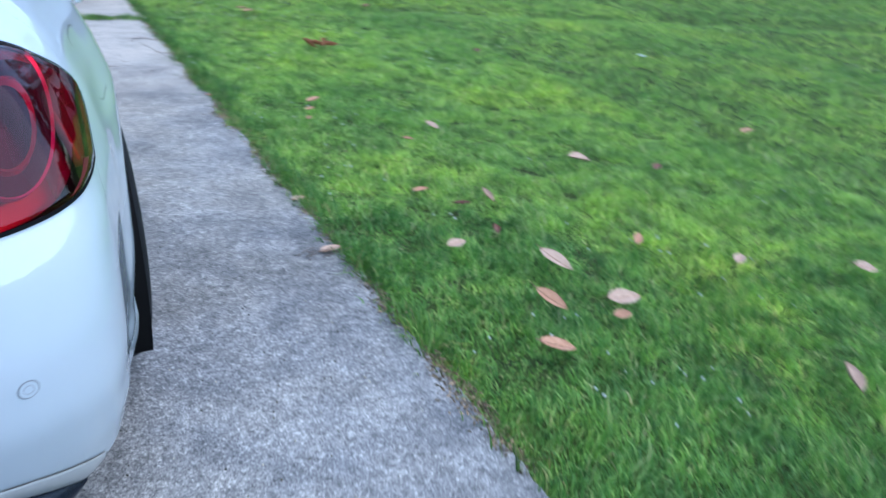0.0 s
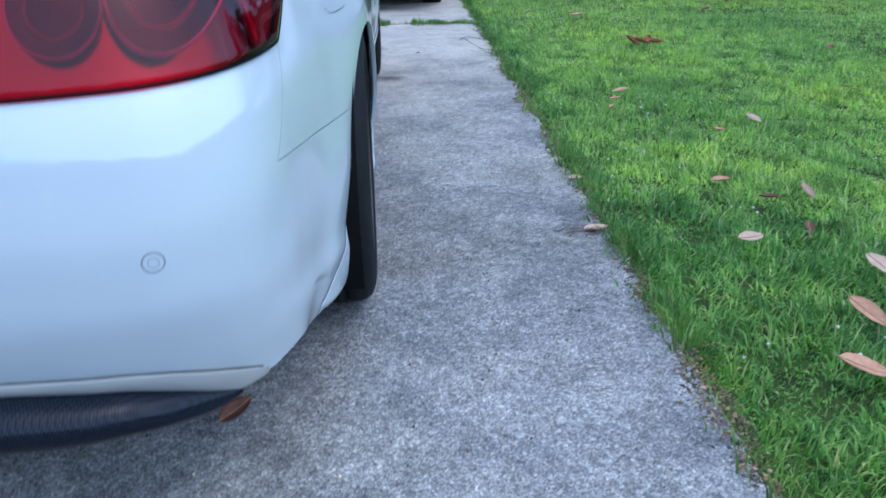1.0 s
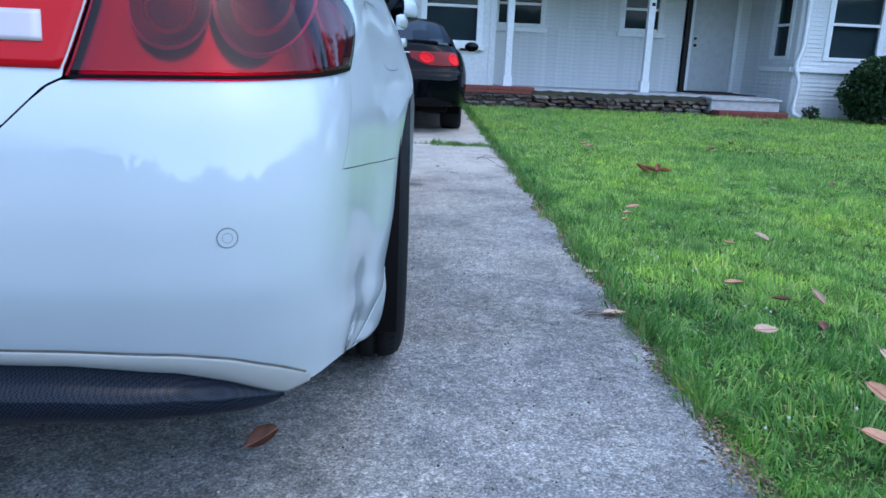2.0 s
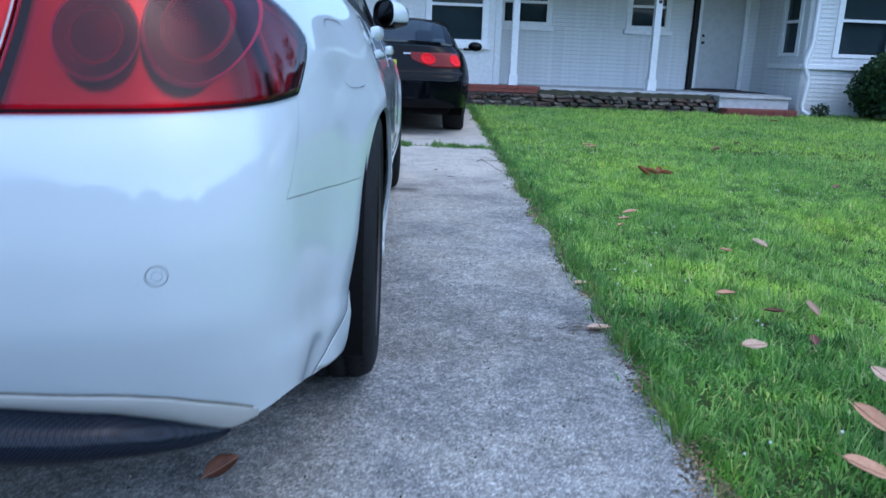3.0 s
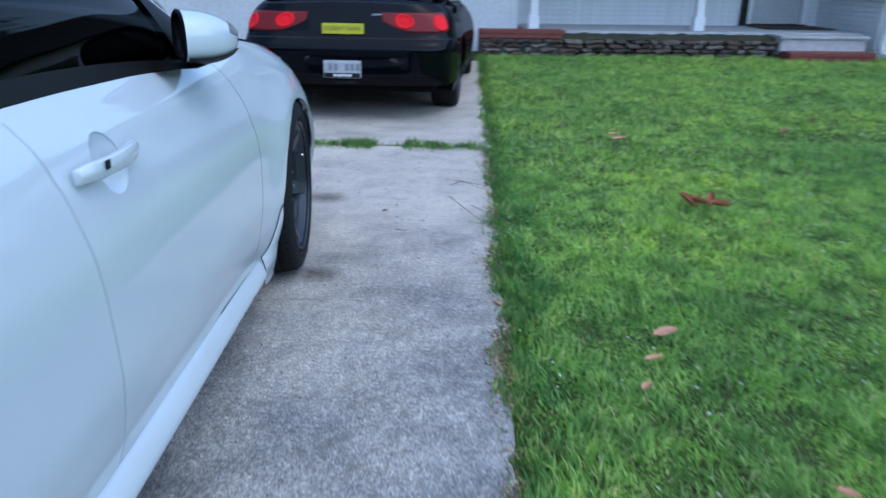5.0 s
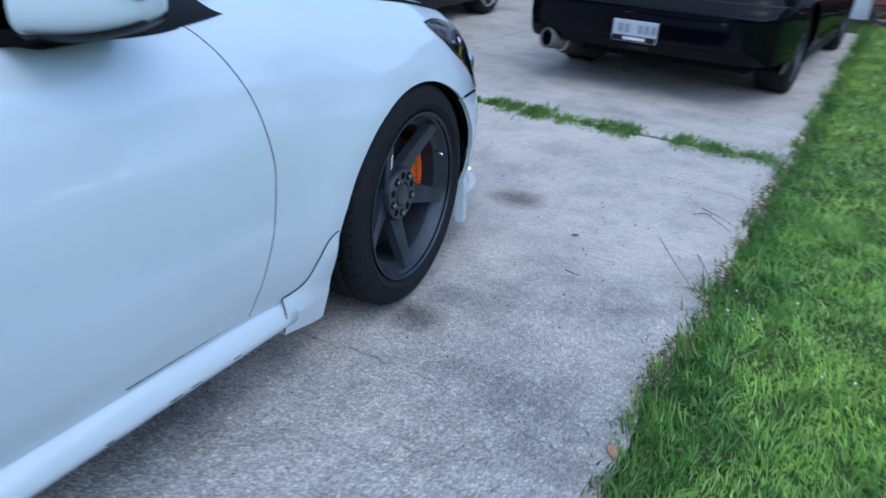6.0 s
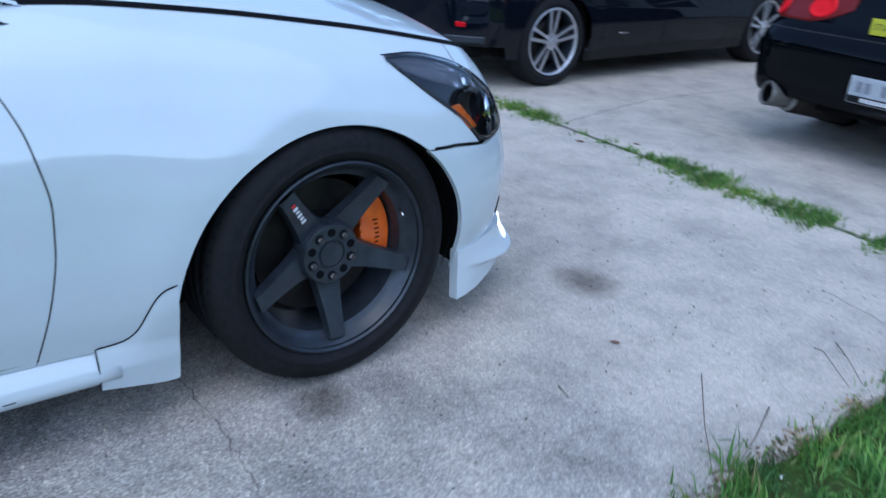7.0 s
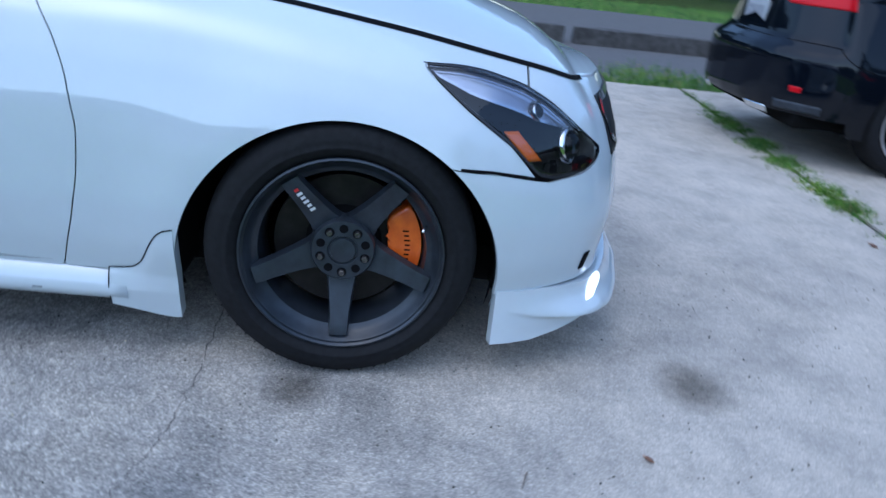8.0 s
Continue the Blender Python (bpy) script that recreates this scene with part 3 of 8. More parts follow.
def multi_spoke_wheel(parent, at, mat, r=0.33, rim=0.235, spokes=10, side=1, width=0.22):
    """A ten-spoke alloy wheel, hub face at the given point."""
    tyre = part("wheel", tyre_mesh(r, rim, width, 0.014, False), RUBBER, parent, "black rubber tyre on an alloy wheel")
    tyre.matrix_basis = Matrix.Translation(at) @ Matrix.Diagonal((side, 1, 1, 1))
    rimm = lathe([(-0.012, rim - 0.016), (0.002, rim - 0.012), (0.008, rim - 0.003), (0.006, rim + 0.002), (0.0, rim + 0.004)], 56)
    sharp(part("rim", rimm, mat, tyre), 40)
    sharp(part("rim_barrel", lathe([(-0.0125, rim - 0.0155), (-0.03, rim - 0.022), (-0.15, rim - 0.03), (-width, rim)], 56), RIM_DARK, tyre), 40)
    for k in range(spokes):
        pair = k // 2
        mid = 2 * math.pi * pair / (spokes / 2) + math.pi / 10
        a = mid + (0.17 if k % 2 else -0.17)
        p0 = Vector((-0.02, 0.045 * math.cos(mid + (0.35 if k % 2 else -0.35)), 0.045 * math.sin(mid + (0.35 if k % 2 else -0.35))))
        p1 = Vector((-0.008, (rim - 0.008) * math.cos(a), (rim - 0.008) * math.sin(a)))
        d = (p1 - p0).normalized()
        sd = Vector((1, 0, 0)).cross(d).normalized()
        bm = bmesh.new()
        vs = []
        for p, h in ((p0, 0.014), (p1, 0.020)):
            vs.append([bm.verts.new(p + sd * h * e + Vector((x, 0, 0))) for e, x in ((-1, -0.03), (-0.7, 0), (0.7, 0), (1, -0.03))])
        for j in range(3):
            bm.faces.new((vs[0][j], vs[1][j], vs[1][j + 1], vs[0][j + 1])).material_index = 0 if j == 1 else 1
        bmesh.ops.recalc_face_normals(bm, faces=bm.faces)
        part("spoke", bm, mat, tyre, smooth=False).data.materials.append(RIM_DARK)
    sharp(part("hub", lathe([(-0.05, 0.06), (-0.012, 0.058), (-0.008, 0.03), (0.0, 0.026), (0.0, 0.0005)], 32), mat, tyre), 30)
    part("brake_disc", lathe([(-0.09, 0.06), (-0.075, 0.065), (-0.075, 0.155), (-0.09, 0.155)], 40), STEEL, tyre)
    part("hub_carrier", disc(bmesh.new(), (-0.2, 0, 0), rim - 0.035, (1, 0, 0), 0.09, 24), WELL, tyre)
    return tyre


def wheel_well(parent, at, r, side, depth=0.40):
    """The dark liner behind an arch."""
    bm = lathe([(0.0, r), (-depth, r), (-depth, 0.001)], 40)
    for v in [v for v in bm.verts]:
        v.co.x *= side
    ob = part("wheel_well", bm, WELL, parent, "dark plastic wheel arch liner")
    ob.matrix_basis = Matrix.Translation(at)
    bmesh_cut = bmesh.new()
    bmesh_cut.from_mesh(ob.data)
    bmesh.ops.delete(bmesh_cut, geom=[v for v in bmesh_cut.verts if v.co.z < -at[2] + 0.16], context="VERTS")
    bmesh_cut.to_mesh(ob.data)
    bmesh_cut.free()
    return ob

# ---------------------------------------------------------------- ground
def soil(x, y):
    """Height of the earth beside the driveway."""
    if x < 0:
        base = -0.05
        return base - 0.02
    fall = max(0.0, min(1.0, (x - 0.85) / 1.6))
    near = max(0.0, min(1.0, (4.5 - y) / 3.5))
    z = -0.045 - 0.085 * fall * near + 0.05 * max(0.0, min(1.0, (y - 6) / 5.5))
    d = (y - 5.6) + 0.32 * (x - 4.6)
    z -= 0.05 * math.exp(-(d / 0.35) ** 2) * max(0.0, min(1.0, (x - 1.8) / 1.5))
    z += 0.012 * noise.noise(Vector((x * 0.9, y * 0.9, 0.3)))
    return z


def edge_x(y):
    """Right-hand edge of the driveway."""
    return 0.735 + 0.0432 * y + 0.030 * noise.noise(Vector((0, y * 2.3, 5))) + 0.020 * noise.noise(Vector((3, y * 9.0, 5))) + 0.010 * noise.noise(Vector((7, y * 31.0, 5)))


def ground_material():
    m, n, l, s = material("earth", (0.045, 0.065, 0.02), 0.95, spec=0.1)
    v = coords(n, l)
    f = noise_node(n, l, v, 8, 6, 0.65)
    g2 = noise_node(n, l, v, 0.35, 4, 0.6)
    c = mix(n, l, ramp(n, l, g2, [(0.4, (0, 0, 0)), (0.65, (1, 1, 1))]), ramp(n, l, f, [(0.35, (0.034, 0.034, 0.016)), (0.6, (0.055, 0.092, 0.020))]),
            ramp(n, l, f, [(0.35, (0.026, 0.046, 0.012)), (0.65, (0.075, 0.12, 0.025))]))
    l.new(c, s.inputs["Base Color"])
    bump(n, l, s, f, 0.6, 0.02)
    return m


EARTH = ground_material()
bm = bmesh.new()
xs = [-600, -200, -60, -20, -9, -7, -5.2, -4.6, -2, 0, 0.4] + [0.4 + 0.2 * i for i in range(1, 60)] + [14, 18, 30, 80, 250, 600]
ys = [-600, -200, -60, -20, -8, -4, -2.4] + [-2.4 + 0.25 * i for i in range(1, 60)] + [13.5, 15, 18, 25, 40, 90, 250, 600]
grid = [[bm.verts.new((x, y, soil(min(x, 13), min(max(y, -3), 13)))) for y in ys] for x in xs]
for i in range(len(xs) - 1):
    for j in range(len(ys) - 1):
        bm.faces.new((grid[i][j], grid[i + 1][j], grid[i + 1][j + 1], grid[i][j + 1]))
solid("ground", bm, EARTH, "earth under the mown lawn, reaching to the horizon", "ground", kind="structure", smooth=True)


def joint_y(x):
    """Middle of the joint between the two slabs, which runs slightly askew."""
    return 5.235 - 0.066 * (x + 0.3)


def slab(name, y0, y1, left, label):
    """A concrete slab with a ragged right-hand edge."""
    bm = bmesh.new()
    n = max(8, int((y1 - y0) / 0.02))
    rows = []
    for i in range(n + 1):
        y = y0 + (y1 - y0) * i / n
        e = edge_x(y)
        askew = max(0.0, 1 - abs(y - 5.345) / 1.3)
        xsr = [left + (e - left) * (k / 14) for k in range(14)] + [e - 0.012, e]
        rows.append([bm.verts.new((x, y + askew * (joint_y(x) - 5.345) + 0.010 * noise.noise(Vector((x * 3, y * 2, 1))) * (i in (0, n)), -0.012 if k == 15 else 0.0)) for k, x in enumerate(xsr)])
    for i in range(n):
        for k in range(15):
            bm.faces.new((rows[i][k], rows[i][k + 1], rows[i + 1][k + 1], rows[i + 1][k]))
    edges = [e for e in bm.edges if e.is_boundary]
    made = bmesh.ops.extrude_edge_only(bm, edges=edges)["geom"]
    for v in [g for g in made if isinstance(g, bmesh.types.BMVert)]:
        v.co.z = -0.14
    bmesh.ops.recalc_face_normals(bm, faces=bm.faces)
    return solid(name, bm, CONCRETE, label, "driveway", kind="structure", smooth=False)


slab("driveway_1", -7.0, 5.325, -5.17, "weathered grey concrete driveway slab with mildew and cracks")
slab("driveway_2", 5.365, 11.55, -5.20, "pale concrete driveway slab in front of the house")

# ---------------------------------------------------------------- house
WALL_WHITE = speckled("white_wall_paint", (0.74, 0.745, 0.745), (0.60, 0.61, 0.615), 14, 0.7, amount=(0.3, 0.6))
TRIM_WHITE = speckled("white_trim_paint", (0.84, 0.845, 0.85), (0.72, 0.73, 0.74), 20, 0.5, amount=(0.3, 0.6))
DOOR_GREY = speckled("grey_door_paint", (0.50, 0.51, 0.51), (0.42, 0.43, 0.43), 10, 0.55, amount=(0.3, 0.6))
BRICK_RED = speckled("red_painted_brick", (0.26, 0.075, 0.055), (0.15, 0.045, 0.035), 22, 0.85, bumps=0.3)
PORCH = speckled("porch_paint", (0.55, 0.56, 0.57), (0.38, 0.38, 0.38), 8, 0.7)
MAT_DARK = speckled("door_mat", (0.06, 0.035, 0.035), (0.03, 0.02, 0.02), 60, 0.95)
SHADE = speckled("window_blind", (0.30, 0.33, 0.34), (0.24, 0.27, 0.28), 5, 0.8)
ROCKS = []
for i, (a, b) in enumerate((((0.18, 0.145, 0.115), (0.08, 0.066, 0.052)), ((0.15, 0.095, 0.068), (0.07, 0.045, 0.034)), ((0.27, 0.235, 0.195), (0.13, 0.11, 0.092)), ((0.085, 0.074, 0.064), (0.045, 0.04, 0.035)))):
    ROCKS.append(speckled("field_stone", a, b, 14, 0.9, bumps=0.5))
MOSS = speckled("mossy_soil", (0.055, 0.065, 0.022), (0.035, 0.03, 0.02), 12, 0.95, bumps=0.6)
ROOF = speckled("roof_shingle", (0.10, 0.10, 0.10), (0.06, 0.06, 0.06), 20, 0.9)
PANE = glass_material("house_glass", (0.70, 0.75, 0.77), dark=0.22)


def wall_with_boards(name, p0, p1, z0, z1, holes, label, pitch=0.115, thick=0.12):
    """A wall between two plan points, its front to the right of p0 to p1, with openings (u0, u1, z0, z1) and lapped boards in front."""
    a, b = Vector((*p0, 0)), Vector((*p1, 0))
    length = (b - a).length
    d = (b - a) / length
    n = Vector((d.y, -d.x, 0))
    place = Matrix((( d.x, n.x, 0, a.x), (d.y, n.y, 0, a.y), (0, 0, 1, 0), (0, 0, 0, 1)))
    us = sorted({0.0, length, *[h for q in holes for h in q[:2]]})
    zs = sorted({z0, z1, *[h for q in holes for h in q[2:]]})
    bm = bmesh.new()
    for u0, u1 in zip(us, us[1:]):
        for v0, v1 in zip(zs, zs[1:]):
            if any(h[0] <= u0 and u1 <= h[1] and h[2] <= v0 and v1 <= h[3] for h in holes):
                continue
            box(bm, (u0, -thick, v0), (u1, 0, v1))
    bmesh.ops.remove_doubles(bm, verts=bm.verts, dist=0.0005)
    wall = new(name, mesh_from(name, bm, False))
    wall.data.materials.append(WALL_WHITE)
    wall.matrix_basis = place
    tagged(wall, label, "wall", kind="structure")
    if not pitch:
        return wall, place
    meshes = {}
    k = 0
    z = z0
    while z < z1 - 0.02:
        top = min(z + pitch, z1)
        spans = [(0.0, length)]
        for u0, u1, v0, v1 in holes:
            if v0 < top - 0.02 and v1 > z + 0.02:
                cut = []
                for s0, s1 in spans:
                    if u0 > s0:
                        cut.append((s0, min(u0, s1)))
                    if u1 < s1:
                        cut.append((max(u1, s0), s1))
                spans = [c for c in cut if c[1] - c[0] > 0.02]
        for s0, s1 in spans:
            key = round(s1 - s0, 3), round(top - z, 3)
            if key not in meshes:
                me = bmesh.new()
                w, h = key
                pts = [(0, 0.003, h), (0, 0.003, 0), (0, 0.019, 0), (0, 0.016, 0.012), (0, 0.006, h - 0.002)]
                l = [me.verts.new((0, p[1], p[2])) for p in pts]
                r = [me.verts.new((w, p[1], p[2])) for p in pts]
                for i in range(5):
                    j = (i + 1) % 5
                    me.faces.new((l[i], l[j], r[j], r[i]))
                me.faces.new(l[::-1])
                me.faces.new(r)
                bmesh.ops.recalc_face_normals(me, faces=me.faces)
                meshes[key] = mesh_from("board", me, False)
                meshes[key].materials.append(WALL_WHITE)
            ob = new("board", meshes[key])
            ob.parent = wall
            ob.matrix_basis = Matrix.Translation((s0, 0, z))
        z += pitch
    return wall, place


def sash_window(name, place, u0, u1, z0, z1, rail, label, sill=True):
    """A white sash window in an opening of a wall."""
    win = thing(name, (0, 0, 0), label, "window", kind="structure")
    win.matrix_basis = place
    f = 0.09
    for lo, hi in (((u0 - f, -0.06, z0 - 0.02), (u0 + 0.02, 0.035, z1 + f)), ((u1 - 0.02, -0.06, z0 - 0.02), (u1 + f, 0.035, z1 + f)), ((u0 + 0.02, -0.06, z1 - 0.02), (u1 - 0.02, 0.033, z1 + f))):
        part("window_frame", boxed(lo, hi, 0.006), TRIM_WHITE, win, smooth=False)
    part("bottom_rail", boxed((u0 + 0.02, -0.06, z0 - 0.02), (u1 - 0.02, 0.030, z0 + 0.05), 0.005), TRIM_WHITE, win, smooth=False)
    part("meeting_rail", boxed((u0 + 0.02, -0.055, rail - 0.025), (u1 - 0.02, 0.022, rail + 0.025), 0.005), TRIM_WHITE, win, smooth=False)
    if sill:
        part("window_sill", boxed((u0 - f - 0.04, -0.05, z0 - 0.12), (u1 + f + 0.04, 0.085, z0 - 0.022), 0.008), TRIM_WHITE, win, smooth=False)
    for a, b in ((z0 + 0.05, rail - 0.025), (rail + 0.025, z1 - 0.02)):
        p = part("pane", boxed((u0 + 0.022, -0.02, a), (u1 - 0.022, -0.014, b)), PANE, win, smooth=False)
    part("blind", boxed((u0, -0.10, z0 + 0.02), (u1, -0.095, z1)), SHADE, win, "pale drawn blind behind the glass", smooth=False)
    return win


FLOOR = 0.36
w, pl = wall_with_boards("wall_1", (-7.0, 12.40), (1.745, 12.40), -0.1, 2.9, [(7.55, 8.52, 1.12, 2.45)], "white painted wall beside the porch", pitch=0)
sash_window("window_1", pl, 7.55, 8.52, 1.12, 2.45, 1.78, "white sash window with a pale blind")
w, pl = wall_with_boards("wall_2", (1.87, 12.40), (1.87, 13.80), FLOOR, 2.9, [], "white painted return wall of the porch", pitch=0)
w, pl = wall_with_boards("wall_3", (1.75, 13.80), (7.35, 13.80), FLOOR, 2.9, [(0.32, 1.22, 1.55, 2.4), (2.93, 3.67, 1.55, 2.4), (4.20, 5.32, FLOOR, 2.5)],
                         "white lap-sided wall at the back of the porch", pitch=0.078)
sash_window("window_2", pl, 0.32, 1.22, 1.55, 2.4, 1.98, "white sash window under the porch")
sash_window("window_3", pl, 2.93, 3.67, 1.55, 2.4, 1.98, "white sash window under the porch")
w, pl_r = wall_with_boards("wall_4", (7.35, 13.80), (7.42, 11.90), -0.1, 2.9, [(1.10, 1.62, 1.10, 2.4)], "white lap-sided side wall of the projecting wing", pitch=0.078)
sash_window("window_4", pl_r, 1.10, 1.62, 1.10, 2.4, 1.72, "narrow white corner window of the wing", sill=False)
w, pl_w = wall_with_boards("wall_5", (7.42, 11.90), (14.0, 11.90), -0.1, 2.9, [(0.60, 1.55, 1.10, 2.4)], "white lap-sided front wall of the projecting wing", pitch=0.078)
sash_window("window_5", pl_w, 0.60, 1.55, 1.10, 2.4, 1.74, "white sash window of the wing", sill=False)
band = boxed((7.36, 11.82, 0.86), (9.30, 11.878, 0.955), 0.008)
box(band, (7.33, 11.88, 0.86), (7.398, 13.1, 0.955), 0.008)
solid("trim", band, TRIM_WHITE, "white sill band round the corner windows", "trim", kind="structure")
wall_with_boards("wall_6", (14.0, 11.9), (14.0, 18.0), -0.1, 2.9, [], "white painted end wall", pitch=0)
wall_with_boards("wall_7", (14.0, 18.0), (-7.0, 18.0), -0.1, 2.9, [], "white painted rear wall", pitch=0)
wall_with_boards("wall_8", (-7.0, 18.0), (-7.0, 12.4), -0.1, 2.9, [], "white painted side wall", pitch=0)
# Ceiling, roof and fascia are unseen; their overhang is there to shade the porch.
solid("ceiling", boxed((-7.3, 11.45, 2.74), (7.3, 18.1, 2.80)), WALL_WHITE, "unseen white boarded ceiling that shades the porch", "ceiling", kind="structure")
bm = bmesh.new()
for x0, x1, y0 in ((-7.4, 7.0, 11.15), (7.0, 14.4, 11.15)):
    vs = [bm.verts.new(p) for p in ((x0, y0, 2.82), (x1, y0, 2.82), (x1, 15.2, 4.3), (x0, 15.2, 4.3), (x0, 18.7, 2.82), (x1, 18.7, 2.82))]
    bm.faces.new((vs[0], vs[1], vs[2], vs[3]))
    bm.faces.new((vs[3], vs[2], vs[5], vs[4]))
bmesh.ops.solidify(bm, geom=bm.faces, thickness=0.12)
solid("roof", bm, ROOF, "unseen dark shingle roof over the house, eave widened to shade the porch", "roof", kind="structure")
solid("fascia", box(boxed((-7.3, 11.40, 2.58), (7.2, 11.45, 2.82)), (7.2, 11.35, 2.66), (14.3, 11.40, 2.82)), TRIM_WHITE, "unseen white fascia board along the widened eave", "trim", kind="structure")
solid("porch_floor", boxed((1.99, 12.08, 0.10), (7.28, 13.8, FLOOR), 0.01), PORCH, "pale painted concrete porch floor", "floor", kind="structure")

door = thing("door_1", (0, 0, 0), "closed pale grey front door with a dark screen edge", "door", kind="structure")
part("door_leaf", boxed((6.16, 13.82, FLOOR + 0.04), (7.05, 13.865, 2.40), 0.004), DOOR_GREY, door, smooth=False)
part("door_jamb", boxed((6.09, 13.76, FLOOR), (6.155, 13.90, 2.46), 0.004), TRIM_WHITE, door, smooth=False)
part("door_jamb", boxed((7.055, 13.76, FLOOR), (7.14, 13.90, 2.46), 0.004), TRIM_WHITE, door, smooth=False)
part("door_head", boxed((6.0, 13.765, 2.42), (7.1, 13.90, 2.50), 0.004), TRIM_WHITE, door, smooth=False)
part("screen_edge", boxed((5.985, 13.74, FLOOR + 0.01), (6.085, 13.80, 2.44), 0.004), PLASTIC, door, "dark edge of a screen door", smooth=False)
part("threshold", boxed((6.09, 13.70, FLOOR + 0.002), (7.14, 13.9, FLOOR + 0.035), 0.004), MAT_DARK, door, smooth=False)
kn = disc(bmesh.new(), (6.235, 13.82, 1.32), 0.026, (0, -1, 0), 0.06, 20)
part("door_handle", kn, STEEL, door, "dark round knob")
part("deadbolt", disc(bmesh.new(), (6.235, 13.82, 1.46), 0.026, (0, -1, 0), 0.025, 20), STEEL, door)
solid("door_mat", boxed((6.05, 12.75, FLOOR + 0.001), (7.20, 13.62, FLOOR + 0.018), 0.004), MAT_DARK, "dark red-brown mat on the porch floor", "mat")


def porch_post(x, y, label, mark):
    post = thing("porch_post", (x, y, FLOOR), label, "post", "porch posts")
    part("shaft", boxed((-0.062, -0.062, 0.20), (0.062, 0.062, 2.20), 0.008), TRIM_WHITE, post, smooth=False)
    part("post_base", boxed((-0.085, -0.085, 0.001), (0.085, 0.085, 0.22), 0.012), TRIM_WHITE, post, smooth=False)
    if mark:
        bars = boxed((-0.02, -0.066, 1.57), (0.045, -0.063, 1.63))
        part("number_plate", bars, PLASTIC, post, "small dark bars in place of a number", smooth=False)
    return post


porch_post(2.11, 12.30, "white painted square porch post", False)
porch_post(4.74, 12.30, "white painted square porch post with a dark number", True)

# Unseen beam, added together with the deep eave that darkens the porch.
solid("unseen_porch_beam", boxed((1.88, 12.21, 2.562), (7.33, 12.39, 2.738), 0.006), TRIM_WHITE, "unseen white beam added across the porch posts", "beam", kind="structure")

# planter wall of field stones, with a brick course and steps
rnd = random.Random(4)
planter = thing("stone_planter", (1.25, 11.80, 0.0), "low dry-stacked field stone planter edge in front of the porch", "planter")
course = 0
for z0, h in ((-0.015, 0.075), (0.055, 0.070), (0.120, 0.070), (0.185, 0.065)):
    x = 0.0
    while x < 4.62:
        wdt = rnd.uniform(0.09, 0.38)
        hh = h * rnd.uniform(0.85, 1.15)
        bm = bmesh.new()
        bmesh.ops.create_icosphere(bm, subdivisions=1, radius=1.0)
        seed = rnd.uniform(0, 90)
        for v in bm.verts:
            q = v.co.copy()
            v.co = Vector((math.copysign(abs(q.x) ** 0.55, q.x) * wdt / 2, math.copysign(abs(q.y) ** 0.6, q.y) * 0.11, math.copysign(abs(q.z) ** 0.55, q.z) * hh / 2))
            v.co *= 1 + 0.30 * noise.noise(q * 1.7 + Vector((seed, 0, 0)))
        st = part("stone", bm, ROCKS[rnd.randrange(4)], planter, smooth=False)
        st.matrix_basis = pose(x + wdt / 2, rnd.uniform(-0.03, 0.02), z0 + h / 2, rnd.uniform(-4, 4), rnd.uniform(-6, 6), rnd.uniform(-8, 8))
        x += wdt + rnd.uniform(-0.01, 0.015)
    course += 1
bm = sheet(lambda u, v: (1.28 + 4.6 * u, 11.80 + 0.29 * v, 0.245 + 0.08 * v + 0.03 * noise.noise(Vector((u * 30, v * 3, 1)))), 90, 6)
solid("planter_soil", bm, MOSS, "mossy soil behind the planter stones", "soil", kind="structure", smooth=True)
ledge = thing("brick_ledge", (1.22, 11.72, 0), "red painted brick ledge at the end of the planter", "ledge")
BRICK = boxed((0, 0, 0), (0.205, 0.10, 0.058), 0.005)
brick_mesh = mesh_from("brick", BRICK, False)
brick_mesh.materials.append(BRICK_RED)
for rowi in range(2):
    for i in range(6):
        ob = new("brick", brick_mesh)
        ob.parent = ledge
        ob.matrix_basis = pose(0.213 * i + 0.05 * rowi, 0.0 + 0.004 * (i % 2), 0.262 + 0.064 * rowi, 0, 0, rnd.uniform(-1, 1))
part("ledge_core", boxed((0.0, 0.02, 0.0), (1.28, 0.30, 0.330)), ROCKS[3], ledge, "dark stone core below the bricks", smooth=False)
part("ledge_top", boxed((0.0, 0.03, 0.331), (1.28, 0.30, 0.386)), BRICK_RED, ledge, smooth=False)
steps = thing("porch_steps", (5.82, 11.25, 0), "white concrete porch step above a red brick step", "steps")
part("upper_step", boxed((0, 0.38, 0.10), (1.30, 0.84, 0.335), 0.01), PORCH, steps, "white painted upper step", smooth=False)
part("tread", boxed((-0.02, 0.35, 0.30), (1.32, 0.84, 0.345), 0.008), PORCH, steps, smooth=False)
for rowi in range(2):
    for i in range(6):
        ob = new("brick", brick_mesh)
        ob.parent = steps
        ob.matrix_basis = pose(0.03 + 0.213 * i, 0.05 + 0.0, -0.02 + 0.064 * rowi + 0.02, 0, 0, rnd.uniform(-1, 1))
part("lower_step", boxed((0.02, 0.07, -0.05), (1.32, 0.40, 0.125)), BRICK_RED, steps, "red painted brick step", smooth=False)

spout = thing("downspout", (7.44, 11.80, 0), "white metal downspout on the corner of the wing", "downspout")
bm = tube(bmesh.new(), [(0.07, 0.02, 2.75), (0.07, 0.02, 1.36), (0.06, 0.02, 1.28), (-0.03, -0.01, 1.02), (-0.04, -0.02, 0.94), (-0.02, -0.02, 0.86), (0.06, -0.01, 0.70), (0.06, -0.01, 0.62), (0.02, -0.01, 0.20), (0.03, -0.05, 0.10), (0.10, -0.18, 0.04)], 0.042, 10)
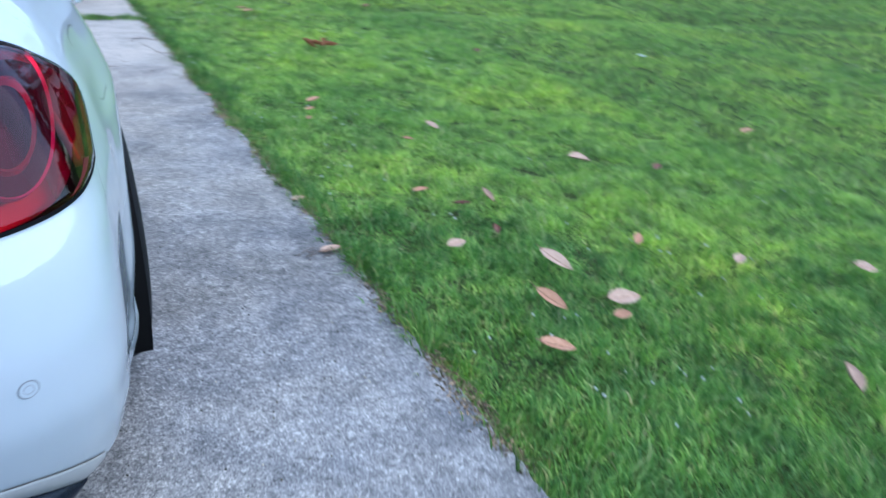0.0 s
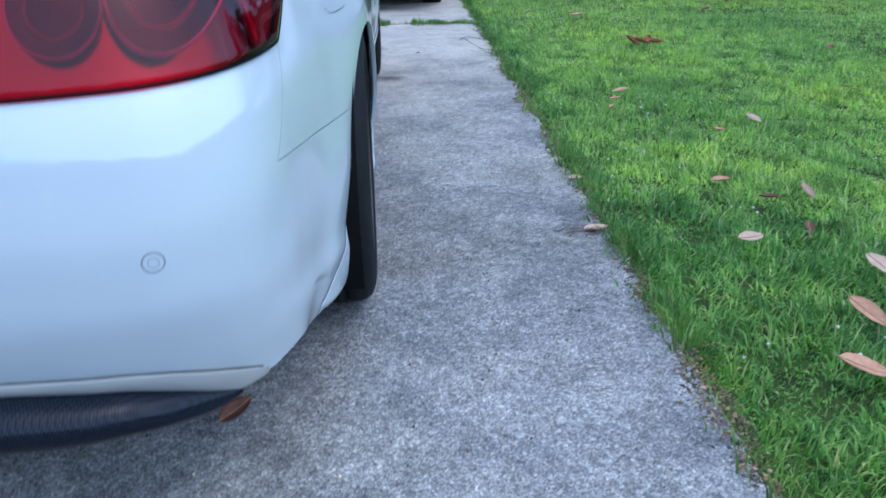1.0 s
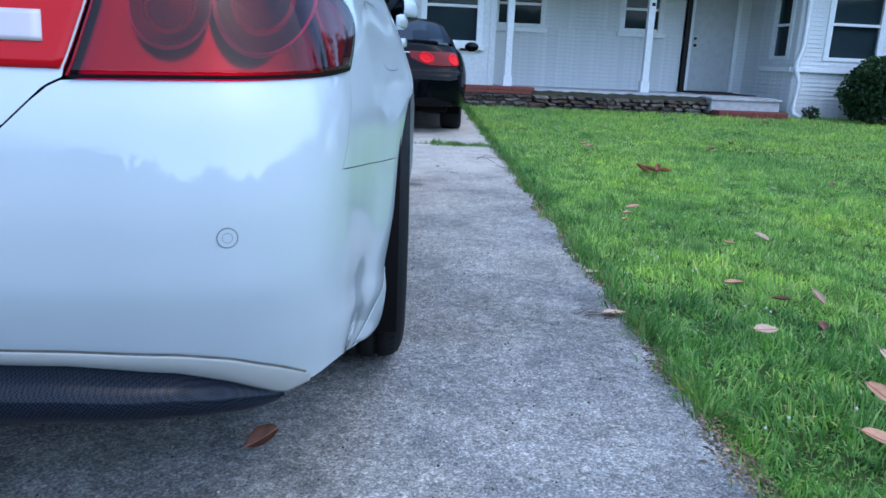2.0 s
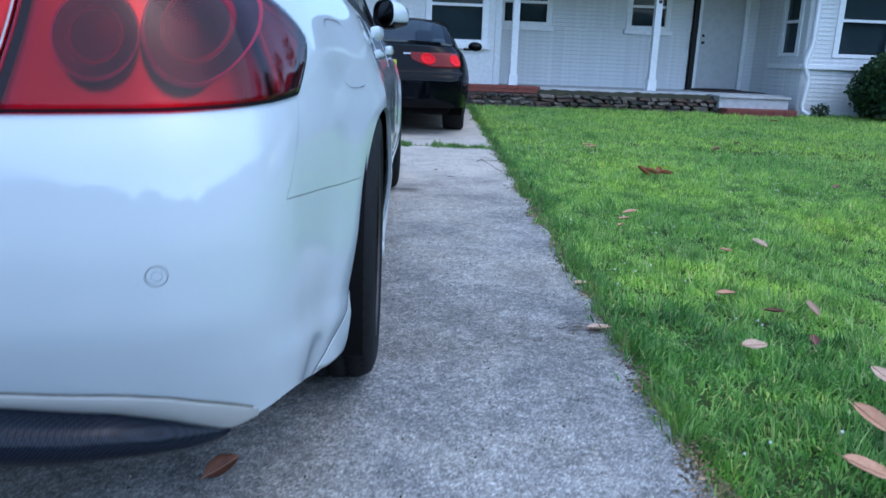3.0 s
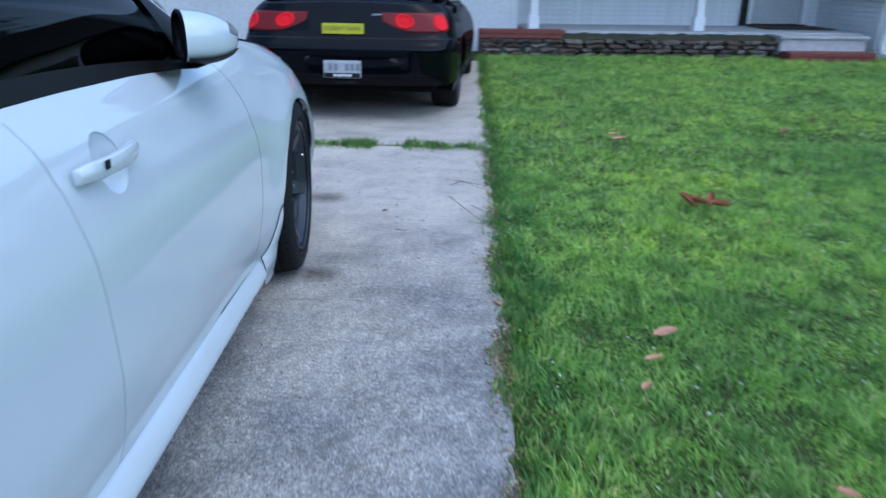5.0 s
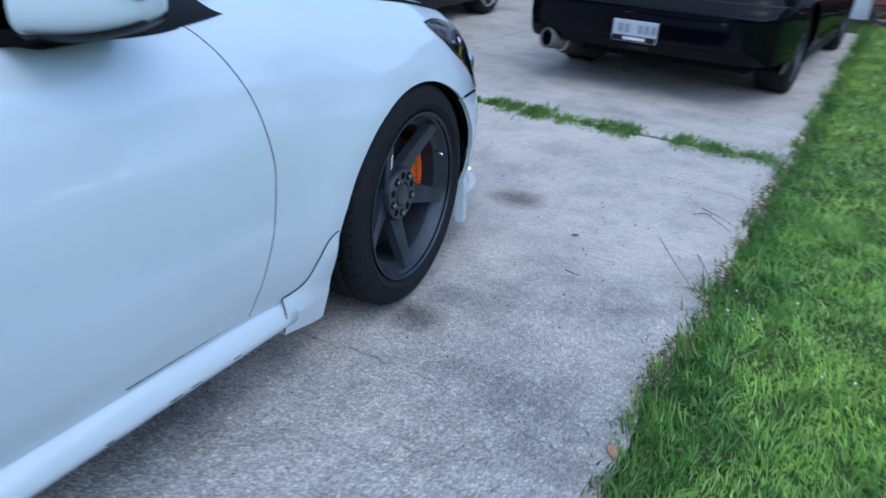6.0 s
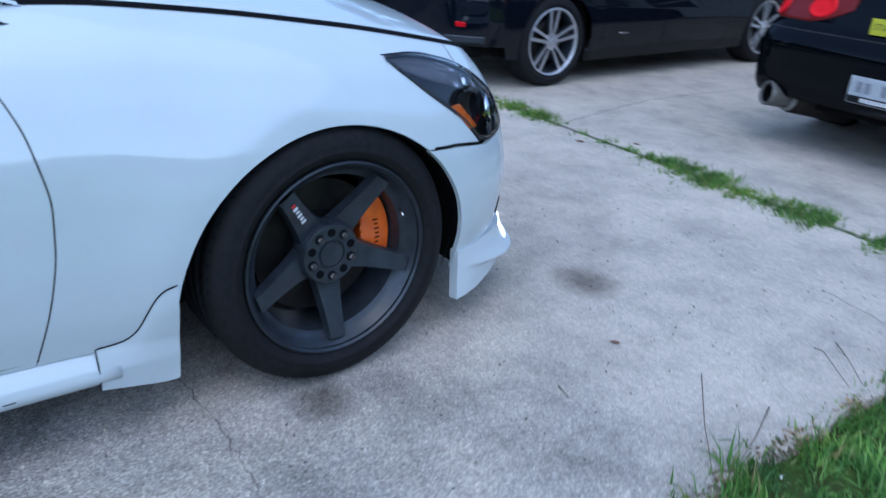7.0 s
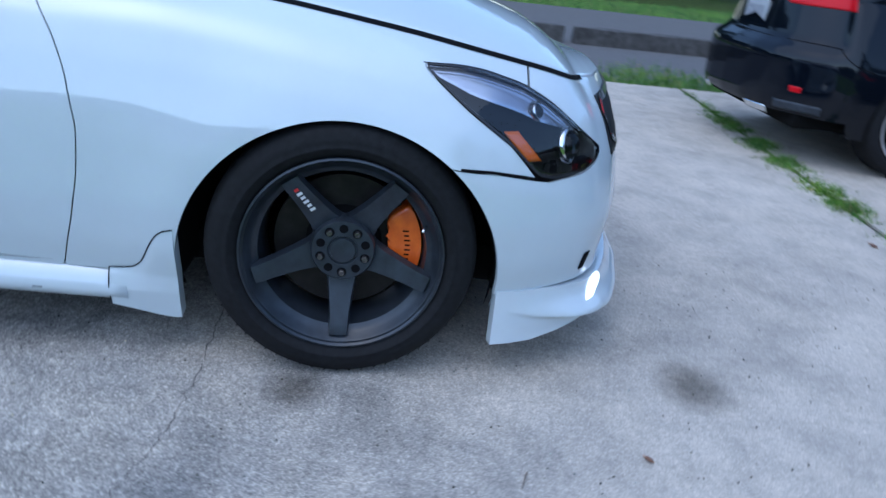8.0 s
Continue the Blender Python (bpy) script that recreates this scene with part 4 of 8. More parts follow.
part("pipe", bm, TRIM_WHITE, spout)


def bush(at, size, label, seed, leaves=15000):
    """A rounded shrub: stems and many small leaves."""
    rr = random.Random(seed)
    b = thing("shrub", at, label, "shrub")
    stems = bmesh.new()
    for i in range(14):
        t = rr.uniform(0, 6.28)
        e = Vector((math.cos(t) * size[0] * rr.uniform(0.3, 0.8), math.sin(t) * size[1] * rr.uniform(0.3, 0.8), size[2] * rr.uniform(0.6, 1.6)))
        tube(stems, [(0, 0, 0), e * 0.4 + Vector((0, 0, 0.05)), e], 0.016, 5, 0.3)
    part("stems", stems, SOILWOOD, b)
    verts, faces = [], []
    for i in range(leaves):
        t, p = rr.uniform(0, 6.28), math.acos(rr.uniform(-0.75, 1))
        rad = 0.50 + 0.54 * rr.random() ** 0.5
        rad *= 1 + 0.22 * noise.noise(Vector((math.cos(t) * 2, math.sin(t) * 2, p * 2 + seed)))
        c = Vector((math.sin(p) * math.cos(t) * size[0] * rad, math.sin(p) * math.sin(t) * size[1] * rad, size[2] * (0.92 + math.cos(p) * rad)))
        d = Vector((rr.gauss(0, 1), rr.gauss(0, 1), rr.gauss(0.2, 0.8))).normalized()
        sdv = d.cross(Vector((rr.gauss(0, 1), rr.gauss(0, 1), rr.gauss(0, 1)))).normalized()
        L, W = (rr.uniform(0.05, 0.085), rr.uniform(0.020, 0.034)) if leaves > 1000 else (rr.uniform(0.03, 0.055), rr.uniform(0.012, 0.02))
        k = len(verts)
        verts += [c, c + d * L * 0.5 + sdv * W, c + d * L, c + d * L * 0.5 - sdv * W]
        faces.append((k, k + 1, k + 2, k + 3))
    me = bpy.data.meshes.new("foliage")
    me.from_pydata(verts, [], faces)
    me.materials.append(BUSH_LEAF)
    ob = new("foliage", me)
    ob.parent = b
    tagged(ob, "dense small dark green leaves", kind="stuff")
    return b


SOILWOOD = speckled("bark", (0.10, 0.07, 0.05), (0.05, 0.035, 0.025), 20, 0.9)
BUSH_LEAF = leafy("shrub_leaf", [(0.0, (0.014, 0.036, 0.015)), (0.6, (0.026, 0.060, 0.022)), (1.0, (0.050, 0.095, 0.032))], 0.75, 0.15)
bush((8.95, 11.0, -0.03), (0.92, 0.72, 0.66), "rounded dark green shrub in front of the wing", 3)
bush((7.72, 11.6, 0.0), (0.16, 0.14, 0.13), "small weed clump at the foot of the downspout", 8, 260)


LAMP_RED_DARK = material("dark_red_lens", (0.16, 0.010, 0.010), 0.2, coat=0.3, spec=0.1)[0]
LAMP_RED_BRIGHT = material("bright_red_lens", (0.80, 0.012, 0.020), 0.3, spec=0.1)[0]
SIGN_INK = speckled("sign_ink", (0.02, 0.02, 0.015), (0.05, 0.05, 0.02), 40, 0.6)
PLATE_WHITE = speckled("plate_white", (0.50, 0.52, 0.54), (0.36, 0.38, 0.40), 30, 0.5)
PLATE_INK = speckled("plate_ink", (0.12, 0.13, 0.17), (0.25, 0.26, 0.28), 60, 0.5)


# ---------------------------------------------------------------- dark cars
def dark_car(name, at, turn, label, paint, spec):
    """A simpler car shell: skin, deck, canopy, glass and wheels, by the numbers in spec."""
    car = thing(name, at, label, "car", turn=turn)
    k = Skin(spec["plan"], spec["top"], spec["tail"], spec["nose"], spec["arches"], spec["shoulder"], spec["low"], spec["flank"], (0.008, 0.008))
    s0, s1 = k.ends
    low = spec["low_edge"]
    for side in (1, -1):
        sharp(part("body_side", k.panel(s0, s1, low, lambda s: k.top(s), 150, 40, side=side, fold=0), paint, car, "glossy dark painted body side"), 45)
        part("sill", k.panel(spec["arches"][0][0] + 0.36, spec["arches"][1][0] - 0.36, 0.17, 0.26, 30, 6, out=0.004, side=side, cut=False, fold=0.02), PLASTIC, car, "black sill")
        for cy, cz, r in spec["arches"]:
            wheel_well(car, (side * (spec["half"] - 0.06), cy, cz), r + 0.01, side)
        for y in spec["axles"]:
            multi_spoke_wheel(car, (side * (spec["half"] - spec["tuck"]), y, spec["radius"]), spec["rim"], spec["radius"], spec["radius"] * spec["rim_share"], spec["spokes"], side)
        doors = bmesh.new()
        for y in spec["doors"]:
            k.line([(y, 0.27), (y, 0.6), (y - 0.03, k.top(y) - 0.04)], 0.005, 0.001, side, doors)
            d = part("door_gap", doors, GAP, car)
            doors = bmesh.new()
        doors.free()
    c1, c2 = Curve(spec["hood_crown"], 0.08), Curve(spec["boot_crown"], 0.08)
    for nm, a, b, c in (("bonnet", spec["hood"][0], spec["hood"][1], c1), ("boot_lid", spec["boot"][0], spec["boot"][1], c2)):
        bm = sheet(across(k, a, b, c), 50, 24)
        bmesh.ops.recalc_face_normals(bm, faces=bm.faces)
        if sum(f.normal.z for f in bm.faces) < 0:
            bmesh.ops.reverse_faces(bm, faces=bm.faces)
        part(nm, bm, paint, car)
    cn = Canopy(k, spec["belt"], spec["rail"], spec["rail_half"], spec["crown"])
    y0, y1, y2, y3 = spec["glass"]
    part("rear_window", sheet(lambda u, v: cn.over(y0 + (y1 - y0) * u, 0.90 - 1.80 * v), 20, 16), REAR_GLASS, car, "sloping rear window")
    part("roof", sheet(lambda u, v: cn.over(y1 + (y2 - y1) * u, 1 - 2 * v), 24, 16), paint, car)
    part("windscreen", sheet(lambda u, v: cn.over(y2 + (y3 - y2) * u, 0.93 - 1.86 * v), 20, 16), REAR_GLASS, car)
    for side in (1, -1):
        def flank(y, q, o=0.0, side=side):
            return cn.side(y, q, o, side)
        pil = bmesh.new()
        c0 = spec["pillar"]
        sheet(lambda u, v: flank(y0 + (c0 + 0.25 * v - y0) * u, v), 14, 10, pil)
        sheet(lambda u, v: flank(c0 + (y3 - 0.1 - c0) * u, 0.90 + 0.10 * v), 30, 3, pil)
        sheet(lambda u, v: cn.over(y0 + (y1 - y0) * u, side * (0.90 + 0.10 * v)), 20, 3, pil)
        sheet(lambda u, v: cn.over(y2 + (y3 - y2) * u, side * (0.93 + 0.07 * v)), 20, 3, pil)
        sheet(lambda u, v: flank(y3 - 0.35 + 0.35 * u, v), 8, 8, pil)
        bmesh.ops.recalc_face_normals(pil, faces=pil.faces)
        part("pillar", pil, paint, car)
        part("side_window", sheet(lambda u, v: flank(c0 + 0.25 * v + (y3 - 0.33 - c0 - 0.25 * v) * u, 0.04 + 0.86 * v, -0.005), 20, 8), TINT, car, "dark side window")
        my, mz, mx = spec["mirror"]
        ms = bmesh.new()
        bmesh.ops.create_uvsphere(ms, u_segments=20, v_segments=12, radius=1.0, matrix=Matrix.Translation((side * mx, my, mz)) @ Matrix.Diagonal((0.095, 0.055, 0.062, 1)))
        mo = part("door_mirror", ms, paint, car, "dark door mirror")
        part("mirror_stalk", boxed((min(side * (mx - 0.16), side * (mx - 0.05)), my - 0.02, mz - 0.055), (max(side * (mx - 0.16), side * (mx - 0.05)), my + 0.03, mz - 0.02), 0.008), PLASTIC, mo)
    wide, a0, a1, tail_y = spec["half"], spec["arches"][0][0], spec["arches"][1][0], spec["plan"][0][2]
    under = boxed((-wide + 0.06, a0 + 0.37, 0.17), (wide - 0.06, a1 - 0.37, 0.30), 0.02)
    box(under, (-wide + 0.27, a0 - 0.37, 0.20), (wide - 0.27, a1 + 0.37, 0.34), 0.02)
    box(under, (-wide + 0.20, tail_y + 0.22, 0.225), (wide - 0.20, a0 - 0.36, 0.37), 0.02)
    box(under, (-wide + 0.26, a1 + 0.36, 0.22), (wide - 0.26, a1 + 0.72, 0.34), 0.02)
    part("underbody", under, WELL, car)
    part("cabin_floor", boxed((-0.62, y0 + 0.4, 0.5), (0.62, y3 - 0.3, 0.62)), CABIN, car)
    for x in (-0.35, 0.35):
        sy = spec["seat"]
        part("front_seat", box(boxed((x - 0.22, sy, 0.6), (x + 0.22, sy + 0.16, 1.02), 0.05), (x - 0.11, sy, 1.0), (x + 0.11, sy + 0.1, 1.14), 0.04), CABIN, car, "dark front seat")
    return car, k


shoulder_d = [(-0.05, -0.22), (0.0, -0.15), (0.05, -0.085), (0.10, -0.05), (0.18, -0.024), (0.28, -0.005), (0.36, 0.0), (0.9, 0.0)]
shoulder_s = [(-0.05, -0.25), (0.0, -0.19), (0.06, -0.135), (0.14, -0.095), (0.24, -0.058), (0.34, -0.027), (0.42, -0.008), (0.50, 0.0), (0.9, 0.0)]
low_d = [(0.05, -0.09), (0.15, -0.06), (0.24, -0.04), (0.34, -0.015), (0.45, 0.0), (1.2, 0.0)]
coupe = dict(
    plan=[(-1.9, 0, -1.0), (-1.6, 0.33, -0.995), (-1.35, 0.60, -0.985), (-1.22, 0.735, -0.962), (-1.12, 0.812, -0.920), (-1.0, 0.862, -0.83), (-0.8, 0.885, -0.70), (-0.55, 0.903, -0.55), (0.0, 0.915, 0.0),
          (1.2, 0.92, 1.2), (2.4, 0.915, 2.4), (2.9, 0.87, 2.9), (3.1, 0.80, 3.05), (3.3, 0.67, 3.25), (3.5, 0.48, 3.38), (3.95, 0, 3.5)],
    top=[(-1.9, 0.93), (-1.2, 0.925), (-0.8, 0.93), (-0.3, 0.94), (0.3, 0.935), (1.2, 0.90), (1.7, 0.89), (2.2, 0.84), (2.8, 0.76), (3.1, 0.70), (3.95, 0.64)],
    tail=[(0.1, 0.10), (0.28, 0.05), (0.35, 0.0), (0.60, 0.0), (0.645, 0.02), (0.67, 0.075), (0.85, 0.12), (0.95, 0.15)], nose=[(0.1, 0), (0.5, 0.0), (0.7, -0.08), (0.9, -0.12)],
    arches=[(0.0, 0.30, 0.345), (2.475, 0.30, 0.345)], shoulder=shoulder_d, low=low_d, flank=(-0.55, 2.75, 0.915), low_edge=lambda s: 0.30 if s < -0.5 else 0.20,
    half=0.92, tuck=0.05, axles=(0.0, 2.475), radius=0.305, rim_share=0.70, rim=RIM_DARK, spokes=10, doors=(0.52, 1.78), hood=(1.75, 3.93), boot=(-1.895, -0.35),
    hood_crown=[(1.7, 0.06), (2.5, 0.06), (3.0, 0.05), (3.95, 0)], boot_crown=[(-1.9, 0.0), (-1.4, 0.015), (-1.0, 0.03), (-0.3, 0.04)],
    belt=[(-0.7, 0.93), (0.3, 0.915), (1.2, 0.88), (1.9, 0.87)], rail=[(-0.55, 0.945), (-0.2, 1.06), (0.2, 1.18), (0.5, 1.23), (0.9, 1.245), (1.2, 1.20), (1.5, 1.05), (1.85, 0.885)],
    rail_half=[(0.85, 0.78), (0.95, 0.74), (1.1, 0.67), (1.25, 0.58), (1.3, 0.56)], crown=[(-0.6, 0.03), (0.3, 0.06), (0.8, 0.045), (1.2, 0.05), (1.9, 0.06)],
    glass=(-0.50, 0.50, 1.10, 1.82), pillar=0.05, mirror=(1.50, 0.98, 0.99), seat=0.55)
black, kb = dark_car("black_coupe", (-0.085, 7.08, 0), -5.0, "glossy black two-door coupe with red tail lights on the driveway", BLACK_PAINT, coupe)
for side in (1, -1):
    lens = kb.panel(-1.60, -0.99, lambda s: 0.716 + 0.085 * max(0.0, (-1.38 - s) / 0.22) ** 1.6 + 0.02 * max(0.0, (s + 1.10) / 0.11) ** 2, 0.865, 40, 10, out=0.006, side=side, cut=False, fold=0.015)
    lamp = part("tail_light", lens, LAMP_RED_DARK, black, "wide dark red tail light with two round bright lenses")
    for s, rs, rz in ((-1.425, 0.078, 0.058), (-1.105, 0.086, 0.060)):
        bm = bmesh.new()
        rings = []
        for q, o in ((1.0, 0.0065), (0.93, 0.013), (0.80, 0.0135), (0.76, 0.010), (0.40, 0.013), (0.02, 0.014)):
            rings.append([bm.verts.new(kb.at(s + q * rs * math.cos(t), (0.800 if s < -1.3 else 0.786) + q * rz * math.sin(t), o, side)) for t in [6.2832 * i / 28 for i in range(28)]])
        for p, q in zip(rings, rings[1:]):
            for i in range(28):
                fq = (p[i], p[(i + 1) % 28], q[(i + 1) % 28], q[i])
                bm.faces.new(fq if side > 0 else fq[::-1])
        part("lamp_lens", bm, LAMP_RED_BRIGHT, lamp, "round bright red lens")
    # Bumper seam in steel grey, standing also for the highlight along the ledge.
    part("bumper_seam", kb.line([(-1.89, 0.668), (-1.2, 0.668), (-0.9, 0.662), (-0.40, 0.60)], 0.008, 0.001, side), STEEL, black)
p = kb.at(-1.9, 0.735)
part("yellow_sign", boxed((-0.175, p[1] - 0.022, 0.700), (0.165, p[1] - 0.012, 0.782), 0.003), YELLOW, black, "small yellow sign with dark bars", smooth=False)
text = bpy.data.curves.new("sign_words", "FONT")
text.body, text.size, text.align_x, text.align_y, text.extrude = "STUDENT DRIVER", 0.044, "CENTER", "CENTER", 0.0005
words = bpy.data.objects.new("sign_words", text)
lettering = part("sign_words", bmesh.new(), SIGN_INK, black, "dark capital letters", smooth=False)
lettering.data = bpy.data.meshes.new_from_object(words)
lettering.data.materials.clear()
lettering.data.materials.append(SIGN_INK)
wide = 0.30 / max(0.01, max(v.co.x for v in lettering.data.vertices) - min(v.co.x for v in lettering.data.vertices))
lettering.matrix_basis = pose(-0.005, p[1] - 0.0226, 0.741, 90, 0, 0) @ Matrix.Diagonal((wide, 1, 1, 1))
bpy.data.objects.remove(words)
plate = part("license_plate", boxed((-0.155, -1.018, 0.362), (0.150, -1.006, 0.500), 0.004), PLATE_WHITE, black, "white license plate with grey bars", smooth=False)
for x0, x1, z0, z1 in [(-0.115 + 0.045 * i, -0.083 + 0.045 * i, 0.420, 0.475) for i in (0, 1, 3, 4, 5)]:
    part("plate_bar", boxed((x0, -1.0195, z0), (x1, -1.0185, z1)), PLATE_INK, plate, smooth=False)
holder = part("plate_frame", boxed((-0.150, -1.0215, 0.366), (0.145, -1.0185, 0.402), 0.002), PLASTIC, plate, "black plate frame with a white band", smooth=False)
for i in range(6):
    part("frame_mark", boxed((-0.075 + 0.026 * i, -1.0230, 0.374), (-0.056 + 0.026 * i, -1.0216, 0.394)), WHITE_MARK, plate, smooth=False)
ex = lathe([(0.006, 0.056), (0.0, 0.060), (-0.004, 0.066), (0.004, 0.071), (0.03, 0.070), (0.145, 0.066), (0.17, 0.055)], 32, "y")
lathe([(0.006, 0.056), (0.20, 0.052), (0.20, 0.001)], 32, "y", ex)
ex = part("exhaust_tip", ex, TIP_STEEL, black, "wide heat-stained steel exhaust tip")
sharp(part("tip_bore", lathe([(0.012, 0.0550), (0.15, 0.050), (0.15, 0.001)], 28, "y"), GAP, ex), 40)
part("tip_flange", lathe([(0.138, 0.062), (0.138, 0.080), (0.158, 0.080), (0.158, 0.060)], 32, "y"), STEEL_PALE, ex, "pale steel clamp ring", smooth=False)
part("muffler", lathe([(0.158, 0.070), (0.17, 0.088), (0.55, 0.088), (0.58, 0.06), (0.58, 0.001)], 28, "y"), STEEL, ex, "dark sooty exhaust silencer")
ex.matrix_basis = pose(-0.645, -0.995, 0.302, -9, 0, -24)
part("bumper_bar", boxed((-0.10, -0.99, 0.31), (0.10, -0.985, 0.34)), PLASTIC, black)
part("boot_badge", boxed((0.23, p[1] - 0.004 + 0.02, 0.845), (0.31, p[1] + 0.018, 0.858)), CHROME, black, smooth=False)

saloon = dict(
    plan=[(-1.9, 0, -0.93), (-1.6, 0.29, -0.915), (-1.35, 0.50, -0.865), (-1.22, 0.605, -0.805), (-1.12, 0.675, -0.745), (-1.0, 0.752, -0.675), (-0.8, 0.822, -0.605), (-0.55, 0.866, -0.52), (0.0, 0.885, 0.0),
          (1.4, 0.885, 1.4), (2.8, 0.88, 2.8), (3.2, 0.84, 3.2), (3.4, 0.76, 3.38), (3.6, 0.62, 3.52), (3.85, 0.4, 3.62), (4.25, 0, 3.68)],
    top=[(-1.9, 1.15), (-1.2, 1.13), (-0.8, 1.10), (-0.3, 1.04), (0.5, 0.99), (1.4, 0.97), (2.0, 0.95), (2.6, 0.91), (3.2, 0.82), (3.6, 0.74), (4.25, 0.70)],
    tail=[(0.1, 0.12), (0.25, 0.06), (0.35, 0.0), (0.655, 0.0), (0.695, 0.02), (0.73, 0.10), (1.05, 0.15), (1.2, 0.18)], nose=[(0.1, 0), (0.5, 0.0), (0.7, -0.06), (0.9, -0.12)],
    arches=[(0.0, 0.33, 0.37), (2.8, 0.33, 0.37)], shoulder=shoulder_s, low=low_d, flank=(-0.55, 3.1, 0.88), low_edge=lambda s: 0.315 if s < -0.5 else 0.22,
    half=0.885, tuck=0.035, axles=(0.0, 2.8), radius=0.33, rim_share=0.74, rim=RIM_SILVER, spokes=10, doors=(0.50, 1.25, 2.15), hood=(2.2, 4.22), boot=(-1.895, -0.45),
    hood_crown=[(2.2, 0.07), (3.0, 0.06), (3.5, 0.04), (4.25, 0)], boot_crown=[(-1.9, 0.0), (-1.4, 0.02), (-1.0, 0.04), (-0.4, 0.05)],
    belt=[(-0.7, 1.0), (0.3, 0.98), (1.4, 0.95), (2.3, 0.93)], rail=[(-0.60, 1.03), (-0.2, 1.20), (0.3, 1.36), (0.8, 1.42), (1.3, 1.41), (1.7, 1.30), (2.0, 1.15), (2.3, 0.96)],
    rail_half=[(0.9, 0.75), (1.05, 0.70), (1.2, 0.64), (1.4, 0.56), (1.5, 0.54)], crown=[(-0.6, 0.03), (0.3, 0.06), (0.8, 0.045), (1.4, 0.05), (2.3, 0.07)],
    glass=(-0.55, 0.40, 1.45, 2.25), pillar=0.0, mirror=(1.95, 1.0, 0.98), seat=0.7)
saloon_car, kl = dark_car("dark_saloon", (-3.385, 6.08, 0), 0.0, "dark blue-black saloon with bright alloy wheels on the driveway", NAVY_PAINT, saloon)
for side in (1, -1):
    part("rear_reflector", kl.panel(-1.165, -1.085, 0.445, 0.480, 8, 4, out=0.004, side=side, cut=False, fold=0.006), RED_SOLID, saloon_car, "small red bumper reflector")
    part("lower_trim", kl.panel(-1.25, -0.85, 0.335, 0.385, 16, 5, out=0.006, side=side, cut=False, fold=0.01), RIM_DARK, saloon_car, "grey lower bumper trim")
    part("tail_light", kl.panel(-1.50, -0.72, 0.94, 1.05, 30, 10, out=0.006, side=side, cut=False, fold=0.01), RED_SOLID, saloon_car, "red tail light")
    part("bumper_seam", kl.line([(-1.89, 0.735), (-1.2, 0.735), (-0.9, 0.73), (-0.42, 0.62)], 0.006, 0.001, side), GAP, saloon_car)
    part("exhaust_trim", kl.panel(-1.55, -1.32, 0.285, 0.325, 10, 5, out=0.006, side=side, cut=False, fold=0.01), CHROME, saloon_car, "bright exhaust trim")
    part("door_badge", kl.panel(0.70, 0.80, 0.366, 0.374, 4, 2, out=0.002, side=side, cut=False, fold=0.002), CHROME, saloon_car)
plate = part("license_plate", boxed((-0.155, -0.945, 0.785), (0.155, -0.93, 0.935), 0.004), PLATE_WHITE, saloon_car, "white license plate with grey bars", smooth=False)
plate.matrix_basis = pose(0, 0.135, 0.0, 0, 0, 0)
for i in range(6):
    part("plate_bar", boxed((-0.12 + 0.042 * i, -0.9465, 0.83), (-0.094 + 0.042 * i, -0.9455, 0.895)), PLATE_INK, plate, smooth=False)

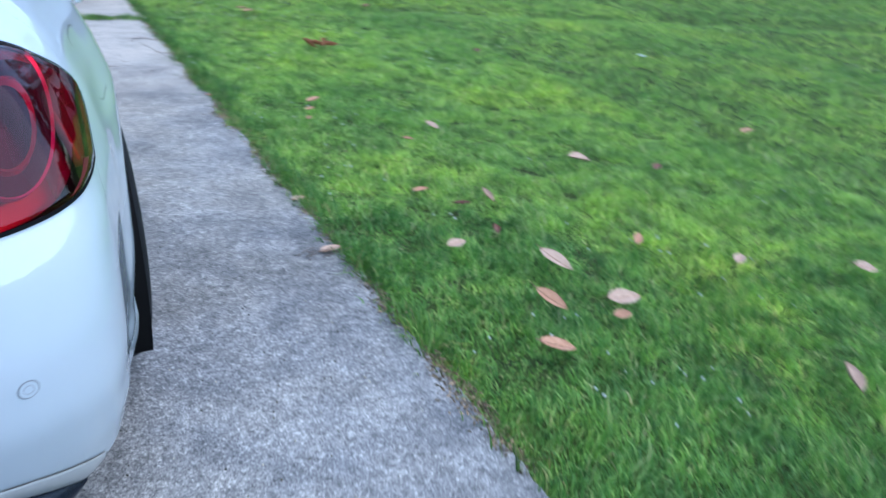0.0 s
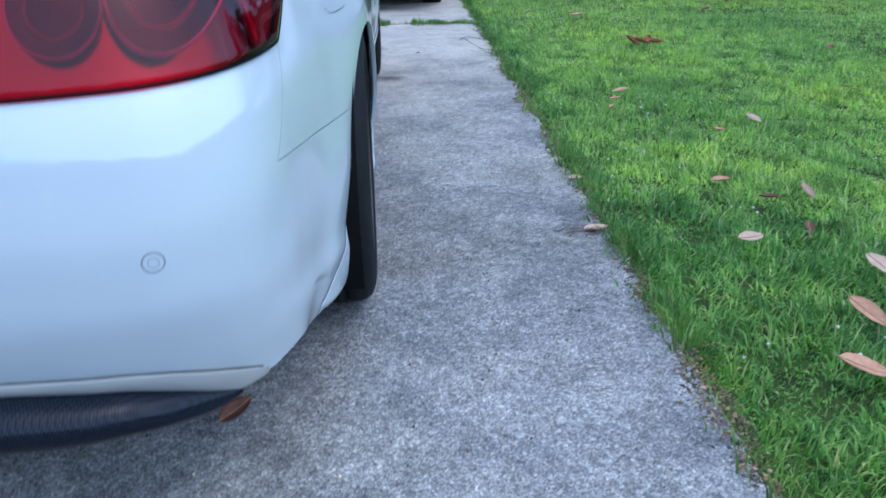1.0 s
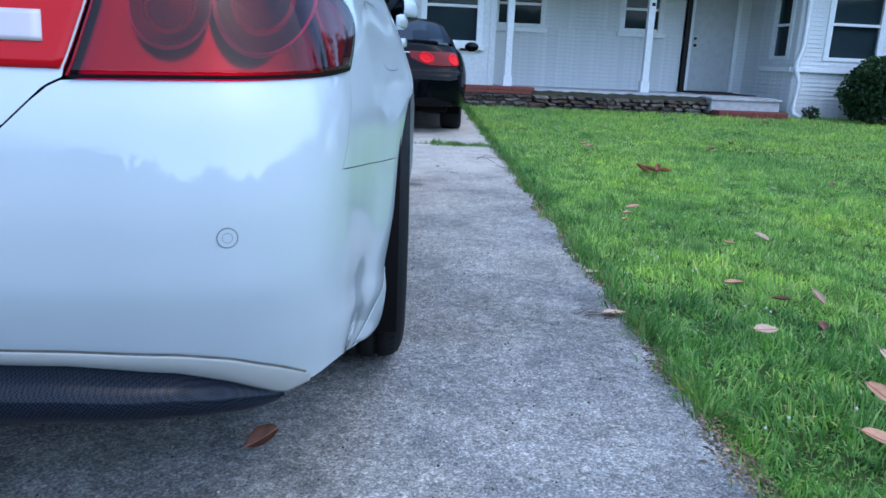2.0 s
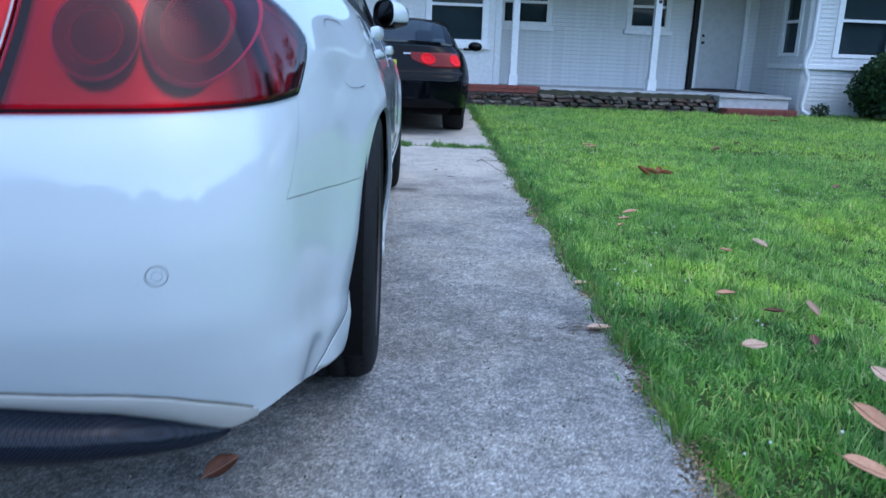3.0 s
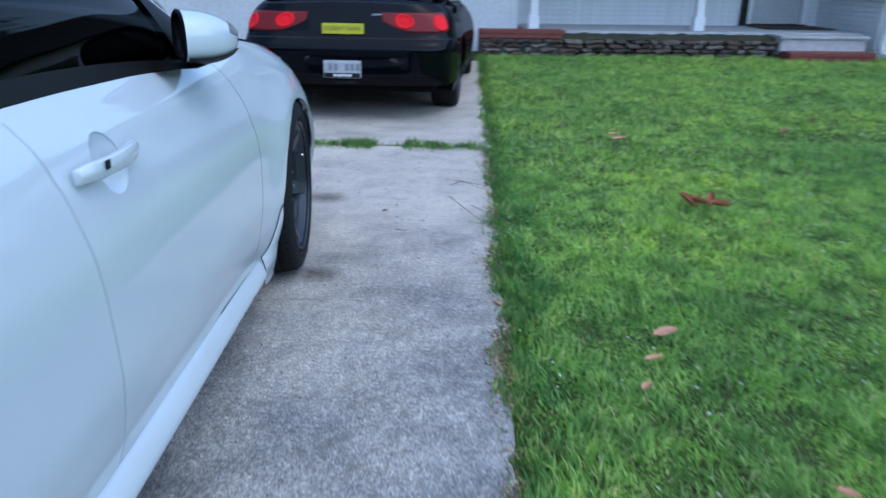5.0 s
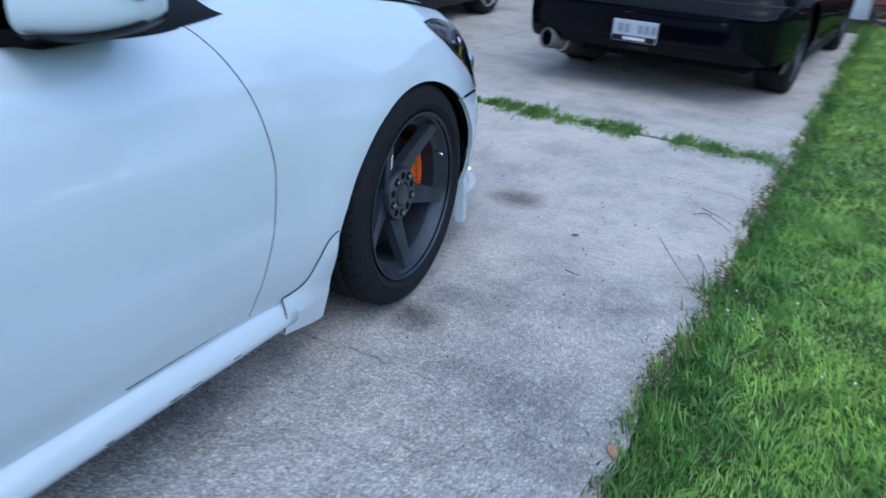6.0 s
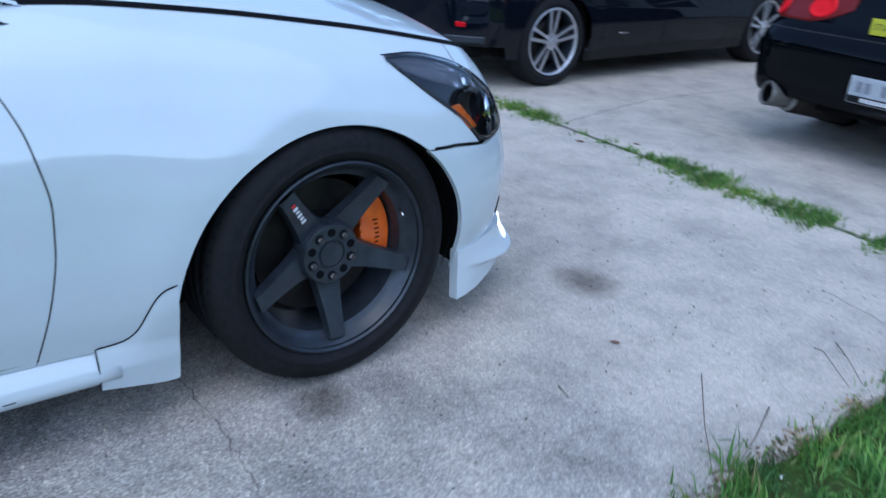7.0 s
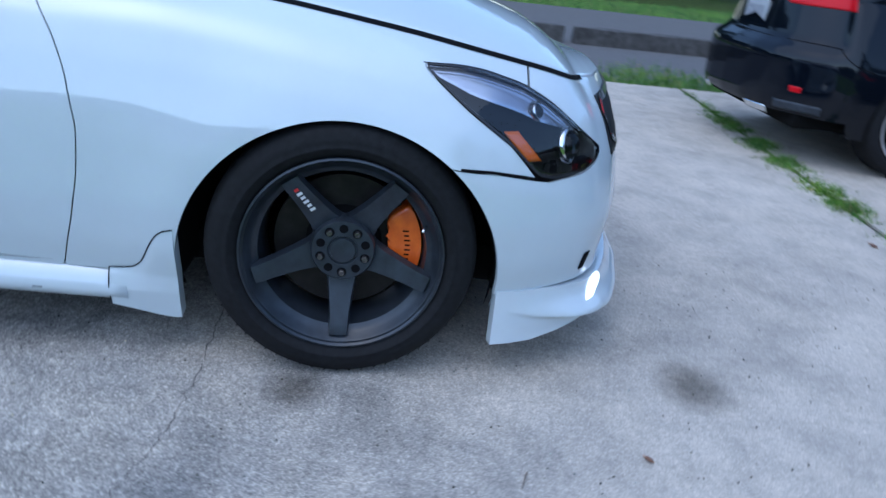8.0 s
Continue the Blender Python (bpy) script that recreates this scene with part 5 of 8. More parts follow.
# ---------------------------------------------------------------- white sedan
def white_sedan(at):
    car = thing("white_sedan", at, "white four-door sedan with dark five-spoke wheels, parked on the concrete driveway", "car")
    plan = [(-2.0, 0, -1.06), (-1.7, 0.30, -1.055), (-1.45, 0.49, -1.038), (-1.32, 0.60, -1.013), (-1.22, 0.672, -0.972), (-1.12, 0.715, -0.915), (-1.04, 0.738, -0.848),
            (-0.8, 0.757, -0.72), (-0.55, 0.785, -0.55), (-0.3, 0.812, -0.3), (-0.06, 0.845, -0.06), (0.3, 0.855, 0.3), (0.8, 0.860, 0.8), (1.4, 0.865, 1.4), (2.1, 0.872, 2.1),
            (2.5, 0.876, 2.5), (2.85, 0.880, 2.85), (3.07, 0.880, 3.07), (3.2, 0.862, 3.2), (3.3, 0.838, 3.3), (3.42, 0.795, 3.405), (3.52, 0.735, 3.475), (3.65, 0.63, 3.540),
            (3.8, 0.50, 3.585), (4.05, 0.27, 3.638), (4.32, 0, 3.66)]
    top = [(-2.0, 1.035), (-1.7, 1.03), (-1.4, 1.0), (-1.2, 0.98), (-1.04, 0.968), (-0.8, 0.975), (-0.5, 0.99), (0.0, 1.005), (0.58, 0.99), (1.5, 0.975), (2.0, 0.965), (2.33, 0.966), (2.66, 0.934), (2.99, 0.889),
           (3.24, 0.842), (3.42, 0.805), (3.65, 0.785), (3.8, 0.778), (4.32, 0.77)]
    tail_rake = [(0.10, 0.16), (0.25, 0.10), (0.35, 0.05), (0.45, 0.01), (0.56, 0.0), (0.68, 0.02), (0.74, 0.05), (0.85, 0.09), (0.95, 0.14), (1.05, 0.20)]
    nose_rake = [(0.08, 0.00), (0.20, 0.03), (0.28, 0.0), (0.45, 0.02), (0.60, 0.0), (0.70, -0.035), (0.80, -0.09), (0.90, -0.15)]
    shoulder = [(-0.05, -0.285), (0.0, -0.175), (0.05, -0.10), (0.10, -0.062), (0.18, -0.030), (0.28, -0.006), (0.36, 0.0), (0.9, 0.0)]
    low = [(0.05, -0.10), (0.15, -0.075), (0.24, -0.045), (0.34, -0.015), (0.45, 0.0), (1.2, 0.0)]
    arches = [(-0.06, 0.305, 0.382), (2.822, 0.288, 0.408)]
    fold_z = Curve([(-1.25, 0.402), (-1.14, 0.397), (-0.87, 0.382), (-0.40, 0.345)], 0.03)

    def relief(s, z):
        """The soft fold that runs down the corner of the rear bumper."""
        if not -1.25 < s < 0.1:
            return 0.0
        f = min(1.0, max(0.0, (fold_z(s) - z) / 0.06))
        e = min(1.0, (s + 1.25) / 0.45) * min(1.0, (0.1 - s) / 0.3)
        a = min(1.0, max(0.0, (s + 0.85) / 0.40))
        return (0.009 + 0.004 * a * a) * f * f * (3 - 2 * f) * e * e * (3 - 2 * e)
    k = Skin(plan, top, tail_rake, nose_rake, arches, shoulder, low, (-0.55, 3.3, 0.86), (0.019, 0.019), relief)
    g = 0.0018

    lamp_low = Curve([(-1.62, 0.727), (-1.3, 0.733), (-1.1, 0.740), (-0.87, 0.748), (-0.845, 0.753), (-0.78, 0.774), (-0.70, 0.806), (-0.648, 0.832)], 0.006)
    lamp_edge = Curve([(0.70, -0.87), (0.749, -0.858), (0.774, -0.78), (0.806, -0.70), (0.832, -0.648), (0.842, -0.646)], 0.003)
    lamp_top = Curve([(-1.62, 0.952), (-1.3, 0.943), (-1.1, 0.931), (-1.0, 0.922), (-0.9, 0.909), (-0.8, 0.890), (-0.72, 0.869), (-0.67, 0.850), (-0.645, 0.836)], 0.012)
    seam = Curve([(-1.06, 0.600), (-1.04, 0.600), (-0.9, 0.594), (-0.7, 0.584), (-0.42, 0.566)], 0.02)
    bump_top = Curve([(-2.0, 0.640), (-1.735, 0.645), (-1.66, 0.665), (-1.60, 0.715), (-1.572, 0.726), (-1.3, 0.731), (-0.83, 0.748)], 0.0, 3000)
    lean = lambda z: -1.04 + 0.20 * (z - 0.60) / 0.147
    bump_low = Curve([(-2.0, 0.352), (-1.6, 0.337), (-1.42, 0.317), (-1.335, 0.292), (-1.289, 0.271), (-1.235, 0.247), (-1.16, 0.250), (-1.08, 0.255), (-0.98, 0.251), (-0.9, 0.243), (-0.75, 0.226), (-0.65, 0.212), (-0.55, 0.198), (-0.3, 0.180)], 0.008)
    bumper = bmesh.new()
    for side in (1, -1):
        k.panel(-2.0, -1.04, bump_low, 0.60, 74, 20, side=side, fold=0, bm=bumper)
        k.panel(-1.04, -0.30, bump_low, lambda s: seam(s) - 0.0008 * min(1.0, (s + 1.04) / 0.02), 60, 20, side=side, fold=0, bm=bumper)
        k.panel(-2.0, lean, 0.60, lambda s: bump_top(s) - g, 74, 12, side=side, cut=False, fold=0, bm=bumper)
    bmesh.ops.remove_doubles(bumper, verts=bumper.verts, dist=0.0006)
    flange(bumper, 0.014)
    rear = part("rear_bumper", bumper, WHITE_PAINT, car, "white painted rear bumper, lightly scuffed")
    sharp(rear, 45)
    for side in (1, -1):
        for s, z in ((-1.325, 0.527), (-1.80, 0.535)):
            p = Vector(k.at(s, z, 0.0, side))
            n = (Vector(k.at(s, z, 0.02, side)) - p).normalized()
            part("parking_sensor", disc(bmesh.new(), p, 0.0125, n, 0.0009, 28), WHITE_PAINT, rear, "round white parking sensor", smooth=False)
            ring = bmesh.new()
            ring_m = Vector((0, 0, 1)).rotation_difference(n).to_matrix().to_4x4()
            pr = lathe([(0.0003, 0.0125), (0.0006, 0.0129), (0.0006, 0.0140), (0.0, 0.0146)], 28, "z", ring)
            bmesh.ops.transform(ring, matrix=Matrix.Translation(p) @ ring_m, verts=ring.verts)
            part("sensor_ring", ring, FAINT, rear, smooth=False)
            inner = bmesh.new()
            lathe([(0.0009, 0.0072), (0.0013, 0.0070), (0.0013, 0.0065), (0.0009, 0.0063)], 24, "z", inner)
            bmesh.ops.transform(inner, matrix=Matrix.Translation(p) @ ring_m, verts=inner.verts)
            part("sensor_line", inner, FAINT, rear)
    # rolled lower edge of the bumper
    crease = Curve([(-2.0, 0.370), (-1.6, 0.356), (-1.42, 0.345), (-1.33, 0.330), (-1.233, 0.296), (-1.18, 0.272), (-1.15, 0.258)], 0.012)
    for side in (1, -1):
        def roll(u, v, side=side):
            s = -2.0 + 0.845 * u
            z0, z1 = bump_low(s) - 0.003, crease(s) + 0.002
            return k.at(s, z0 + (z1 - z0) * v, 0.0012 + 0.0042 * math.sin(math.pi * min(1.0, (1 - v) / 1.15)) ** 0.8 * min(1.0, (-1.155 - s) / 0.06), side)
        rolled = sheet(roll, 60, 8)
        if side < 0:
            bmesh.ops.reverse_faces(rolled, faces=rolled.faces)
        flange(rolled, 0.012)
        part("crease_line", k.line([(s, crease(s) + 0.004) for s in np.linspace(-1.99, -1.17, 60)], 0.005, 0.0014, side), CREASE_TONE, rear, "thin darker beige line above the rolled edge")
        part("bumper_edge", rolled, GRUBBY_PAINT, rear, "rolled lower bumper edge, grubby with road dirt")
    # small mud guard at the rear arch's foot
    for side in (1, -1):
        nip = Curve([(0.17, -0.665), (0.20, -0.628), (0.218, -0.592), (0.232, -0.560), (0.257, -0.540), (0.281, -0.500), (0.31, -0.472), (0.35, -0.452), (0.40, -0.44)], 0.006)
        def corner(u, v, side=side):
            z = 0.216 - 0.026 * u + (0.136 + 0.026 * u) * v
            edge_s = -0.06 - math.sqrt(max(0.0, 0.388 ** 2 - (z - 0.31) ** 2))
            s = min(nip(z), edge_s - 0.003) + max(edge_s - nip(z), 0.003) * u
            z += 0.018 * u ** 4 * max(0.0, 1 - 5 * v)
            f = min(1.0, max(0.0, (0.352 - z) / 0.13))
            return k.at(s, z, 0.002 + 0.016 * f * f * (3 - 2 * f) * u ** 1.4, side)
        tip = sheet(corner, 14, 20)
        if side < 0:
            bmesh.ops.reverse_faces(tip, faces=tip.faces)
        flange(tip, 0.015)
        guard = part("rear_mudguard", tip, WHITE_PAINT, car, "white corner guard behind the rear wheel")
        part("guard_seam", k.line([(nip(z) - 0.003, z) for z in np.linspace(0.208, 0.345, 16)], 0.005, 0.0012, side), GAP, guard)

    # carbon diffuser under the bumper
    shelf = [(0.0, 0.012, 0.004), (0.18, -0.020, -0.006), (0.36, -0.046, -0.020), (0.52, -0.058, -0.040), (0.66, -0.054, -0.062), (0.80, -0.035, -0.082), (1.0, 0.06, -0.104)]
    shelf_y, shelf_z = Curve([(v, a) for v, a, b in shelf], 0.05), Curve([(v, b) for v, a, b in shelf], 0.05)

    def diff(u, v):
        q = abs(2 * u - 1)
        s = -2.0 + 0.775 * q
        x, y, z = k.at(s, bump_low(s))
        f = 1 - 0.88 * q ** 5
        return (math.copysign(x, u - 0.5), y + f * shelf_y(v) + 0.004, z + f * shelf_z(v))
    dif = sheet(diff, 80, 16)
    bmesh.ops.remove_doubles(dif, verts=dif.verts, dist=0.0004)
    bmesh.ops.reverse_faces(dif, faces=dif.faces)
    flange(dif, 0.015)
    part("diffuser", dif, CARBON, car, "dark carbon-weave rear diffuser")
    under = boxed((-0.62, -0.45, 0.19), (0.62, 3.30, 0.30), 0.02)
    box(under, (-0.80, 0.42, 0.18), (0.80, 2.38, 0.28), 0.02)
    box(under, (-0.60, -0.86, 0.235), (0.60, -0.44, 0.33), 0.03)
    part("underbody", under, WELL, car)
    core = bmesh.new()
    for side in (1, -1):
        k.panel(-2.0, 4.32, lambda s: 0.40 if s < -0.6 else 0.34 if s > 3.2 else 0.20, lambda s: k.top(s) - 0.04, 150, 16, out=-0.030, side=side, fold=0, bm=core)
    part("inner_shell", core, GAP, car)

    # rear quarters, doors, wings
    door_back = Curve([(0.20, 0.425), (0.35, 0.420), (0.45, 0.41), (0.55, 0.38), (0.65, 0.30), (0.75, 0.20), (0.85, 0.10), (0.95, 0.04), (1.02, 0.03)], 0.02)
    b_gap = Curve([(0.20, 1.10), (0.5, 1.085), (0.75, 1.06), (1.0, 1.03)], 0.02)
    a_gap = Curve([(0.20, 2.11), (0.24, 2.123), (0.39, 2.168), (0.5, 2.192), (0.62, 2.202), (0.75, 2.178), (0.82, 2.150), (0.90, 2.10), (0.94, 2.06), (1.0, 2.00)], 0.02)
    belt = [(-0.8, 0.975), (-0.5, 0.99), (-0.1, 0.985), (0.05, 0.976), (0.58, 0.957), (1.26, 0.948), (1.6, 0.938), (2.0, 0.915), (2.2, 0.93), (2.4, 0.955)]
    bc = Curve(belt, 0.03)
    sill_z = lambda s: 0.262 - 0.02 * (s - 1.5) if s > 0.6 else 0.28
    wing_front = Curve([(0.55, 3.335), (0.58, 3.30), (0.62, 3.262), (0.66, 3.222), (0.733, 3.112), (0.80, 3.025), (0.829, 3.0), (0.85, 3.0)], 0.006)
    hl_top = Curve([(2.99, 0.833), (3.08, 0.832), (3.143, 0.824), (3.25, 0.796), (3.34, 0.752), (3.42, 0.708), (3.50, 0.668), (3.555, 0.640)], 0.02)
    hl_low = Curve([(2.99, 0.827), (3.05, 0.780), (3.112, 0.733), (3.222, 0.660), (3.30, 0.588), (3.34, 0.578), (3.45, 0.590), (3.52, 0.612), (3.555, 0.634)], 0.012)
    nose_low = Curve([(3.05, 0.262), (3.25, 0.256), (3.45, 0.27), (3.65, 0.275), (4.32, 0.28)], 0.03)
    nose_top = Curve([(3.0, 0.606), (3.07, 0.604), (3.2, 0.594), (3.30, 0.578), (3.34, 0.573), (3.45, 0.586), (3.52, 0.606), (3.56, 0.632), (3.575, 0.70), (3.60, 0.745), (3.70, 0.748), (4.32, 0.745)], 0.0, 2500)
    for side in (1, -1):
        zq = seam(-0.40) + 0.0008
        quarter = k.panel(lambda z: (lamp_edge(z) + 0.002) if z > 0.747 else lean(z) + 0.0015, -0.645, lambda s: seam(s) + 0.0008, 0.842, 30, 36, side=side, cut=False, fold=0)
        k.panel(-1.62, -0.645, lambda s: lamp_top(s) + 0.002, lambda s: k.top(s), 60, 12, side=side, cut=False, fold=0, bm=quarter)
        k.panel(-0.645, -0.40, lambda s: seam(s) + 0.0008, lambda s: k.top(s), 16, 56, side=side, cut=False, fold=0, bm=quarter)
        k.panel(-0.40, lambda z: door_back(z) - 0.001, zq, lambda s: k.top(s), 60, 56, side=side, fold=0, bm=quarter)
        k.panel(-0.40, lambda z: door_back(z) - 0.001, 0.27, zq, 60, 22, side=side, fold=0, bm=quarter)
        bmesh.ops.remove_doubles(quarter, verts=quarter.verts, dist=0.0006)
        quarter = part("rear_quarter", quarter, WHITE_PAINT, car, "white rear quarter panel")
        sharp(quarter, 50)
        # fuel flap on the right only
        if side == 1:
            arc = []
            for i in range(49):
                th = 2 * math.pi * i / 48
                c_, s_ = math.cos(th), math.sin(th)
                arc.append((-0.333 + 0.100 * math.copysign(abs(c_) ** 0.55, c_) - 0.015 * s_, 0.810 + 0.067 * math.copysign(abs(s_) ** 0.55, s_)))
            part("fuel_flap_line", k.line(arc, 0.0012), FAINT, quarter, "shut line of the fuel flap")
            part("fuel_flap_line", k.line(arc[7:20], 0.0026), GAP, quarter)
            part("fuel_flap_line", k.line(arc[29:40], 0.0012, 0.001), GAP, quarter)
        back_door = k.panel(lambda z: door_back(z) + 0.001, lambda z: b_gap(z) - g, sill_z, bc, 66, 64, side=side, cut=True, fold=0.012, holes=[(0.285, 0.858, 0.057)])
        back_door = part("rear_door", back_door, WHITE_PAINT, car, "white rear door with a body-colour handle")
        sharp(back_door, 50)
        front_door = part("front_door", k.panel(lambda z: b_gap(z) + g, lambda z: a_gap(z) - g, sill_z, bc, 90, 64, side=side, cut=True, fold=0.012, holes=[(1.243, 0.822, 0.057)]), WHITE_PAINT, car,
                          "white front door with a body-colour handle")
        sharp(front_door, 50)
        for door, y0, zz in ((back_door, 0.15, 0.858), (front_door, 1.108, 0.822)):
            yy = y0 + 0.115
            cup = bmesh.new()
            c = Vector(k.at(yy + 0.02, zz, 0.0005, side))
            n = (Vector(k.at(yy + 0.02, zz, 0.02, side)) - c).normalized()
            ring = []
            for a in range(28):
                t = 2 * math.pi * a / 28
                ring.append(cup.verts.new(k.at(yy + 0.02 + 0.059 * math.cos(t), zz + 0.059 * math.sin(t), -0.0012, side)))
            mid = []
            for a in range(28):
                t = 2 * math.pi * a / 28
                mid.append(cup.verts.new(k.at(yy + 0.02 + 0.040 * math.cos(t), zz + 0.036 * math.sin(t), -0.024, side)))
            for a in range(28):
                fq = (ring[a], ring[(a + 1) % 28], mid[(a + 1) % 28], mid[a])
                cup.faces.new(fq if side > 0 else fq[::-1])
            cup.faces.new(mid if side > 0 else mid[::-1])
            part("handle_cup", cup, WHITE_PAINT, door, "recess behind the door handle")
            h = bmesh.new()
            pts = []
            for a in range(9):
                u = a / 8
                pts.append(Vector(k.at(y0 - 0.02 + 0.25 * u, zz + 0.006 - 0.006 * math.sin(math.pi * u), 0.014 + 0.018 * math.sin(math.pi * min(1, max(0, u))) ** 0.5, side)))
            prof = [(-0.007, -0.018), (0.005, -0.017), (0.009, 0.0), (0.005, 0.016), (-0.007, 0.017)]
            rows = [[h.verts.new(p + Vector((side * a * 1.0, 0, b * (0.8 if i in (0, 8) else 1)))) for a, b in prof] for i, p in enumerate(pts)]
            for r0, r1 in zip(rows, rows[1:]):
                for j in range(5):
                    h.faces.new((r0[j], r0[(j + 1) % 5], r1[(j + 1) % 5], r1[j]))
            h.faces.new(rows[0])
            h.faces.new(rows[-1])
            bmesh.ops.recalc_face_normals(h, faces=h.faces)
            bmesh.ops.bevel(h, geom=[e for e in h.edges], offset=0.003, segments=2, affect="EDGES", profile=0.5)
            part("door_handle", h, WHITE_PAINT, door, "white pull handle")
            if side == 1 and door is front_door:
                p = Vector(k.at(y0 + 0.045, zz + 0.004, 0.041, side))
                part("handle_button", boxed(p - Vector((0.001, 0.008, 0.008)), p + Vector((0.002, 0.008, 0.008)), 0.0008), PLASTIC, door, "small black lock button", smooth=False)
        wing_low = Curve([(2.05, 0.252), (2.25, 0.247), (3.0, 0.247)], 0.01)
        wing = k.panel(lambda z: a_gap(z) + g, 2.99, wing_low, lambda s: k.top(s) - 0.003, 74, 62, side=side, cut=True, fold=0)
        k.panel(2.99, lambda z: wing_front(z) - 0.002, lambda s: 0.606 - 0.10 * max(0, s - 3.07), lambda s: 0.833, 30, 24, side=side, cut=True, fold=0, bm=wing)
        k.panel(2.99, 3.255, lambda s: max(hl_top(s) + 0.002, 0.833 if s < 3.0 else 0.0), lambda s: k.top(s) - 0.003, 26, 6, side=side, cut=False, fold=0, bm=wing)
        bmesh.ops.remove_doubles(wing, verts=wing.verts, dist=0.0006)
        wing = part("front_wing", wing, WHITE_PAINT, car, "white front wing")
        sharp(wing, 45)
        for (cy, cz, r), host in ((arches[0], quarter), (arches[1], wing)):
            rim = bmesh.new()
            rows = []
            for i in range(61):
                t = radians(-22 + 224 * i / 60)
                s_, z_ = cy + r * math.cos(t), cz + r * math.sin(t)
                if z_ < 0.2:
                    continue
                p = Vector(k.at(s_, z_, 0.0, side))
                rows.append((rim.verts.new(p), rim.verts.new(p - Vector((side * 0.010, 0, 0)))))
            for p, q in zip(rows, rows[1:]):
                rim.faces.new((p[0], q[0], q[1], p[1]))
            part("arch_lip", rim, WHITE_PAINT, host)
        # sill skirt
        def skirt(u, v, side=side):
            y = 0.33 + (2.285 - 0.33) * u
            prof = Curve([(0, 0.826), (0.12, 0.845), (0.3, 0.855), (0.5, 0.853), (0.7, 0.844), (0.88, 0.829), (1.0, 0.812)], 0.06, 120)
            z = (0.168 - 0.013 * (y - 1.5)) + 0.099 * v
            return (side * prof(v), y, z)
        sk = sheet(skirt, 40, 14)
        if side < 0:
            bmesh.ops.reverse_faces(sk, faces=sk.faces)
        flange(sk, 0.03)
        sk = part("sill_skirt", sk, WHITE_PAINT, car, "white side skirt, scuffed along the bottom")
        part("sill_gap", tube(bmesh.new(), [Vector(skirt(u, 1.0)) + Vector((side * 0.020, 0, 0.003)) for u in np.linspace(0.74, 0.985, 24)], 0.0017, 6), GAP, sk)
        for y, ln in ((1.86, 0.035), (1.92, 0.03), (1.70, 0.02), (2.05, 0.025)):
            part("scuff_mark", boxed((side * 0.8525 - 0.0015, y, 0.190), (side * 0.8525 + 0.0015, y + ln, 0.193)), STEEL, sk, smooth=False)
        # flap ahead of the skirt
        flap_top = Curve([(2.255, 0.256), (2.29, 0.257), (2.325, 0.264), (2.35, 0.285), (2.37, 0.330), (2.39, 0.366), (2.41, 0.382), (2.436, 0.388)], 0.006)
        flap_low = Curve([(2.255, 0.152), (2.32, 0.138), (2.38, 0.124), (2.42, 0.118), (2.436, 0.120)], 0.01)

        def flap(u, v, side=side):
            s = 2.242 + 0.174 * u
            z0, z1 = flap_low(s + 0.02), flap_top(s + 0.02)
            z = z0 + (z1 - z0) * v
            x = k.at(s, max(z, 0.25))[0] + 0.009 - 0.008 * v ** 6
            lowx = 0.852 - 0.020 * max(0.0, 0.20 - z) / 0.08
            f = min(1.0, max(0.0, (z - 0.19) / 0.08))
            f = f * f * (3 - 2 * f)
            return (side * (lowx + (x - lowx) * f), s, z)
        fl = sheet(flap, 20, 26)
        if side < 0:
            bmesh.ops.reverse_faces(fl, faces=fl.faces)
        flange(fl, 0.04)
        fl = part("front_mudguard", fl, WHITE_PAINT, car, "white stone guard behind the front wheel")
        sharp(fl, 50)
        seam_line = bmesh.new()
        edge_pts = [Vector(flap(0.0, v)) + Vector((side * 0.001, -0.002, 0)) for v in np.linspace(0, 1, 10)] + [Vector(flap(u, 1.0)) + Vector((side * 0.001, -0.001, 0.002)) for u in np.linspace(0.05, 1, 20)]
        tube(seam_line, edge_pts, 0.0017, 5)
        part("guard_seam", seam_line, GAP, fl)
        # front lamp
        house = k.panel(2.995, 3.552, lambda s: hl_low(s) + 0.001, lambda s: hl_top(s) - 0.001, 60, 14, out=-0.035, side=side, cut=False, fold=0)
        lamp = part("headlight", house, LAMP_DARK, car, "clear headlight with dark housing and amber side reflector")
        rimline = k.panel(2.995, 3.552, lambda s: hl_low(s) + 0.002, lambda s: hl_top(s) - 0.002, 70, 12, out=0.003, side=side, cut=False, fold=0.012)
        lens = part("lamp_glass", rimline, LAMP_GLASS, lamp, "clear glossy lamp glass")
        lens.visible_shadow = False
        border = bmesh.new()
        low_pts = [(s, hl_low(s) + 0.004) for s in np.linspace(3.0, 3.545, 30)]
        top_pts = [(s, hl_top(s) - 0.004) for s in np.linspace(3.0, 3.545, 30)]
        k.line(low_pts, 0.005, 0.0045, side, border)
        k.line(top_pts, 0.003, 0.0045, side, border)
        part("lamp_border", border, LAMP_DARK, lamp)
        part("amber_reflector", k.panel(lambda z: 3.205 + (0.696 - z) * 1.00, lambda z: 3.242 + (0.696 - z) * 1.02, 0.624, 0.696, 6, 8, out=-0.012, side=side, cut=False, fold=0.004), AMBER, lamp, "amber side reflector")
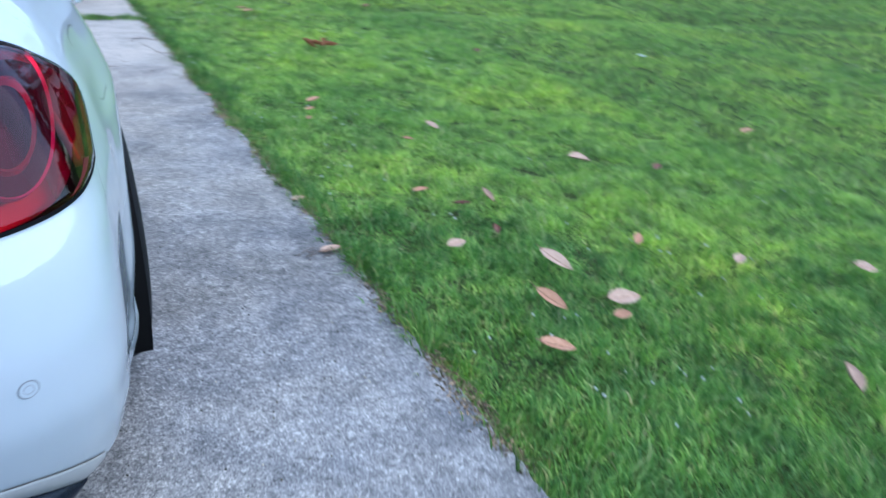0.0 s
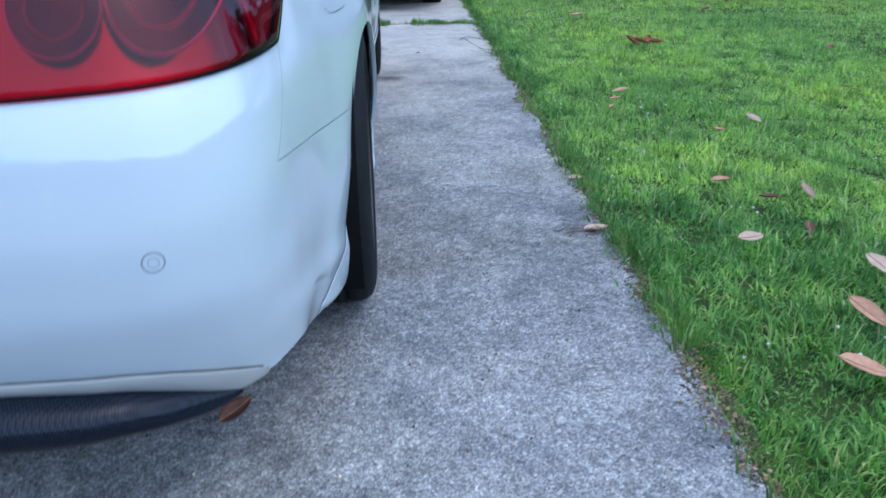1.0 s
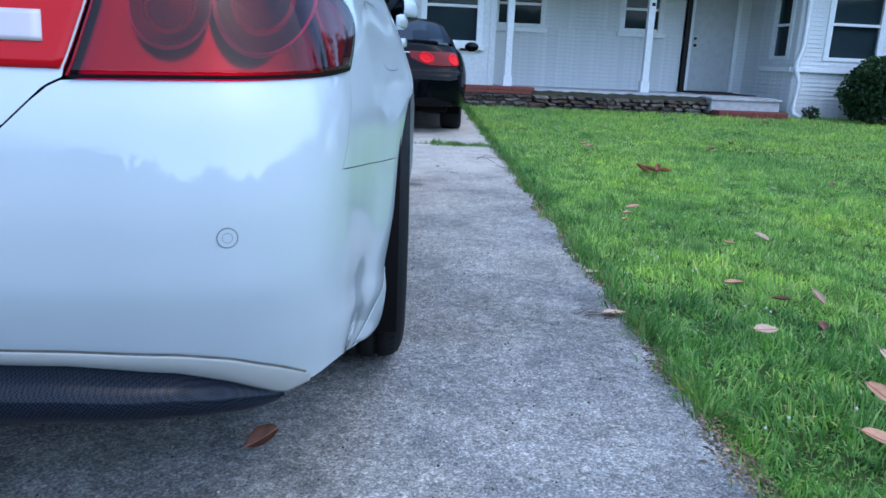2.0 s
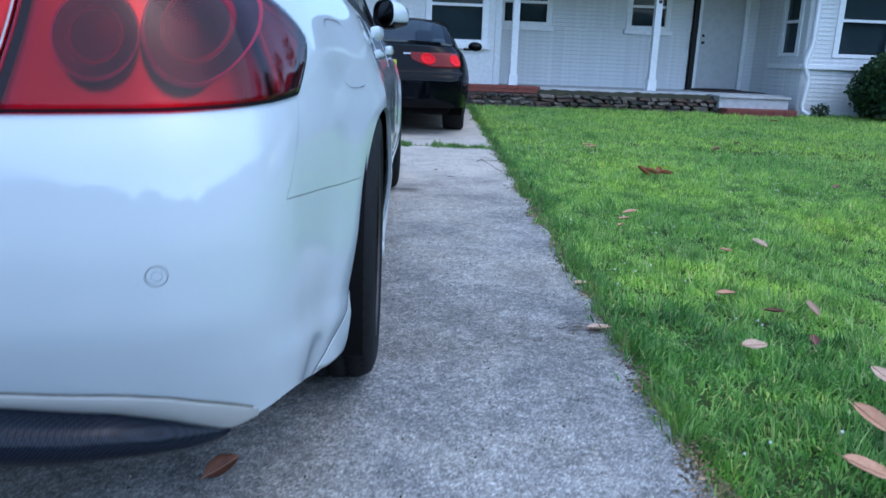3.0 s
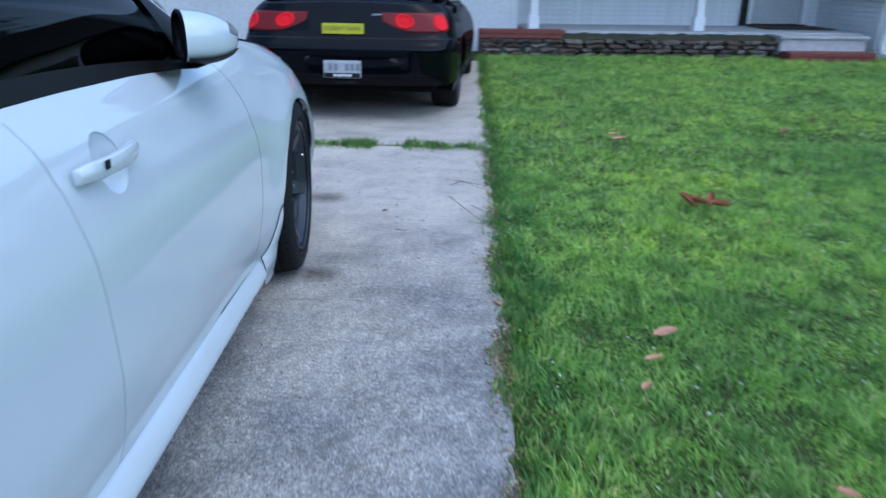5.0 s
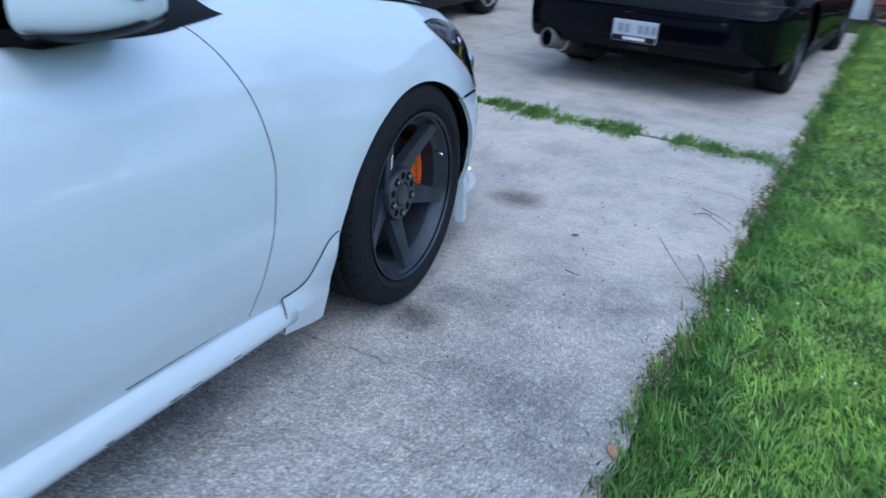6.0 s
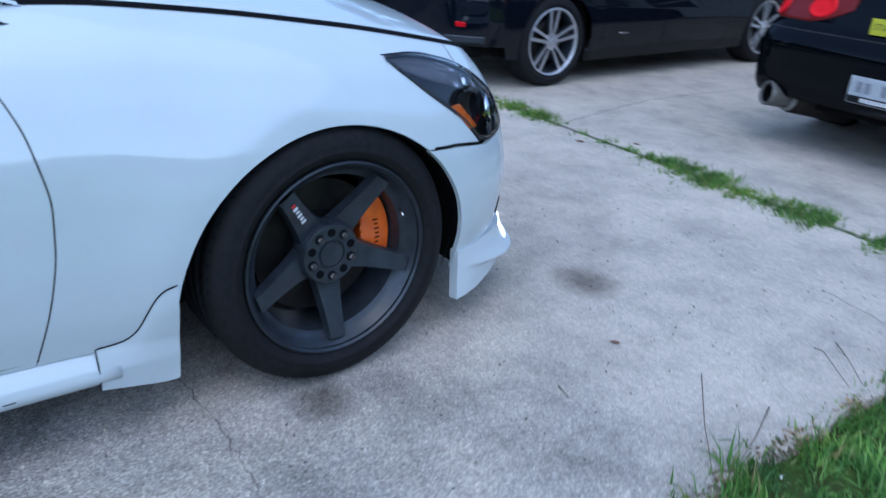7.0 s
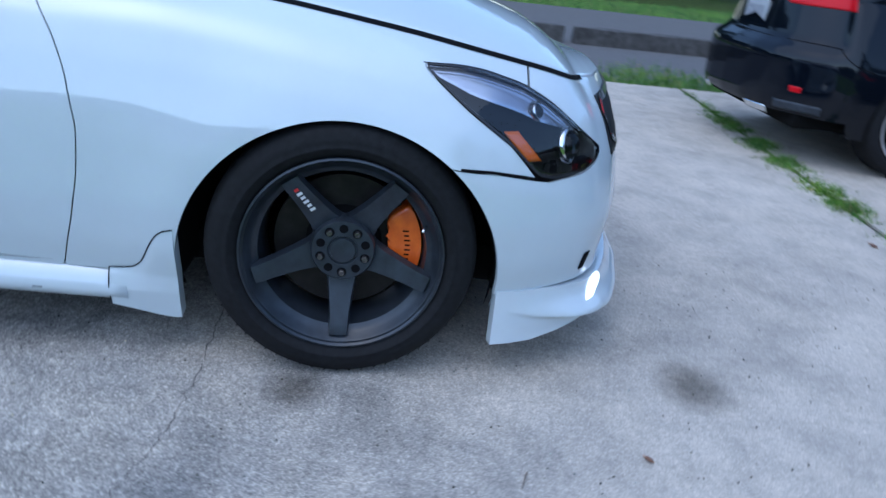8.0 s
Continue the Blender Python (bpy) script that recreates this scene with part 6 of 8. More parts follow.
        for s, z, rr in ((3.405, 0.660, 0.050), (3.29, 0.745, 0.028)):
            c = Vector(k.at(s, z, -0.022, side))
            n = (Vector(k.at(s, z, 0.02, side)) - c).normalized()
            m4 = Matrix.Translation(c) @ Vector((0, 0, 1)).rotation_difference((n + Vector((0, 0.8, 0))).normalized()).to_matrix().to_4x4()
            bz = lathe([(0.0, rr), (0.012, rr * 0.96), (0.014, rr * 0.80), (0.002, rr * 0.74)], 32, "z")
            bmesh.ops.transform(bz, matrix=m4, verts=bz.verts)
            part("projector_ring", bz, CHROME, lamp)
            ball = bmesh.new()
            bmesh.ops.create_uvsphere(ball, u_segments=24, v_segments=12, radius=rr * 0.74, matrix=m4)
            part("projector_lens", ball, REAR_GLASS, lamp, "round projector lens")
        part_line = lambda s: hl_low(s) + min(0.92, 0.50 + 1.2 * max(0.0, s - 3.12)) * (hl_top(s) - hl_low(s))
        part("lamp_reflector", k.panel(3.005, 3.46, lambda s: part_line(s), lambda s: hl_top(s) - 0.003, 40, 8, out=-0.014, side=side, cut=False, fold=0.006), LAMP_SILVER, lamp, "silvery upper reflector")
        part("chrome_edge", k.line([(s, part_line(s)) for s in np.linspace(3.02, 3.45, 24)], 0.005, -0.011, side), CHROME, lamp)
        part("wing_seam", k.line([(3.10, 0.6045), (3.18, 0.600), (3.25, 0.590), (3.30, 0.581)], 0.0075, 0.0015, side), GAP, car, "dark gap between wing and bumper")
        # lower lip corner
        def lip(u, v, side=side):
            s = 3.235 + (4.32 - 3.235) * u
            z = 0.112 + 0.05 * min(1, max(0, (u - 0.10) / 0.2)) * (1 - v) * 0.9 + 0.155 * v - 0.02 * u * v
            x, y, zz = k.at(s, 0.27)
            near = min(1.0, max(0.0, (u - 0.03) / 0.16))
            grow = 0.004 + 0.010 * near * math.sin(math.pi * min(1.0, v * 1.05)) ** 2 + 0.008 * (1 - v)
            wy = min(1.0, max(0.0, (s - 3.24) / 0.25))
            ridge = 0.63 - 1.75 * max(0.0, u - 0.04) if u < 0.34 else 0.105
            crease = 0.034 * near * math.exp(-((v - ridge) / (0.34 if v > ridge else 0.055)) ** 2) * min(1.0, 1.6 * (1.02 - v))
            return (side * (x + (grow + crease) * (1 - 0.7 * wy) if x > 0.03 else x), y + (grow + crease + 0.012) * 1.2 * wy, z)
        lp = sheet(lip, 110, 34)
        if side < 0:
            bmesh.ops.reverse_faces(lp, faces=lp.faces)
        flange(lp, 0.03)
        lipo = part("front_lip", lp, WHITE_PAINT, car, "white front lip spoiler")
        sharp(lipo, 45)
        def glow(u, v, lip=lip, side=side):
            a = 0.240 + 0.085 * v
            b = a + 0.010 + 0.080 * math.sin(math.pi * (0.12 + 0.80 * v))
            x, y, z = lip(a + (b - a) * u, 0.57 + 0.43 * v)
            return (x + side * 0.001, y + 0.004, z + 0.003)
        lamp = sheet(glow, 10, 12)
        if side < 0:
            bmesh.ops.reverse_faces(lamp, faces=lamp.faces)
        flange(lamp, 0.004)
        part("running_lamp", lamp, RUNNING, car, "lit white running lamp in the front lip")
        fog = k.panel(lambda z: 3.515 + (z - 0.30) * 0.25, lambda z: 3.538 + (z - 0.30) * 0.45, 0.300, 0.348, 6, 8, out=0.004, side=side, cut=False, fold=0.01)
        part("bumper_slot", fog, GAP, car, "dark slot in the front bumper")
    nose = bmesh.new()
    for side in (1, -1):
        k.panel(3.07, 4.32, lambda s: nose_low(s), lambda s: nose_top(s) - g, 120, 34, side=side, cut=True, fold=0.014, bm=nose)
        k.panel(3.262, 3.62, lambda s: hl_top(s) + 0.002 if s < 3.55 else 0.642, lambda s: k.top(s) - 0.003, 40, 8, side=side, cut=False, fold=0.012, bm=nose)
        k.panel(3.60, 4.32, lambda s: nose_top(s) - 0.003, lambda s: k.top(s) - 0.002, 40, 5, side=side, cut=False, fold=0.012, bm=nose)
    sharp(part("front_bumper", nose, WHITE_PAINT, car, "white front bumper"), 45)
    grille = part("grille", k.panel(3.66, 4.32, 0.60, 0.745, 30, 12, out=0.003, cut=False, fold=0.01), PLASTIC, car, "black grille with a chrome rim")
    g2 = k.panel(3.66, 4.32, 0.60, 0.745, 30, 12, out=0.003, side=-1, cut=False, fold=0.01)
    part("grille_half", g2, PLASTIC, grille)
    for side in (1, -1):
        part("grille_trim", k.line([(4.3, 0.735), (3.70, 0.735), (3.665, 0.71), (3.70, 0.64), (3.80, 0.61), (4.3, 0.605)], 0.018, 0.007, side), CHROME, grille)

    # bonnet and boot
    crown = Curve([(2.1, 0.09), (2.6, 0.105), (3.0, 0.105), (3.24, 0.085), (3.42, 0.060), (3.65, 0.03), (4.32, 0.0)], 0.08)
    hood = sheet(across(k, 2.16, 4.30, crown, inset=0.003), 80, 36)
    bmesh.ops.recalc_face_normals(hood, faces=hood.faces)
    if sum(f.normal.z for f in hood.faces) < 0:
        bmesh.ops.reverse_faces(hood, faces=hood.faces)
    flange(hood, 0.014)
    part("bonnet", hood, WHITE_PAINT, car, "white bonnet")
    for side in (1, -1):
        part("bonnet_gap", k.line([(s, k.top(s) - 0.0015) for s in np.linspace(2.2, 3.62, 40)], 0.010, 0.0012, side), GAP, car, "dark shut line beside the bonnet")
    boot_crown = Curve([(-2.0, 0.0), (-1.6, 0.02), (-1.3, 0.05), (-1.0, 0.08), (-0.8, 0.098), (-0.72, 0.104), (-0.5, 0.11), (-0.28, 0.11)], 0.08)
    # tail lamps
    lamp_split = lambda z: -1.562 + 0.53 * (z - 0.735)
    for side in (1, -1):
        lens = k.panel(lamp_split, -0.649, lambda s: lamp_low(s) + 0.001, lambda s: lamp_top(s), 110, 24, out=0.004, side=side, cut=False, fold=0.008)
        lamp = part("tail_light", lens, RED_LENS, car, "glossy red tail light with two round rings")
        lamp.visible_shadow = False
        part("lamp_back", k.panel(lamp_split, -0.66, lambda s: lamp_low(s) + 0.002, lambda s: lamp_top(s) - 0.002, 70, 20, out=-0.0295, side=side, cut=False, fold=0), RED_INNER, lamp, "red reflector behind the lens")
        part("side_reflector", k.panel(lambda z: -0.985 + 0.30 * abs(z - 0.83), -0.655, lambda s: lamp_low(s) + 0.004, lambda s: lamp_top(s) - 0.004, 30, 16, out=-0.009, side=side, cut=False, fold=0.012), RED_SIDE, lamp, "deep red reflector round the corner of the lamp")
        part("lamp_brow", k.panel(-1.50, -0.66, lambda s: lamp_top(s) - 0.016, lambda s: lamp_top(s) - 0.0005, 50, 3, out=-0.005, side=side, cut=False, fold=0.010), RED_INNER, lamp)
        rim = bmesh.new()
        k.line([(s, lamp_low(s) - 0.001) for s in np.linspace(-1.56, -0.66, 60)], 0.005, 0.0045, side, rim)
        k.line([(s, lamp_top(s) + 0.001) for s in np.linspace(-1.45, -0.66, 40)], 0.003, 0.0045, side, rim)
        part("lamp_border", rim, GAP, lamp)
        def s_of(x, z):
            lo, hi = -2.0, -0.62
            for _ in range(24):
                m = (lo + hi) / 2
                lo, hi = (m, hi) if k.at(m, z)[0] < x else (lo, m)
            return (lo + hi) / 2

        def bowl(cx, cz, rx, rz, bands):
            """Rings that follow the lens: (inner share, depth, outer share, depth)."""
            bm = bmesh.new()
            for q0, d0, q1, d1 in bands:
                rows = []
                for i in range(57):
                    t = 2 * math.pi * i / 56
                    row = []
                    for q, d in ((q0, d0), ((q0 + q1) / 2, (d0 + d1) / 2), (q1, d1)):
                        x, z = cx + q * rx * math.cos(t), cz + q * rz * math.sin(t)
                        z = min(z, 0.925)
                        row.append(bm.verts.new(k.at(s_of(x, z), z, d, side)))
                    rows.append(row)
                for p, q in zip(rows, rows[1:]):
                    for j in range(2):
                        fq = (p[j], p[j + 1], q[j + 1], q[j])
                        bm.faces.new(fq if side > 0 else fq[::-1])
            return bm
        for cx, cz, rx, rz in ((0.514, 0.826, 0.0495, 0.055), (0.627, 0.846, 0.060, 0.080)):
            part("lamp_bowl", bowl(cx, cz, rx, rz, [(0.02, -0.006, 0.57, -0.0085), (0.66, -0.0085, 0.97, -0.005)]), RED_DEEP, lamp, "dark round lamp bowl")
            part("inner_ring", bowl(cx, cz, rx, rz, [(0.56, -0.0085, 0.61, -0.004), (0.61, -0.004, 0.67, -0.0085)]), DEEP_RED, lamp, "dull pink ring inside the bowl")
            part("lamp_ring", bowl(cx, cz, rx, rz, [(0.965, -0.006, 1.0, -0.001), (1.0, -0.001, 1.035, -0.010)]), RED_RING, lamp, "bright rim of the bowl")
        lid = k.panel(-1.95, lambda z: lamp_split(z) - 0.014, lambda s: 0.737, lambda s: 0.912, 24, 14, out=0.004, side=side, cut=False, fold=0.015)
        lid = part("boot_light", lid, RED_SOLID, car, "red light section on the boot lid")
        part("reversing_lens", k.panel(-1.93, -1.60, 0.768, 0.806, 16, 6, out=0.0065, side=side, cut=False, fold=0.004), CLEAR_LENS, lid, "clear reversing lens")

    # upper body
    rail = [(-0.80, 0.970), (-0.65, 0.980), (-0.55, 0.9865), (-0.50, 0.992), (-0.45, 1.004), (-0.30, 1.080), (-0.15, 1.180), (0.0, 1.262), (0.3, 1.372), (0.8, 1.42), (1.2, 1.40), (1.45, 1.35), (1.8, 1.18), (2.15, 0.99), (2.25, 0.955)]
    half = [(0.90, 0.74), (0.98, 0.70), (1.1, 0.665), (1.25, 0.62), (1.4, 0.56), (1.5, 0.53)]
    crn = [(-0.80, 0.098), (-0.72, 0.104), (-0.5, 0.11), (0.0, 0.09), (0.5, 0.05), (1.0, 0.05), (1.5, 0.06), (2.25, 0.09)]
    cn = Canopy(k, belt, rail, half, crn, 0.05)
    over = cn.over
    roof = part("roof", sheet(lambda u, v: over(0.22 + 1.18 * u, 1 - 2 * v), 30, 20), WHITE_PAINT, car, "white roof")
    part("windscreen", sheet(lambda u, v: over(1.40 + 0.80 * u, 0.94 - 1.88 * v), 24, 20), TINT, car, "tinted windscreen")
    part("rear_window", sheet(lambda u, v: over(-0.40 + 0.62 * u, 0.80 - 1.60 * v), 24, 20), TINT, car, "tinted rear window")
    low_deck = across(k, -1.995, -0.55, boot_crown, inset=-0.001, power=2.8)

    def lid(u, v):
        y = -1.995 + 1.597 * u
        return low_deck((y + 1.995) / 1.445, v) if y < -0.56 else over(y, 2 * v - 1)
    deck = sheet(lid, 74, 40)
    bmesh.ops.recalc_face_normals(deck, faces=deck.faces)
    if sum(f.normal.z for f in deck.faces) < 0:
        bmesh.ops.reverse_faces(deck, faces=deck.faces)
    boot = part("boot_lid", deck, WHITE_PAINT, car, "white boot lid")
    face = bmesh.new()
    for side in (1, -1):
        k.panel(-2.0, lambda z: -1.572 + 0.53 * max(0.0, z - 0.735), lambda s: bump_top(s) + g, lambda s: k.top(s), 40, 26, side=side, cut=False, fold=0, bm=face)
    part("boot_face", face, WHITE_PAINT, boot)
    for side in (1, -1):
        low_gap = [(-1.62, 0.968), (-1.2, 0.958), (-1.0, 0.956), (-0.85, 0.963), (-0.70, 0.972), (-0.62, 0.979), (-0.58, 0.984)]
        pts = [Vector(k.at(s, z, 0.0006, side)) for s, z in low_gap]
        pts += [Vector(over(y, side * q, 0.0012)) for y, q in ((-0.555, 0.998), (-0.535, 0.997), (-0.515, 0.990), (-0.49, 0.975), (-0.465, 0.955), (-0.44, 0.925), (-0.42, 0.895), (-0.402, 0.86))]
        part("boot_gap", tube(bmesh.new(), pts, 0.0013, 6), GAP, boot, "dark shut line round the boot lid")
    for side in (1, -1):
        def flank(y, q, o=0.0, side=side):
            return cn.side(y, q, o, side)
        pil = bmesh.new()
        edge = Curve([(0.0, 0.05), (0.3, 0.02), (0.6, -0.01), (0.85, -0.02), (1.0, 0.05)], 0.03)
        sheet(lambda u, v: flank(-0.552 + (edge(v) + 0.552) * u, v), 30, 16, pil)
        sheet(lambda u, v: flank(-0.05 + 1.50 * u, 0.90 + 0.10 * v), 30, 3, pil)
        sheet(lambda u, v: over(-0.402 + 0.624 * u, side * (0.80 + 0.20 * v)), 20, 6, pil)
        sheet(lambda u, v: over(1.40 + 0.80 * u, side * (0.94 + 0.06 * v)), 20, 3, pil)
        sheet(lambda u, v: flank(1.44 + 0.80 * u, 0.80 + 0.20 * v), 20, 3, pil)
        bmesh.ops.recalc_face_normals(pil, faces=pil.faces)
        part("pillar", pil, WHITE_PAINT, car, "white roof pillar")
        glass = bmesh.new()
        sheet(lambda u, v: flank((edge(v * 0.9) + 0.03) + (1.00 - edge(v * 0.9) - 0.03) * u, 0.03 + 0.86 * v, -0.006), 30, 14, glass)
        rg = part("rear_side_window", glass, TINT, car, "dark tinted rear side window with a white sticker")
        glass = bmesh.new()
        sheet(lambda u, v: flank(1.10 + (2.02 - 0.12 * v - 1.10) * u, 0.03 + 0.86 * v, -0.006), 30, 14, glass)
        part("front_side_window", glass, TINT, car, "tinted front side window")
        trim = bmesh.new()
        sheet(lambda u, v: flank(0.06 + 2.00 * u, -0.02 + 0.10 * v, 0.003), 50, 3, trim)
        sheet(lambda u, v: flank(edge(v * 0.92) - 0.012 + 0.035 * u, v * 0.92, 0.003), 3, 16, trim)
        sheet(lambda u, v: flank(1.00 + 0.10 * u, 0.02 + 0.90 * v, 0.002), 4, 12, trim)
        sheet(lambda u, v: flank(1.90 + 0.30 * u - 0.10 * v, 0.80 * v, 0.002), 6, 10, trim)
        sheet(lambda u, v: flank(-0.14 + 1.90 * u, 0.88 + 0.035 * v, 0.003), 40, 2, trim)
        bmesh.ops.recalc_face_normals(trim, faces=trim.faces)
        part("window_trim", trim, PLASTIC, car, "black window surround")
        if side == 1:
            st = bmesh.new()
            for a0, a1, b0, b1 in ((0.13, 0.20, 0.315, 0.335), (0.175, 0.195, 0.25, 0.315), (0.15, 0.19, 0.235, 0.255), (0.15, 0.163, 0.185, 0.235), (0.15, 0.215, 0.17, 0.19), (0.205, 0.217, 0.19, 0.27), (0.165, 0.23, 0.135, 0.150), (0.17, 0.235, 0.105, 0.120)):
                sheet(lambda u, v: flank(0.04 + 0.85 * (a0 + (a1 - a0) * u) - 0.30 * (b0 + (b1 - b0) * v) + 0.03, 0.02 + 0.80 * (b0 + (b1 - b0) * v), 0.001), 3, 2, st)
            part("sticker", st, STICKER, rg, "white lettered sticker", smooth=False)
        # mirror
        def egg(u, v, side=side):
            t = 2 * math.pi * u
            c, s = math.cos(t), math.sin(t)
            rr = math.sqrt(max(0.0, 1 - v ** 2.4))
            py = math.copysign(abs(c) ** 0.72, c) * 0.122 * rr
            pz = math.copysign(abs(s) ** 0.72, s) * (0.068 if s > 0 else 0.055) * rr
            return (side * (0.795 + 0.145 * v + 0.10 * (py + 0.05) * v), 1.800 + py + 0.052 * v, 1.003 + pz - 0.010 * v)
        turn_m = Matrix.Translation((side * 0.85, 1.80, 0)) @ Matrix.Rotation(radians(25 * side), 4, "Z") @ Matrix.Translation((-side * 0.85, -1.80, 0))
        shell = sheet(egg, 40, 18)
        bmesh.ops.remove_doubles(shell, verts=shell.verts, dist=0.0005)
        bmesh.ops.recalc_face_normals(shell, faces=shell.faces)
        bmesh.ops.transform(shell, matrix=turn_m, verts=shell.verts)
        mir = part("door_mirror", shell, WHITE_PAINT, car, "white door mirror with a black base")
        rimb = bmesh.new()
        ring = [Vector(egg(i / 40, 0.0)) for i in range(40)]
        cc = sum(ring, Vector()) / 40
        o1 = [rimb.verts.new(p) for p in ring]
        o2 = [rimb.verts.new(cc + (p - cc) * 0.90 + Vector((-side * 0.006, 0, 0))) for p in ring]
        o3 = [rimb.verts.new(cc + (p - cc) * 0.86 + Vector((side * 0.010, 0, 0))) for p in ring]
        for i in range(40):
            j = (i + 1) % 40
            rimb.faces.new((o1[i], o1[j], o2[j], o2[i]))
            rimb.faces.new((o2[i], o2[j], o3[j], o3[i]))
        bmesh.ops.transform(rimb, matrix=turn_m, verts=rimb.verts)
        part("mirror_rim", rimb, PLASTIC, mir, "black rim of the mirror")
        gl = bmesh.new()
        gl.faces.new([gl.verts.new(cc + (p - cc) * 0.87 + Vector((side * 0.008, 0, 0))) for p in ring])
        bmesh.ops.transform(gl, matrix=turn_m, verts=gl.verts)
        part("mirror_glass", gl, CHROME, mir, "mirror glass", smooth=False)
        under_m = sheet(lambda u, v: Vector(egg(0.575 + 0.37 * u, 0.02 + 0.93 * v)) + Vector((side * 0.001, -0.002, -0.006)), 16, 14)
        bmesh.ops.recalc_face_normals(under_m, faces=under_m.faces)
        bmesh.ops.transform(under_m, matrix=turn_m, verts=under_m.verts)
        part("mirror_underside", under_m, PLASTIC, mir, "black lower shell of the mirror")
        base = bmesh.new()
        sheet(lambda u, v: (side * (0.735 + 0.125 * u), 1.70 + 0.215 * v, 0.934 + 0.006 * u), 4, 4, base)
        bmesh.ops.solidify(base, geom=base.faces, thickness=0.024)
        bmesh.ops.recalc_face_normals(base, faces=base.faces)
        part("mirror_base", base, PLASTIC, mir, "black mirror foot")
        pane = sheet(lambda u, v: Vector(egg(0.20 + 0.24 * v, 0.80 + 0.15 * u)) + Vector((side * 0.003, -0.0015, 0.001)), 8, 8)
        bmesh.ops.recalc_face_normals(pane, faces=pane.faces)
        bmesh.ops.transform(pane, matrix=turn_m, verts=pane.verts)
        part("mirror_signal", pane, RIBBED, mir, "grey ribbed signal lens")

    # cabin
    cab = bmesh.new()
    sheet(lambda u, v: (-0.70 + 1.40 * u, -0.4 + 2.6 * v, 0.62), 4, 4, cab)
    part("cabin_floor", cab, CABIN, car)
    for x in (-0.36, 0.36):
        seat = boxed((x - 0.24, 0.75, 0.60), (x + 0.24, 1.25, 0.80), 0.05)
        box(seat, (x - 0.24, 0.62, 0.72), (x + 0.24, 0.80, 1.22), 0.06)
        box(seat, (x - 0.12, 0.62, 1.20), (x + 0.12, 0.72, 1.36), 0.04)
        part("front_seat", seat, CABIN, car, "dark front seat")
    part("rear_seat", box(boxed((-0.62, -0.1, 0.60), (0.62, 0.35, 0.78), 0.05), (-0.62, -0.28, 0.7), (0.62, -0.08, 1.15), 0.06), CABIN, car, "dark rear bench")
    part("dashboard", boxed((-0.68, 1.72, 0.62), (0.68, 2.12, 0.92), 0.06), CABIN, car, "dark dashboard")
    sw = lathe([(0.0, 0.17), (0.012, 0.182), (0.024, 0.17), (0.012, 0.158), (0.0, 0.17)], 40, "y")
    box(sw, (-0.16, 0.005, -0.02), (0.16, 0.02, 0.02), 0.004)
    wheel = part("steering_wheel", sw, RIM_SILVER, car, "steering wheel seen through the side glass")
    wheel.matrix_basis = pose(-0.36, 1.50, 0.93, -20, 0, 0)

    # wheels, wells
    for side in (1, -1):
        for y, mat, cal in ((-0.06, RIM_DUSTY, False), (2.828, RIM_DARK, True)):
            five_spoke_wheel(car, (side * (0.866 if y > 1 else 0.833), y, 0.347), mat, 0.0, side, cal, 2.5 if y > 1 else 0.0)
            wheel_well(car, (side * 0.828, (-0.06 if y < 1 else 2.822), 0.31 if y < 1 else 0.288), 0.40 if y < 1 else 0.418, side)
    return car


white_sedan((-0.83, 0, 0))

# ---------------------------------------------------------------- far side of the driveway
ASPHALT = speckled("old_asphalt", (0.150, 0.146, 0.142), (0.085, 0.082, 0.080), 60, 0.95, bumps=0.5)
BEAM = speckled("weathered_kerb_concrete", (0.12, 0.115, 0.108), (0.045, 0.042, 0.039), 12, 0.95, bumps=0.5)
bm = sheet(lambda u, v: (-5.35 - 8.7 * u, -12 + 40 * v, -0.030 + 0.008 * noise.noise(Vector((u * 20, v * 60, 0)))), 20, 60)
bmesh.ops.recalc_face_normals(bm, faces=bm.faces)
solid("road", bm, ASPHALT, "old grey asphalt lane beyond the driveway", "road", kind="structure", smooth=True)
for y0, y1, lab in ((-3.0, 4.98, "weathered concrete kerb beam with a dark face"), (5.12, 10.4, "weathered concrete kerb beam on the asphalt")):
    k = boxed((-0.10, 0, -0.04), (0.10, y1 - y0, 0.20), 0.015)
    bmesh.ops.subdivide_edges(k, edges=[e for e in k.edges if e.calc_length() > 2], cuts=30)
    for v in k.verts:
        v.co += Vector((0.02, 0, 0.012)) * noise.noise(Vector((v.co.x * 9, v.co.y * 3, v.co.z * 9)))
    solid("kerb_beam", k, BEAM, lab, "kerb", at=(-8.15, y0, -0.02))


